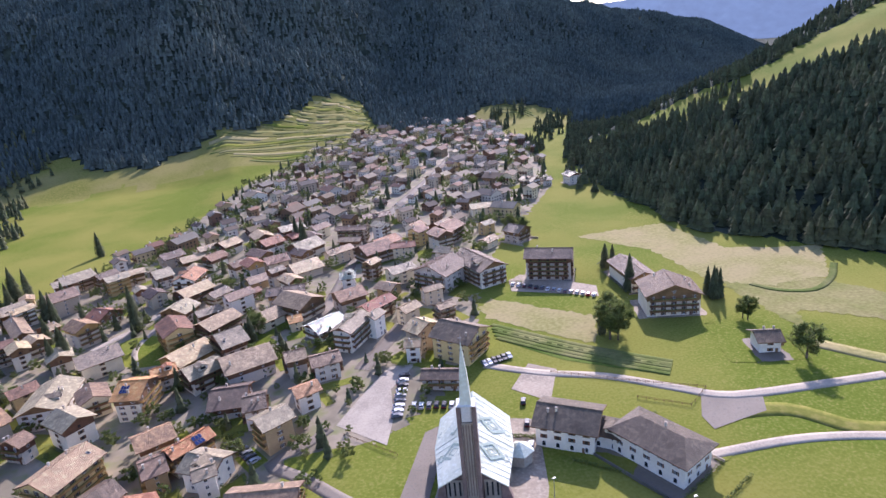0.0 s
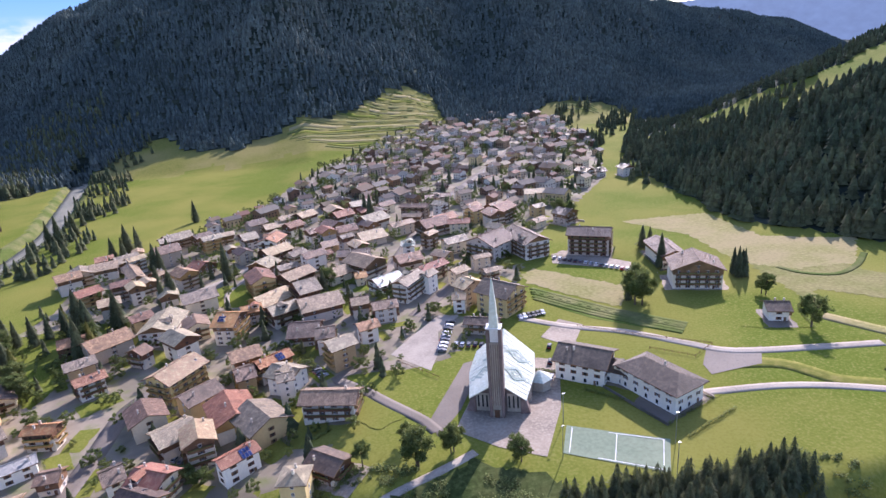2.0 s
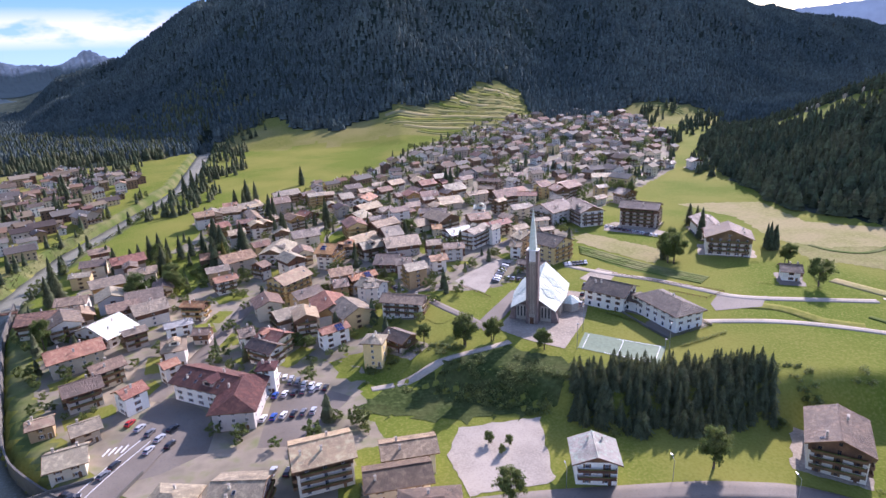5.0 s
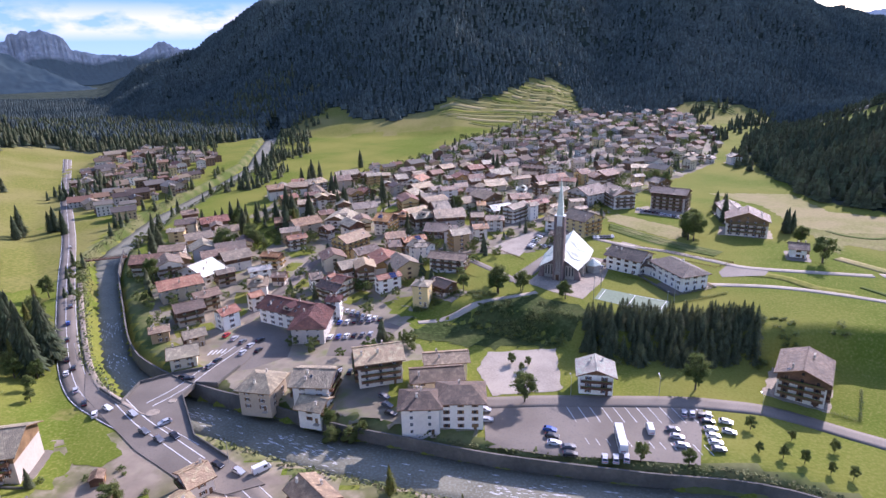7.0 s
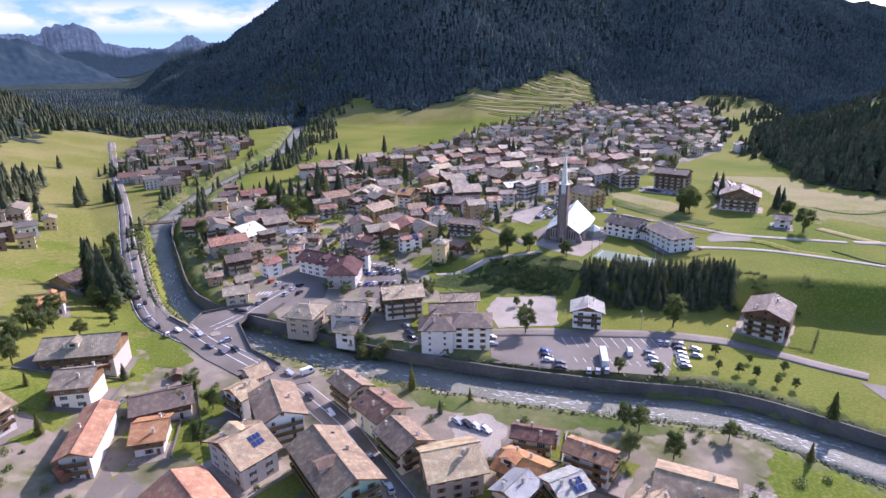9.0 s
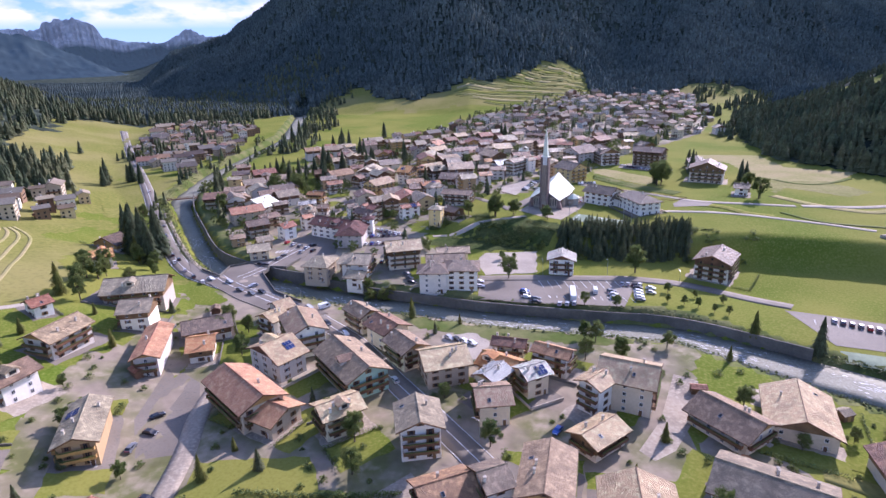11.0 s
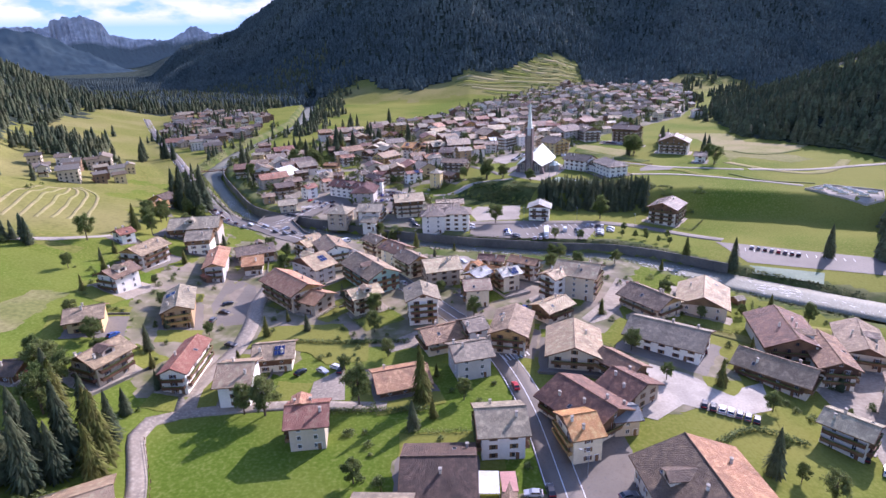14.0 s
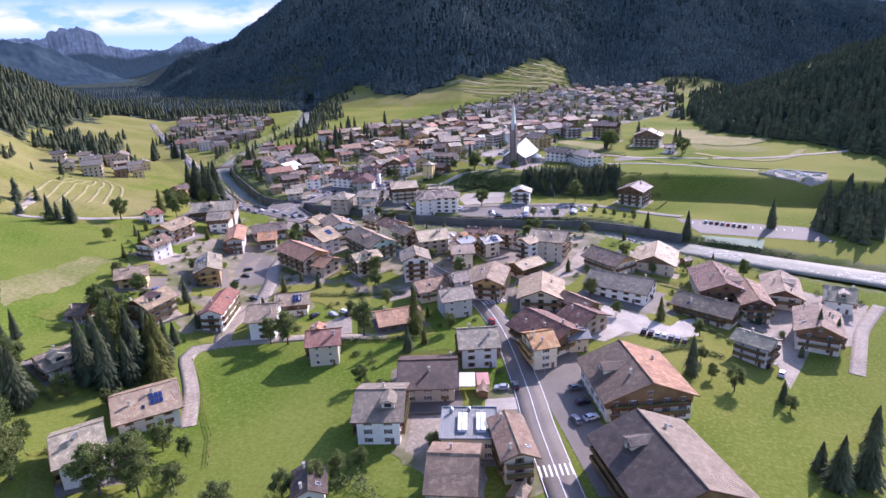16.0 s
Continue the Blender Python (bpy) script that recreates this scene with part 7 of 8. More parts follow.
BODY = [(-2.1, 0.35), (2.05, 0.32), (2.15, 0.62), (2.0, 0.82), (1.0, 0.98), (0.35, 1.42), (-1.2, 1.46), (-1.95, 1.05), (-2.15, 0.9)]
BODY_W = [1.7, 1.66, 1.6, 1.62, 1.72, 1.36, 1.36, 1.66, 1.66]
VAN = [(-2.6, 0.35), (2.5, 0.35), (2.6, 0.8), (2.35, 1.1), (1.7, 2.0), (1.3, 2.25), (-2.55, 2.25), (-2.62, 0.8)]
BUS = [(-5.8, 0.35), (5.7, 0.35), (5.85, 1.0), (5.75, 2.6), (5.5, 3.1), (-5.7, 3.1), (-5.85, 2.6), (-5.85, 0.8)]
wheel_mesh = Shape().tube((0, -0.12, 0), (0, 0.12, 0), 0.33, 0.33, 12).tube((0, -0.13, 0), (0, 0.13, 0), 0.19, 0.19, 8, 1).mesh("wheel", [RUBBER, METAL])
BODIES = {}
for key, paint in CAR_PAINTS.items():
    BODIES[key, "car"] = loft(BODY, BODY_W).mesh("body", [paint])
    BODIES[key, "van"] = loft(VAN, [1.95] * 4 + [1.8, 1.7, 1.7, 1.95]).mesh("body", [paint])
    BODIES[key, "bus"] = loft(BUS, [2.5] * 4 + [2.3, 2.3] + [2.5] * 2).mesh("body", [paint])
GLAZING = {
    "car": Shape().add([(0.92, -0.78, 1.01), (0.92, 0.78, 1.01), (0.4, 0.62, 1.385), (0.4, -0.62, 1.385)], [(0, 1, 2, 3)]).add([(-1.27, -0.62, 1.43), (-1.27, 0.62, 1.43), (-1.9, 0.75, 1.09), (-1.9, -0.75, 1.09)], [(0, 1, 2, 3)])
    .add([(0.8, -0.875, 1.0), (0.3, -0.705, 1.38), (-1.15, -0.705, 1.4), (-1.7, -0.86, 1.05)], [(0, 1, 2, 3)]).add([(0.8, 0.875, 1.0), (0.3, 0.705, 1.38), (-1.15, 0.705, 1.4), (-1.7, 0.86, 1.05)], [(3, 2, 1, 0)]).mesh("glazing", [GLASS]),
    "van": Shape().add([(2.37, -0.85, 1.13), (2.37, 0.85, 1.13), (1.75, 0.8, 1.98), (1.75, -0.8, 1.98)], [(0, 1, 2, 3)]).box(0.9, -0.94, 1.2, 1.1, 0.04, 0.7).box(0.9, 0.94, 1.2, 1.1, 0.04, 0.7).mesh("glazing", [GLASS]),
    "bus": Shape().box(0, -1.25, 1.5, 10.8, 0.06, 0.95).box(0, 1.25, 1.5, 10.8, 0.06, 0.95).box(5.82, 0, 1.2, 0.06, 2.2, 1.5).mesh("glazing", [GLASS]),
}
LIGHTS = {k: Shape().box(n, 0, z, 0.08, 1.5, 0.16).mesh("headlight", [LAMP_GLASS]) for k, n, z in (("car", 2.08, 0.62), ("van", 2.58, 0.75), ("bus", 5.83, 0.7))}
TAILS = {k: Shape().box(n, 0, z, 0.06, 1.5, 0.16).mesh("tail_light", [TAIL]) for k, n, z in (("car", -2.13, 0.78), ("van", -2.62, 0.9), ("bus", -5.85, 0.9))}


def car(x, y, turn, colour, kind):
    top = new({"car": "car", "van": "van", "bus": "coach"}[kind])
    lift = max(0.16, 0.22 if from_line(x, y, MAIN_ROAD)[0] < 5 else 0.16)
    floor = -21.71 if inside(x, y, JUNCTION) else land_at(x, y) + lift
    top.matrix_basis = pose(x, y, floor, 0, 0, turn)
    tagged(top, f"{colour} {kind if kind != 'bus' else 'coach'} standing on the asphalt", "car" if kind == "car" else ("van" if kind == "van" else "coach"), "vehicles")
    part("body", BODIES[colour, kind], None, top)
    part("glazing", GLAZING[kind], None, top)
    part("headlight", LIGHTS[kind], None, top)
    part("tail_light", TAILS[kind], None, top)
    wx, wy = {"car": (1.3, 0.78), "van": (1.7, 0.86), "bus": (3.6, 1.15)}[kind]
    for a in (-1, 1):
        for b in (-1, 1):
            ob = new("wheel", wheel_mesh)
            ob.parent = top
            ob.matrix_basis = pose(a * wx, b * wy, 0.33)




for spot in ((42.9, 127.8, 77, 'silver', 'car'), (45.9, 127.3, 76, 'silver', 'car'), (48.9, 127.2, 76, 'silver', 'car'), (80.5, 149.2, -1, 'black', 'car'),
             (79.9, 145.8, -10, 'black', 'car'), (78.9, 141.6, -1, 'white', 'car'), (78.1, 137.8, -9, 'white', 'car'), (77.3, 134.1, -9, 'white', 'car'),
             (76.7, 130.7, -9, 'grey', 'car'), (67.3, 141.6, -7, 'grey', 'car'), (67.2, 137.6, -17, 'silver', 'car'), (66.9, 133.1, -7, 'silver', 'car'),
             (29.6, 142.7, -19, 'blue', 'car'), (29.7, 139.3, -19, 'black', 'car'), (29.7, 135.5, -10, 'white', 'car'), (33.5, 133.3, 2, 'grey', 'car'),
             (33.4, 130.1, -7, 'black', 'car'), (9.9, 154.1, -12, 'silver', 'car'), (10.2, 148.4, -4, 'silver', 'car'), (74.1, 150.3, 70, 'silver', 'car'),
             (76.6, 150.0, 70, 'silver', 'car'), (79.1, 149.7, 69, 'black', 'car'), (81.6, 149.4, 69, 'white', 'car'), (85.6, 145.9, -23, 'white', 'car'),
             (84.0, 140.1, -23, 'silver', 'car'), (49.7, 136.1, 83, 'white', 'bus'), (60.4, 141.9, 83, 'white', 'van'), (-245.7, 342.8, 121, 'white', 'car'),
             (-219.1, 298.8, 121, 'grey', 'car'), (-197.8, 263.9, 121, 'white', 'car'), (-185.0, 245.2, 121, 'grey', 'car'), (-174.1, 225.6, 121, 'blue', 'car'),
             (-164.2, 208.9, 121, 'black', 'car'), (-153.2, 191.5, 121, 'black', 'car'), (-146.6, 184.7, 120, 'black', 'car'), (-146.8, 180.5, 121, 'white', 'car'),
             (-135.6, 168.2, 120, 'silver', 'car'), (-127.4, 159.7, 120, 'black', 'car'), (-119.8, 152.7, 119, 'white', 'car'), (-117.4, 156.4, -30, 'white', 'car'),
             (-107.1, 152.9, -33, 'silver', 'car'), (-98.3, 142.9, -31, 'grey', 'car'), (-93.9, 147.6, -141, 'silver', 'car'), (-91.6, 138.7, -38, 'grey', 'car'),
             (-97.7, 175.1, 17, 'black', 'car'), (-93.3, 183.9, 69, 'grey', 'car'), (-92.1, 188.2, 76, 'black', 'car'), (-84.3, 194.5, 76, 'silver', 'car'),
             (-81.0, 205.9, 62, 'black', 'car'), (-87.5, 140.5, -39, 'black', 'car'), (-99.7, 176.2, -17, 'black', 'car'), (-68.6, 126.3, -31, 'black', 'car'),
             (-61.6, 123.4, -33, 'silver', 'car'), (-50.7, 109.2, -54, 'black', 'car'), (-41.7, 100.1, -51, 'white', 'car'), (-25.8, 78.9, 120, 'grey', 'car'),
             (-18.7, 66.7, 116, 'silver', 'car'), (-55.3, 124.3, 40, 'white', 'van'), (27.8, -55.5, 94, 'black', 'car'), (22.9, -12.9, 100, 'red', 'car'),
             (12.9, 8.1, 108, 'white', 'car'), (23.8, -56.4, 178, 'silver', 'car'), (42.3, -72.6, 106, 'grey', 'car'), (43.6, 301.3, -11, 'grey', 'car'),
             (44.6, 303.7, -2, 'white', 'car'), (45.8, 306.5, -3, 'white', 'car'), (47.0, 309.4, -3, 'grey', 'car'), (48.2, 312.6, -11, 'silver', 'car'),
             (49.5, 315.4, -3, 'white', 'car'), (50.8, 318.7, -11, 'black', 'car'), (52.1, 322.0, -12, 'white', 'car'), (53.5, 325.2, -4, 'black', 'car'),
             (50.6, 304.1, 69, 'silver', 'car'), (52.9, 302.9, 68, 'white', 'car'), (55.3, 301.7, 68, 'grey', 'car'), (57.8, 300.9, 66, 'black', 'car'),
             (60.1, 299.6, 66, 'black', 'car'), (62.5, 298.3, 66, 'white', 'car'), (129.9, 384.6, 53, 'white', 'car'), (131.8, 381.9, 52, 'white', 'car'),
             (133.7, 379.1, 52, 'black', 'car'), (135.7, 376.8, 51, 'black', 'car'), (137.5, 374.0, 51, 'black', 'car'), (139.5, 371.7, 50, 'grey', 'car'),
             (141.2, 368.9, 50, 'white', 'car'), (143.1, 366.6, 50, 'silver', 'car'), (144.9, 364.2, 49, 'white', 'car'), (146.7, 361.9, 49, 'grey', 'car'),
             (148.7, 359.9, 47, 'white', 'car'), (150.5, 357.5, 47, 'white', 'car'), (152.2, 355.1, 47, 'white', 'car'), (153.8, 352.8, 46, 'red', 'car'),
             (155.7, 350.8, 46, 'white', 'car'), (-3.9, 303.0, 27, 'silver', 'car'), (-5.0, 305.9, 28, 'black', 'car'), (-6.1, 308.7, 28, 'grey', 'car'),
             (-7.2, 311.5, 28, 'grey', 'car'), (83.9, 318.2, -92, 'silver', 'car'), (86.1, 318.5, -94, 'white', 'car'), (88.3, 318.8, -95, 'black', 'car'),
             (90.4, 318.7, -93, 'black', 'car'), (92.6, 319.0, -95, 'black', 'car'), (94.9, 319.2, -96, 'silver', 'car'), (84.9, 288.5, 61, 'black', 'car'),
             (80.3, 277.2, 60, 'black', 'car'), (76.1, 266.8, 60, 'silver', 'car'), (74.7, -20.3, 65, 'black', 'car'), (76.6, -21.6, 65, 'black', 'car'),
             (78.7, -22.4, 64, 'white', 'car'), (80.7, -23.2, 64, 'white', 'car'), (82.7, -24.0, 63, 'grey', 'car'), (84.7, -24.8, 63, 'grey', 'car'),
             (86.7, -25.7, 62, 'black', 'car'), (147.1, 114.9, 63, 'silver', 'car'), (149.5, 113.3, 62, 'grey', 'car'), (151.9, 111.7, 62, 'black', 'car'),
             (154.3, 110.1, 61, 'grey', 'car'), (156.7, 108.5, 61, 'red', 'car'), (159.2, 107.3, 61, 'grey', 'car'), (161.5, 105.7, 60, 'black', 'car'),
             (164.0, 104.5, 60, 'black', 'car'), (126.1, 3.6, -67, 'white', 'car'), (121.7, -1.4, -58, 'black', 'car'), (108.8, -36.9, 58, 'black', 'car'),
             (110.7, -41.9, 56, 'white', 'car'), (-87.3, 46.9, 45, 'black', 'car'), (-36.6, -4.1, -33, 'silver', 'car'), (-32.7, -1.9, -29, 'white', 'car'),
             (-31.0, -3.6, 87, 'black', 'car'), (-25.5, -4.6, 83, 'white', 'car'), (-85.4, 39.0, -13, 'black', 'car'), (-72.8, 13.2, -16, 'black', 'car'),
             (-46.2, 230.0, 86, 'grey', 'car'), (-43.4, 228.8, 86, 'grey', 'car'), (-40.7, 227.6, 85, 'white', 'car'), (-37.9, 226.4, 84, 'white', 'car'),
             (-35.2, 225.1, 84, 'white', 'car'), (-32.5, 223.8, 83, 'black', 'car'), (-56.8, 276.0, 69, 'grey', 'car'), (-54.4, 274.3, 65, 'silver', 'car'),
             (-52.0, 272.6, 68, 'grey', 'car'), (-49.6, 270.8, 68, 'black', 'car'), (-47.3, 269.1, 68, 'silver', 'car'), (-97.1, 341.5, 42, 'black', 'car'),
             (-43.1, 179.1, 83, 'silver', 'car'), (-38.7, 178.2, 82, 'black', 'car'), (-34.3, 176.8, 81, 'black', 'car'), (-24.3, 161.0, -33, 'grey', 'car'),
             (-22.6, 155.7, -34, 'grey', 'car'), (-21.0, 150.8, -28, 'black', 'car'), (-51.6, 235.2, 95, 'white', 'car'), (-48.8, 233.5, 95, 'white', 'car'),
             (-46.1, 232.3, 94, 'silver', 'car'), (-43.4, 230.7, 94, 'grey', 'car'), (-96.8, 211.0, 77, 'red', 'car'), (-92.2, 207.6, 74, 'silver', 'car'),
             (-87.6, 204.1, 74, 'grey', 'car'), (-83.1, 200.5, 73, 'silver', 'car'), (-78.7, 196.9, 75, 'black', 'car'), (-2.1, 96.1, -45, 'silver', 'car'),
             (0.7, 94.9, -46, 'black', 'car'), (3.5, 93.6, -47, 'white', 'car'), (6.3, 92.3, -48, 'white', 'car')):
    car(*spot)


# ---- yards, gardens and small things ----
yard = random.Random(31)
# heights of the near ground on a grid of one metre, for the many small plants
LX, LY = np.meshgrid(np.arange(-330, 331), np.arange(-260, 461))
LEVELS = land(LX, LY)


def level(x, y):
    i, k = min(max(math.floor(y) + 260, 0), 719), min(max(math.floor(x) + 330, 0), 659)
    u, v = x - math.floor(x), y - math.floor(y)
    return float((LEVELS[i, k] * (1 - u) + LEVELS[i, k + 1] * u) * (1 - v) + (LEVELS[i + 1, k] * (1 - u) + LEVELS[i + 1, k + 1] * u) * v)


HEDGES = []


def garden_wall(a, b, mat):
    """A low wall that follows the ground from a to b."""
    n = max(1, int(math.hypot(b[0] - a[0], b[1] - a[1]) / 3))
    w = Vector((b[0] - a[0], b[1] - a[1])).normalized() * 0.16
    row, high = [], yard.uniform(0.7, 1.3)
    for k in range(n + 1):
        x, y = a[0] + (b[0] - a[0]) * k / n, a[1] + (b[1] - a[1]) * k / n
        z = level(x, y)
        row += [(x - w.y, y + w.x, z - 0.3), (x - w.y, y + w.x, z + high), (x + w.y, y - w.x, z + high), (x + w.y, y - w.x, z - 0.3)]
    s = Shape().add(row, [(4 * k + j, 4 * k + 4 + j, 4 * k + 5 + j, 4 * k + 1 + j) for k in range(n) for j in range(3)] + [(0, 1, 2, 3), (4 * n + 3, 4 * n + 2, 4 * n + 1, 4 * n)])
    tagged(part("garden_wall", s, [mat]), "low garden wall beside a house", "wall", kind="structure")


GROUNDS = (JUNCTION, PARKING, PLAZA, YARD_EAST, YARD_HOTEL, DRIVE_WHITE, HALL_PLAZA, HALL_LOT, LAWN_TERRACE, LAWN_SMALL, YARD_CARS, YARD_UPPER, YARD_SALES, TERRACE_PALE, MEADOW, LOT_PAVED, YARD_BANK)
for o in [o for o in scene.objects if o.name.split(".")[0] == "house" and o.get("group") == "houses of the village"]:
    p = o.matrix_basis.translation
    town_side = p.y > 170 and inside(p.x, p.y, TOWN_AREA)
    roof = next(c for c in o.children if c.name.startswith("roof"))
    a, b = max(v.co.x for v in roof.data.vertices), max(v.co.y for v in roof.data.vertices)
    e = [yard.uniform(0.4, 2.4) for _ in range(4)]
    e[yard.randrange(4)] += yard.uniform(1, 4)

    def rim(x0, y0, x1, y1):
        return [(q.x, q.y) for q in (o.matrix_basis @ Vector((x, y, 0)) for x, y in ((x0, y0), (x1, y0), (x1, y1), (x0, y1)))]

    def free(poly):
        return min(from_line(q[0], q[1], RIVER)[0] for q in poly) > 12 and not any(inside(q[0], q[1], part_of) for q in poly for part_of in GROUNDS) and min(from_line(q[0], q[1], MAIN_ROAD)[0] for q in poly) > 5.5

    poly = rim(-a - e[0], -b - e[1], a + e[2], b + e[3])
    if not free(poly):
        continue
    if not town_side:
        sheet("yard", poly, yard.choice((PAVING, ASPHALT, PAVING, ASPHALT)), "paved yard round a house", "yard", 0.1 + 0.02 * yard.random(), 5, ragged=0.7)
    for side in yard.sample(range(4), 1 if town_side else 2):
        wide = yard.uniform(4, 8.5)
        lawn = (rim(-a - e[0] - wide, -b - e[1], -a - 0.7, b + e[3]), rim(-a - e[0], -b - e[1] - wide, a + e[2], -b - 0.7), rim(a + 0.7, -b - e[1], a + e[2] + wide, b + e[3]), rim(-a - e[0], b + 0.7, a + e[2], b + e[3] + wide))[side]
        if free(lawn):
            sheet("lawn", lawn, GRASS, "small green garden lawn beside a house", "lawn", 0.135 + 0.02 * yard.random(), 5, ragged=0.7)
            HEDGES += [(q, r) for q, r in zip(lawn, lawn[1:] + lawn[:1]) if yard.random() < 0.16]
    for q, r in zip(poly, poly[1:] + poly[:1]):
        if yard.random() < 0.15 and not town_side:
            garden_wall(q, r, yard.choice((CONCRETE, STONE, STONE)))


# lawns of the town, some with hedges
plots = []
for o in [o for o in scene.objects if o.name.split(".")[0] == "house" and o.get("group") == "houses of the town"]:
    p = o.matrix_basis.translation
    roof = next(c for c in o.children if c.name.startswith("roof"))
    a, b = max(v.co.x for v in roof.data.vertices), max(v.co.y for v in roof.data.vertices)
    f, wide = yard.choice((-1, 1)), yard.uniform(3, 7)
    if yard.random() < 0.5:
        box = ((-a, f * b), (a, f * b), (a, f * (b + wide)), (-a, f * (b + wide)))
    else:
        box = ((f * a, -b), (f * a, b), (f * (a + wide), b), (f * (a + wide), -b))
    rim = [(q.x, q.y) for q in (o.matrix_basis @ Vector((x, y, 0)) for x, y in box)]
    if min(from_line(x, y, line)[0] for x, y in rim for line in (MAIN_STREET, HALL_STREET, CHURCH_STREET, LANE_TOWN_EDGE)) > 5:
        plots.append(rim)
        HEDGES += [(q, r) for q, r in zip(rim, rim[1:] + rim[:1]) if yard.random() < 0.3]
turf, cover = [], []
for rim in plots:
    c = sum(a[0] * b[1] - b[0] * a[1] for a, b in zip(rim, rim[1:] + rim[:1]))
    rim = rim if c > 0 else rim[::-1]
    n = len(turf)
    for u in range(4):
        for v in range(4):
            x = (rim[0][0] * (3 - u) + rim[1][0] * u) / 3 * (3 - v) / 3 + (rim[3][0] * (3 - u) + rim[2][0] * u) / 3 * v / 3
            y = (rim[0][1] * (3 - u) + rim[1][1] * u) / 3 * (3 - v) / 3 + (rim[3][1] * (3 - u) + rim[2][1] * u) / 3 * v / 3
            turf.append((x, y, land_at(x, y) + 0.16))
    cover += [(n + 4 * u + v, n + 4 * u + 4 + v, n + 4 * u + 5 + v, n + 4 * u + 1 + v) for u in range(3) for v in range(3)]
tagged(new("town_lawns", big_mesh("town_lawns", turf, cover, [GRASS])), "small green garden lawns between the town's houses", "lawns", kind="stuff")


def hedge(line, high, wide, name="hedge", mat=None):
    """A clipped hedge of many small leaf blades along a line."""
    s = Shape()
    for p in curve_points(line, 0.5):
        g = level(p.x, p.y)
        for k in range(18):
            x, y, z = p.x + yard.gauss(0, wide / 3), p.y + yard.gauss(0, wide / 3), g + yard.uniform(0.1, high)
            r, a = yard.uniform(0.12, 0.28), yard.uniform(0, 6.3)
            s.add([(x + r * math.cos(a), y + r * math.sin(a), z), (x - r * math.sin(a), y + r * math.cos(a), z + r * 0.6), (x - r * math.cos(a), y - r * math.sin(a), z + 0.1), (x + r * math.sin(a), y - r * math.cos(a), z - r * 0.5)], [(0, 1, 2, 3)])
    tagged(part(name, s, [mat or LEAVES]), "green garden hedge of small leaves", "hedge", kind="stuff")


for poly in (LAWN_COURT,):
    HEDGES += list(zip(poly, poly[1:] + poly[:1]))[:3]
row = Shape()
for q, r in HEDGES:
    n = int(math.hypot(r[0] - q[0], r[1] - q[1]) / 0.22)
    for k in range(n):
        for _ in range(4):
            x, y = q[0] + (r[0] - q[0]) * k / n + yard.gauss(0, 0.3), q[1] + (r[1] - q[1]) * k / n + yard.gauss(0, 0.3)
            z, d, a = level(x, y) + yard.uniform(0.1, 1.25), yard.uniform(0.10, 0.22), yard.uniform(0, 6.3)
            row.add([(x + d * math.cos(a), y + d * math.sin(a), z), (x - d * math.sin(a), y + d * math.cos(a), z + d * 0.6), (x - d * math.cos(a), y - d * math.sin(a), z + 0.1), (x + d * math.sin(a), y - d * math.cos(a), z - d * 0.5)], [(0, 1, 2, 3)])
tagged(part("garden_hedges", row, [LEAVES]), "clipped green hedges along the gardens", "hedge", kind="stuff")
hedge([(31, 127), (50, 121), (69, 118)], 1.2, 2.0)
hedge([(-40, -26), (-20, -25), (-2, -24)], 1.4, 1.4)
hedge([(-52, 16), (-30, 15), (-12, 16)], 1.3, 1.4)
hedge([(-86, -62), (-70, -82), (-52, -100)], 2.2, 2.5)
hedge([(-30, -100), (-12, -96), (-4, -110)], 3.0, 4.0)
hedge([(70, -38), (84, -30), (96, -34)], 1.4, 1.4)
hedge([(20, 118), (45, 102), (75, 96), (100, 84)], 1.6, 3.0)
hedge([(14, 215), (30, 212), (45, 214)], 2.5, 8.0)
hedge([(70, 276), (95, 262), (118, 262)], 1.0, 1.2)


def bank(line, offset, wide):
    """Rough scrub along a river bank."""
    s = Shape()
    pts = curve_points(line, 0.8)
    for n, p in enumerate(pts):
        w = (pts[min(n + 1, len(pts) - 1)] - pts[max(n - 1, 0)]).normalized()
        for k in range(5):
            d = offset + yard.uniform(-wide / 2, wide / 2)
            x, y = p.x - w.y * d, p.y + w.x * d
            z = level(x, y) + yard.uniform(0, 0.9)
            r, a = yard.uniform(0.25, 0.6), yard.uniform(0, 6.3)
            s.add([(x + r * math.cos(a), y + r * math.sin(a), z), (x - r * math.sin(a), y + r * math.cos(a), z + r * 0.8), (x - r * math.cos(a), y - r * math.sin(a), z + 0.1), (x + r * math.sin(a), y - r * math.cos(a), z - r * 0.4)], [(0, 1, 2, 3)])
    tagged(part("bank_scrub", s, [surface("scrub leaves", (0.085, 0.105, 0.03), (0.15, 0.145, 0.055), 0.9, (0.1, 0.8), vary="island")]), "rough green scrub on the river bank", "scrub", kind="stuff")


bank(RIVER[11:20], -12.5, 6)
bank(RIVER[13:20], 11.8, 2.5)
bank(RIVER[3:10], -9.6, 5.5)
bank(RIVER[2:6], 13, 4)


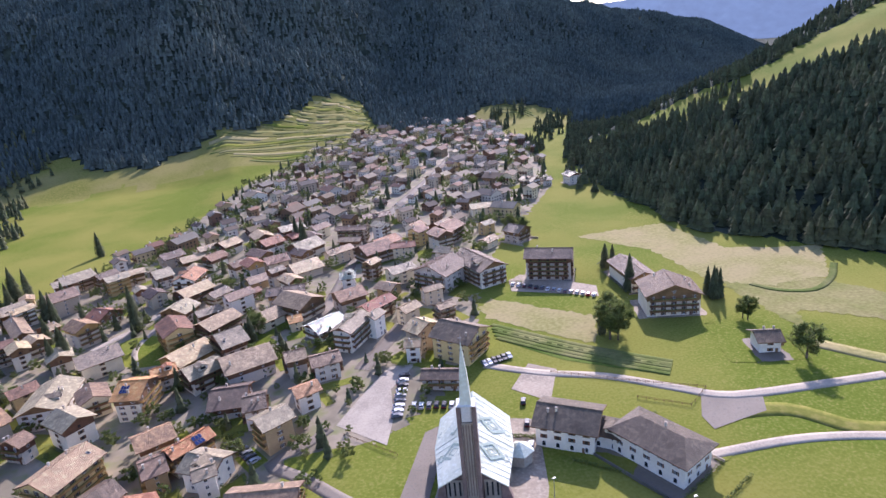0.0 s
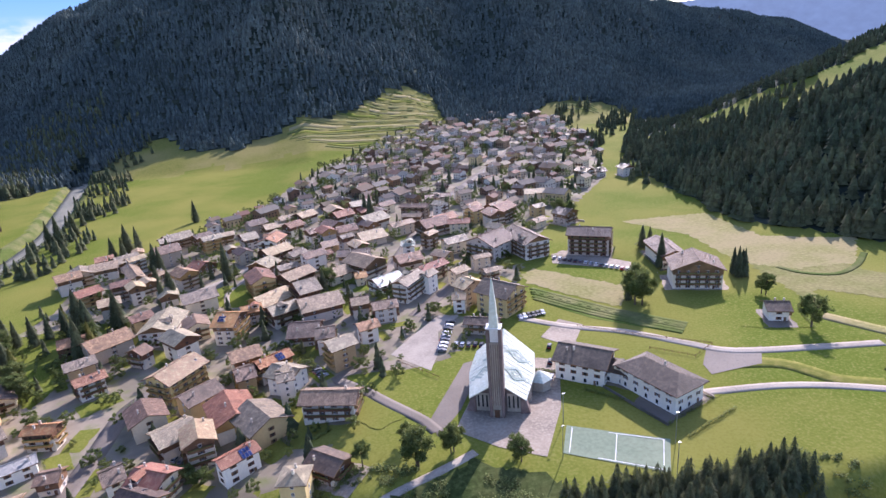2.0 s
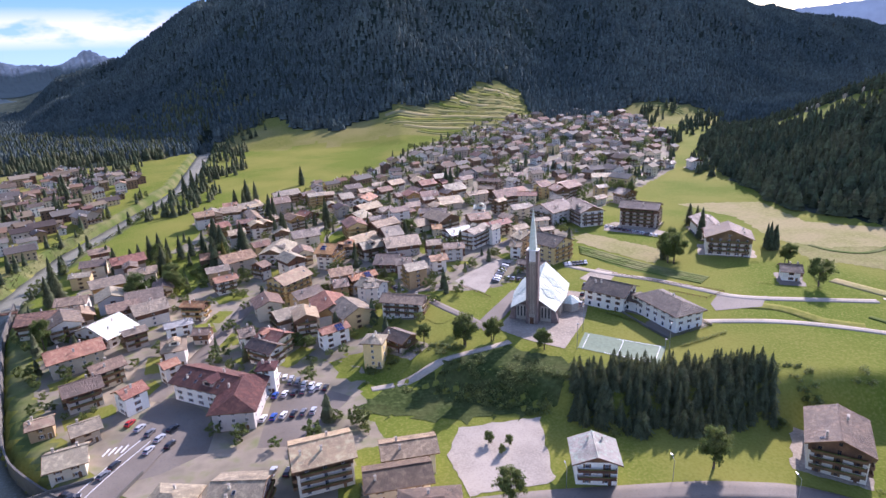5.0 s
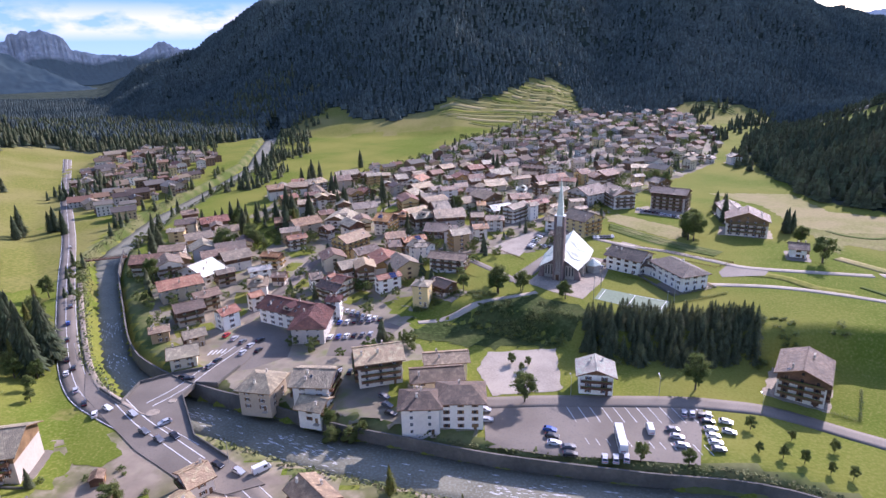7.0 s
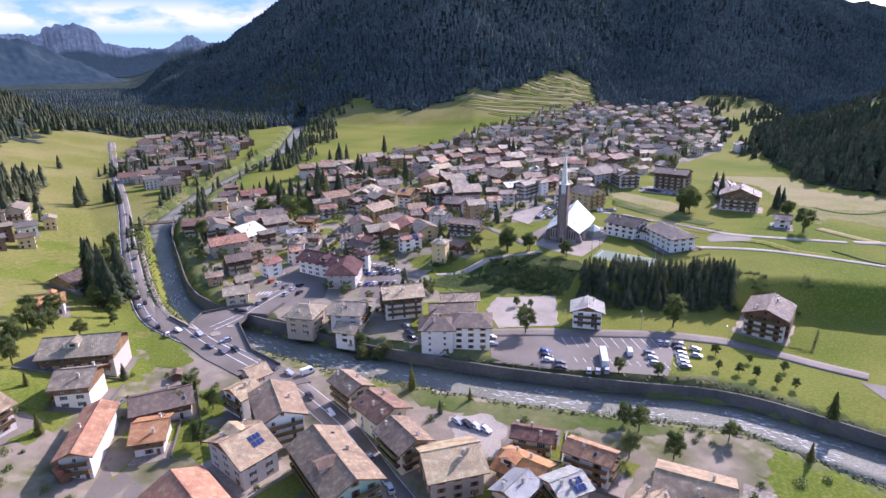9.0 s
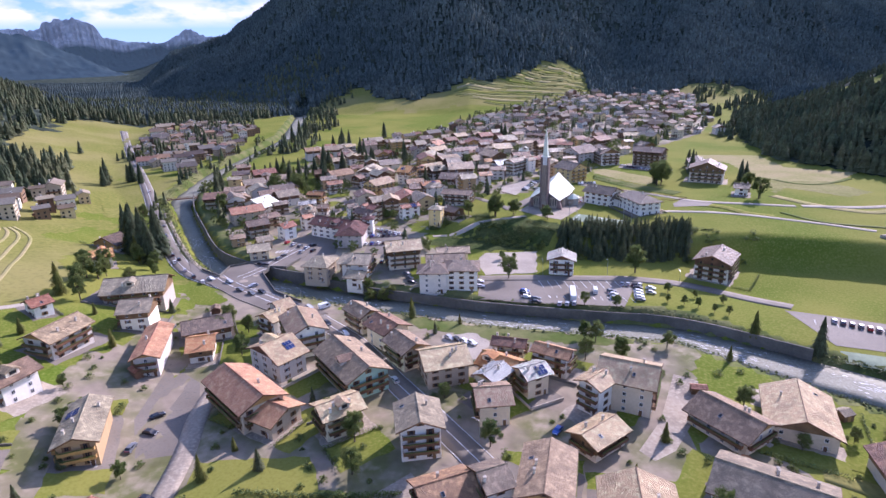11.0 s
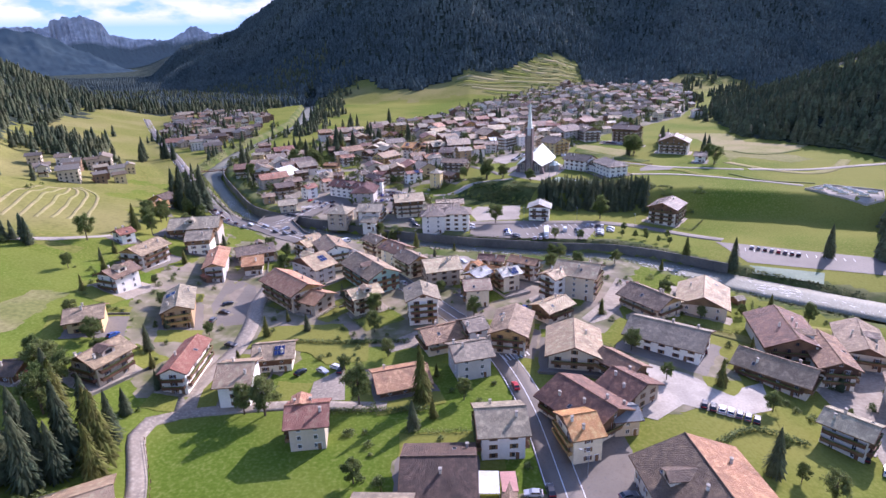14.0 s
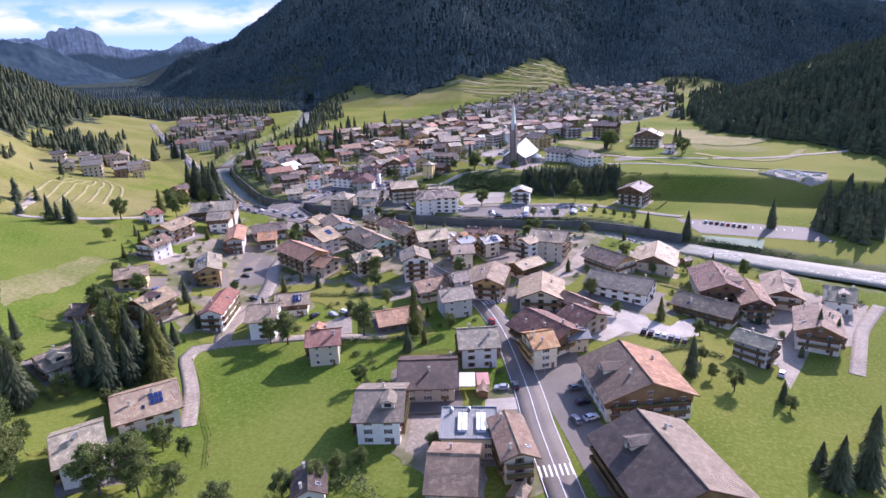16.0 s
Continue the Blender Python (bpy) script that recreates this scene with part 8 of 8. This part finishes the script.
def stripes(name, a, b, n, way, length, wide, label):
    """Painted bars side by side from a to b, each its own piece."""
    top = tagged(new(name), label, "road marking")
    top.matrix_basis = pose(*a, level(*a))
    one = None
    for k in range(n):
        f = k / max(1, n - 1)
        x, y = a[0] + (b[0] - a[0]) * f, a[1] + (b[1] - a[1]) * f
        bar = Shape().box(0, 0, 0, length, wide, 0.02)
        one = one or bar.mesh("stripe", [PAINT])
        ob = new("stripe", one)
        ob.parent = top
        ob.matrix_basis = pose(x - a[0], y - a[1], level(x, y) - level(*a) + (0.245 if from_line(x, y, MAIN_ROAD)[0] < 5 else 0.19), 0, 0, way)


stripes("zebra_crossing", (20.5, 4), (28, 8), 7, 113, 4, 0.5, "white zebra crossing on the main road")
stripes("zebra_crossing", (30.5, -92), (38, -91), 7, 95, 4, 0.5, "white zebra crossing on the main road")
stripes("zebra_crossing", (-98, 196), (-86, 199), 8, 80, 4, 0.6, "white zebra crossing by the bridge")
stripes("parking_bays", (38, 152), (80, 150), 12, 100, 9, 0.18, "white parking bay lines")
stripes("parking_bays", (40, 136), (74, 131), 12, 100, 5, 0.18, "white parking bay lines")
stripes("parking_bays", (140, 115), (185, 97), 14, 70, 4.5, 0.18, "white parking bay lines")

# court lines and mast lights
s = Shape()
ca, cb, cc, cd = [Vector((*p, 0)) for p in COURT]
for f in (0.06, 0.5, 0.94):
    a, b = ca.lerp(cd, f), cb.lerp(cc, f)
    m, w = (a + b) / 2, b - a
    s.box(m.x, m.y, level(m.x, m.y) + 0.17, w.length * 0.9, 0.25, 0.02, 0, math.atan2(w.y, w.x))
for f in (0.05, 0.95):
    a, b = ca.lerp(cb, f), cd.lerp(cc, f)
    m, w = (a + b) / 2, b - a
    s.box(m.x, m.y, level(m.x, m.y) + 0.17, w.length * 0.9, 0.25, 0.02, 0, math.atan2(w.y, w.x))
tagged(part("court_line", s, [PAINT]), "white painted lines of the sports court", "court line", kind="structure")
mast = tagged(new("floodlight_mast"), "tall grey floodlight mast beside the court", "lamp")
part("pole", Shape().tube((0, 0, 0), (0, 0, 11), 0.14, 0.09, 8), [METAL], mast)
part("floodlight", Shape().box(0, -0.2, 10.6, 1.0, 0.22, 0.3), [METAL], mast)
for k, (x, y) in enumerate(((95.6, 221), (88, 209), (62, 226), (69, 241))):
    if k:
        copy_thing(mast, pose(x, y, level(x, y)))
    else:
        mast.matrix_basis = pose(x, y, level(x, y))

lamp_post = tagged(new("street_lamp"), "grey street lamp with a curved arm", "lamp", "street lamps")
part("pole", Shape().tube((0, 0, 0), (0, 0, 7), 0.1, 0.06, 7).tube((0, 0, 7), (0, 1.6, 7.5), 0.05, 0.04, 6), [METAL], lamp_post)
part("lamp_head", Shape().box(0, 1.9, 7.4, 0.3, 0.8, 0.16), [METAL], lamp_post)
lamp_post.matrix_basis = pose(-170, 226, level(-170, 226))
for x, y, a in ((-190, 258, 30), (-148, 190, 30), (-120, 163, 40), (-66, 128, 60), (-30, 92, 60), (8, 36, 60), (24, -4, 70), (37, -50, 80), (40, 163, 0), (70, 162, 0), (100, 152, 0)):
    copy_thing(lamp_post, pose(x, y, level(x, y), 0, 0, a))


def fence(a, b, label):
    """A wooden garden fence: posts and two rails."""
    top = tagged(new("fence"), label, "fence", "garden fences")
    n = max(2, int(math.hypot(b[0] - a[0], b[1] - a[1]) / 2.5))
    way = math.degrees(math.atan2(b[1] - a[1], b[0] - a[0]))
    pts = [(a[0] + (b[0] - a[0]) * k / n, a[1] + (b[1] - a[1]) * k / n) for k in range(n + 1)]
    post = None
    for x, y in pts:
        post = post or Shape().box(0, 0, -0.2, 0.14, 0.14, 1.3).mesh("post", [WOOD])
        ob = new("post", post)
        ob.parent = top
        ob.location = (x, y, level(x, y))
    for z in (0.45, 0.9):
        s = Shape()
        for (x, y), (u, v) in zip(pts, pts[1:]):
            s.add([(x, y, level(x, y) + z), (u, v, level(u, v) + z), (u, v, level(u, v) + z + 0.14), (x, y, level(x, y) + z + 0.14)], [(0, 1, 2, 3)])
        part("rail", s, [WOOD], top)


for a, b in (((-75, -39), (-66.1, -53.2)), ((-66.1, -53.2), (-60.5, -65)), ((-60.5, -65), (-53.5, -76.8)), ((-53.5, -76.8), (-49.3, -88.4))):
    fence(a, b, "brown wooden fence beside the lane")
for a, b in (((103, 301), (125, 280)), ((125, 280), (141, 265)), ((141, 265), (130, 259.5)), ((130, 259.5), (119, 272))):
    fence(a, b, "wooden fence round the lawn by the lane")
fence((25, 300), (38, 282), "wooden fence of the garden by the church")

# walled cemetery on the edge of the upper meadow: outer wall and pale kerbs round the rows of graves
for q, r in zip(CEMETERY, CEMETERY[1:] + CEMETERY[:1]):
    garden_wall(q, r, CONCRETE)
plot = tagged(new("grave_kerb"), "pale stone kerb round a grassy grave plot", "grave", "graves of the cemetery")
part("kerb", Shape().box(0, -1.6, 0, 6, 0.4, 0.35).box(0, 1.6, 0, 6, 0.4, 0.35).box(-3, 0, 0, 0.4, 3.6, 0.35).box(3, 0, 0, 0.4, 3.6, 0.35), [CONCRETE], plot)
part("turf", Shape().box(0, 0, 0, 5.6, 2.8, 0.2), [GRASS], plot)
part("headstone", Shape().box(0, 1.2, 0.2, 4.6, 0.25, 0.9), [WHITE], plot)
spots = [(x, y) for x in np.arange(205, 285, 8.0) for y in np.arange(120, 200, 5.2) if inside(x, y, CEMETERY) and min(from_line(x, y, CEMETERY + CEMETERY[:1])[0], 99) > 3.4]
for k, (x, y) in enumerate(spots):
    place = pose(float(x), float(y), level(x, y) + 0.12, 0, 0, -30)
    if k:
        copy_thing(plot, place)
    else:
        plot.matrix_basis = place

# park by the river: path lines of small cypresses and benches
for k, (x, y) in enumerate(((88, 130), (94, 128), (99, 126), (104, 122), (109, 120), (92, 143), (102, 138), (112, 133))):
    tree(x, y, 4.2 + 0.5 * (k % 3), "d")


# ---- garden growth and sheds between the houses of the near village ----
spots = [(o.matrix_basis.translation.x, o.matrix_basis.translation.y) for o in scene.objects if o.name.split(".")[0] == "house"]
SOUTH = [(-130, 125), (-160, 60), (-125, 10), (-110, -50), (-95, -110), (-20, -120), (25, -115), (26, -20), (15, 10), (60, 12), (60, -30), (130, -30), (170, 10), (130, 62), (85, 95), (20, 108), (-60, 130)]
ROADS = (MAIN_ROAD, LANE_SOUTH, LANE_YARD, TRACK_RIGHT, PARK_STREET)


def clear(x, y, gap):
    near = min(math.hypot(x - a, y - b) for a, b in spots)
    return near > gap and not inside(x, y, MEADOW) and all(from_line(x, y, line)[0] > 5.5 for line in ROADS) and from_line(x, y, RIVER)[0] > 14 and not any(inside(x, y, area) for area in (DRIVE_WHITE, YARD_CARS, YARD_SALES, TERRACE_PALE, LAWN_SMALL, YARD_UPPER, YARD_BANK))


bushes = Shape()
for _ in range(650):
    x, y = yard.uniform(-165, 175), yard.uniform(-125, 135)
    if not inside(x, y, SOUTH) or not clear(x, y, 9.0):
        continue
    size, g = yard.uniform(0.7, 1.9), level(x, y)
    for k in range(int(90 * size)):
        a, b, d = yard.uniform(0, 6.3), yard.uniform(0, 1.5), size * yard.uniform(0.35, 1.0)
        px, py, pz = x + d * math.cos(a) * math.cos(b), y + d * math.sin(a) * math.cos(b), g + d * math.sin(b) * 1.1
        r, c = yard.uniform(0.10, 0.24), yard.uniform(0, 6.3)
        bushes.add([(px + r * math.cos(c), py + r * math.sin(c), pz), (px - r * math.sin(c), py + r * math.cos(c), pz + r * 0.7), (px - r * math.cos(c), py - r * math.sin(c), pz + 0.1), (px + r * math.sin(c), py - r * math.cos(c), pz - r * 0.4)], [(0, 1, 2, 3)])
tagged(part("garden_bushes", bushes, [LEAVES]), "green garden bushes and shrubs between the houses", "bushes", kind="stuff")
placed = 0
while placed < 70:
    x, y = yard.uniform(-160, 170), yard.uniform(-120, 125)
    if inside(x, y, SOUTH) and clear(x, y, 10.5):
        tree(x, y, yard.uniform(5, 10), yard.choice(("d", "d", "c", "d", "l")))
        spots.append((x, y))
        placed += 1


def shed(x, y, turn, L, W, roof):
    top = new("shed")
    top.matrix_basis = pose(x, y, level(x, y) - 0.1, 0, 0, turn)
    tagged(top, "small timber garden shed with a pitched roof", "shed", "garden sheds")
    part("wall", Shape().box(0, 0, -0.5, L - 0.6, W - 0.6, 2.9), [WOOD], top)
    part("roof", roof_shape(L, W, 2.3, W * 0.22, 0.15), [ROOF_MATS[roof], WOOD], top)
    part("door", Shape().box(0, -W / 2 + 0.24, 0.1, 1.0, 0.1, 1.9), [PALE_WOOD], top)


placed = 0
while placed < 8:
    x, y = yard.uniform(-150, 165), yard.uniform(-115, 125)
    if inside(x, y, SOUTH) and clear(x, y, 11.5):
        shed(x, y, yard.uniform(0, 180), yard.uniform(4, 7), yard.uniform(3, 4.5), yard.choice(("br", "dk", "rd", "gy", "or")))
        spots.append((x, y))
        placed += 1


# shrubs and young trees on the slope below the church
s = Shape()
for _ in range(900):
    x = yard.uniform(-18, 150)
    foot = float(steps(x, [-60, -20, 30, 60, 100, 140, 200, 330], [262, 226, 204, 184, 180, 178, 160, 110]))
    y = foot + yard.uniform(0, 27)
    if inside(x, y, COURT) or from_line(x, y, PATH_SLOPE)[0] < 3 or float(waves(x, y, 38, 4)) < -0.2 or float(waves(x, y, 20, 4)) < 0.0 and x > 45:
        continue
    g, size = level(x, y), yard.uniform(0.6, 1.8)
    for k in range(int(60 * size)):
        px, py, pz = x + yard.gauss(0, size * 0.5), y + yard.gauss(0, size * 0.5), g + abs(yard.gauss(0, size * 0.55))
        d, c = yard.uniform(0.12, 0.3), yard.uniform(0, 6.3)
        s.add([(px + d * math.cos(c), py + d * math.sin(c), pz), (px - d * math.sin(c), py + d * math.cos(c), pz + d * 0.7), (px - d * math.cos(c), py - d * math.sin(c), pz + 0.1), (px + d * math.sin(c), py - d * math.cos(c), pz - d * 0.4)], [(0, 1, 2, 3)])
tagged(part("slope_shrubs", s, [LEAVES]), "dark green shrubs on the grassy slope", "bushes", kind="stuff")


# awnings and a flat-roofed shop beside the main road
def awning(x, y, turn, L, W, mat, words):
    top = tagged(new("awning"), words, "awning", "awnings of the terrace")
    top.matrix_basis = pose(x, y, land_at(x, y) + 0.1, 0, 0, turn)
    s = Shape()
    for k in range(6):
        a, b = -L / 2 + L * k / 6, -L / 2 + L * (k + 1) / 6
        s.add([(a, -W / 2, 2.5), (b, -W / 2, 2.5), (b, W / 2, 3.2), (a, W / 2, 3.2), (a, -W / 2, 2.44), (b, -W / 2, 2.44), (b, W / 2, 3.14), (a, W / 2, 3.14)], [(0, 1, 2, 3), (7, 6, 5, 4), (0, 4, 5, 1), (2, 6, 7, 3)])
        s.add([(a, -W / 2 - 0.02, 2.5), ((a + b) / 2, -W / 2 - 0.02, 2.15), (b, -W / 2 - 0.02, 2.5)], [(0, 1, 2)])
    part("canopy", s, [mat], top)
    for u in (-1, 1):
        for v in (-1, 1):
            part("post", Shape().tube((u * (L / 2 - 0.1), v * (W / 2 - 0.1), 0), (u * (L / 2 - 0.1), v * (W / 2 - 0.1), 2.5 + 0.33 * (v + 1)), 0.05, 0.05, 6), [METAL], top)


SALMON_CLOTH = surface("salmon awning cloth", (0.62, 0.33, 0.26), (0.56, 0.29, 0.23), 0.8, (0.4, 3.0))
awning(13.9, -55.5, 0, 4.6, 6.4, WHITE, "open white cloth awning over a paved terrace")
awning(18.4, -55.2, 4, 3.6, 5.6, SALMON_CLOTH, "open salmon cloth awning over a paved terrace")


def flat_shop():
    top = tagged(new("shop_building"), "low cream shop with flat blue-grey roof and white skylights", "building")
    top.matrix_basis = pose(14.4, -81.0, land_at(14.4, -81.0) - 0.1, 0, 0, -1)
    L, W, H = 13.4, 12.4, 6.0
    part("wall", Shape().box(0, 0, -2, L, W, H + 2), [WALL_MATS["cr"]], top)
    part("roof", Shape().box(0, 0, H, L + 0.8, W + 0.8, 0.22), [ROOF_MATS["bl"]], top)
    for k in range(9):
        part("roof_seam", Shape().box(-L / 2 + 0.4 + k * (L - 0.8) / 8, 0, H + 0.22, 0.06, W + 0.6, 0.07), [ROOF_MATS["bl"]], top)
    for u, v, l, w in ((0, W / 2 + 0.3, L + 0.8, 0.2), (0, -W / 2 - 0.3, L + 0.8, 0.2), (L / 2 + 0.3, 0, 0.2, W + 0.4), (-L / 2 - 0.3, 0, 0.2, W + 0.4)):
        part("parapet", Shape().box(u, v, H + 0.2, l, w, 0.35), [METAL], top)
    for u in (-1.6, 2.9):
        light = part("skylight", Shape().box(u, -0.4, H + 0.22, 2.1, 7.0, 0.7).box(u, -0.4, H + 0.92, 2.3, 7.2, 0.1), [WHITE], top, "raised white roof light")
        part("ridge", Shape().tube((u, -3.9, H + 1.05), (u, 3.1, H + 1.05), 0.18, 0.18, 6), [WHITE], light)
    part("vent", Shape().tube((-4.6, 4.2, H + 0.2), (-4.6, 4.2, H + 1.5), 0.45, 0.45, 10).tube((-4.6, 4.2, H + 1.5), (-4.6, 4.2, H + 1.75), 0.65, 0.2, 10), [METAL], top)
    part("vent", Shape().tube((-0.2, 4.9, H + 0.2), (-0.2, 4.9, H + 1.3), 0.4, 0.4, 10).tube((-0.2, 4.9, H + 1.3), (-0.2, 4.9, H + 1.5), 0.6, 0.2, 10), [METAL], top)
    for row in range(2):
        for k in range(4):
            ob = new("window", WINDOWS[1])
            ob.parent = top
            ob.matrix_basis = pose(-4.8 + 3.2 * k, -W / 2, 1.5 + 2.6 * row) @ Matrix.Diagonal((1.0, 1.0, 1.3, 1))


flat_shop()


# cars on the square beside the big hall
HALL_SQUARE_PAINT = ("white", "silver", "grey", "black", "white", "blue")
for k in range(12):
    x, y = (HALL_CARS[0][0] + (HALL_CARS[1][0] - HALL_CARS[0][0]) * (k % 6) / 5, HALL_CARS[0][1] + (HALL_CARS[1][1] - HALL_CARS[0][1]) * (k % 6) / 5)
    if k > 5:
        x, y = x + HALL_CARS[2][0] - HALL_CARS[0][0], y + HALL_CARS[2][1] - HALL_CARS[0][1]
    car(x, y, 80 + yard.uniform(-4, 4), HALL_SQUARE_PAINT[(k * 5) % 6], "car")


# footbridge over the upper river
ax, ay, bx, by = -221.3, 316.4, -199.0, 323.5
deck_way = math.degrees(math.atan2(by - ay, bx - ax))
span = math.hypot(bx - ax, by - ay)
bridge = tagged(new("footbridge"), "narrow wooden footbridge over the river", "bridge")
bridge.matrix_basis = pose((ax + bx) / 2, (ay + by) / 2, -21.9, 0, 0, deck_way)
part("deck", Shape().box(0, 0, -0.5, span, 2.6, 0.5), [WOOD], bridge)
for f in (-1, 1):
    part("rail", Shape().box(0, f * 1.25, 0.9, span, 0.12, 0.14), [WOOD], bridge)
    part("rail", Shape().box(0, f * 1.25, 0.4, span, 0.08, 0.1), [WOOD], bridge)
    for k in range(9):
        part("post", Shape().box(-span / 2 + span * k / 8, f * 1.25, 0, 0.14, 0.14, 1.05), [WOOD], bridge)
# cars in the yards of the near houses
placed = 0
for x, y in list(spots):
    a = yard.uniform(0, 6.3)
    u, v = x + 11.5 * math.cos(a), y + 11.5 * math.sin(a)
    if placed < 9 and inside(u, v, SOUTH) and clear(u, v, 9.5):
        car(u, v, math.degrees(a) + 90, yard.choice(("white", "silver", "grey", "black", "blue", "white")), "car")
        placed += 1


# cars in front of the big hotels
for k in range(4):
    f = k / 3
    car(EAST_CARS[0][0] + (EAST_CARS[1][0] - EAST_CARS[0][0]) * f, EAST_CARS[0][1] + (EAST_CARS[1][1] - EAST_CARS[0][1]) * f, 15 + 4 * k, ("grey", "black", "white", "silver")[k], "car")
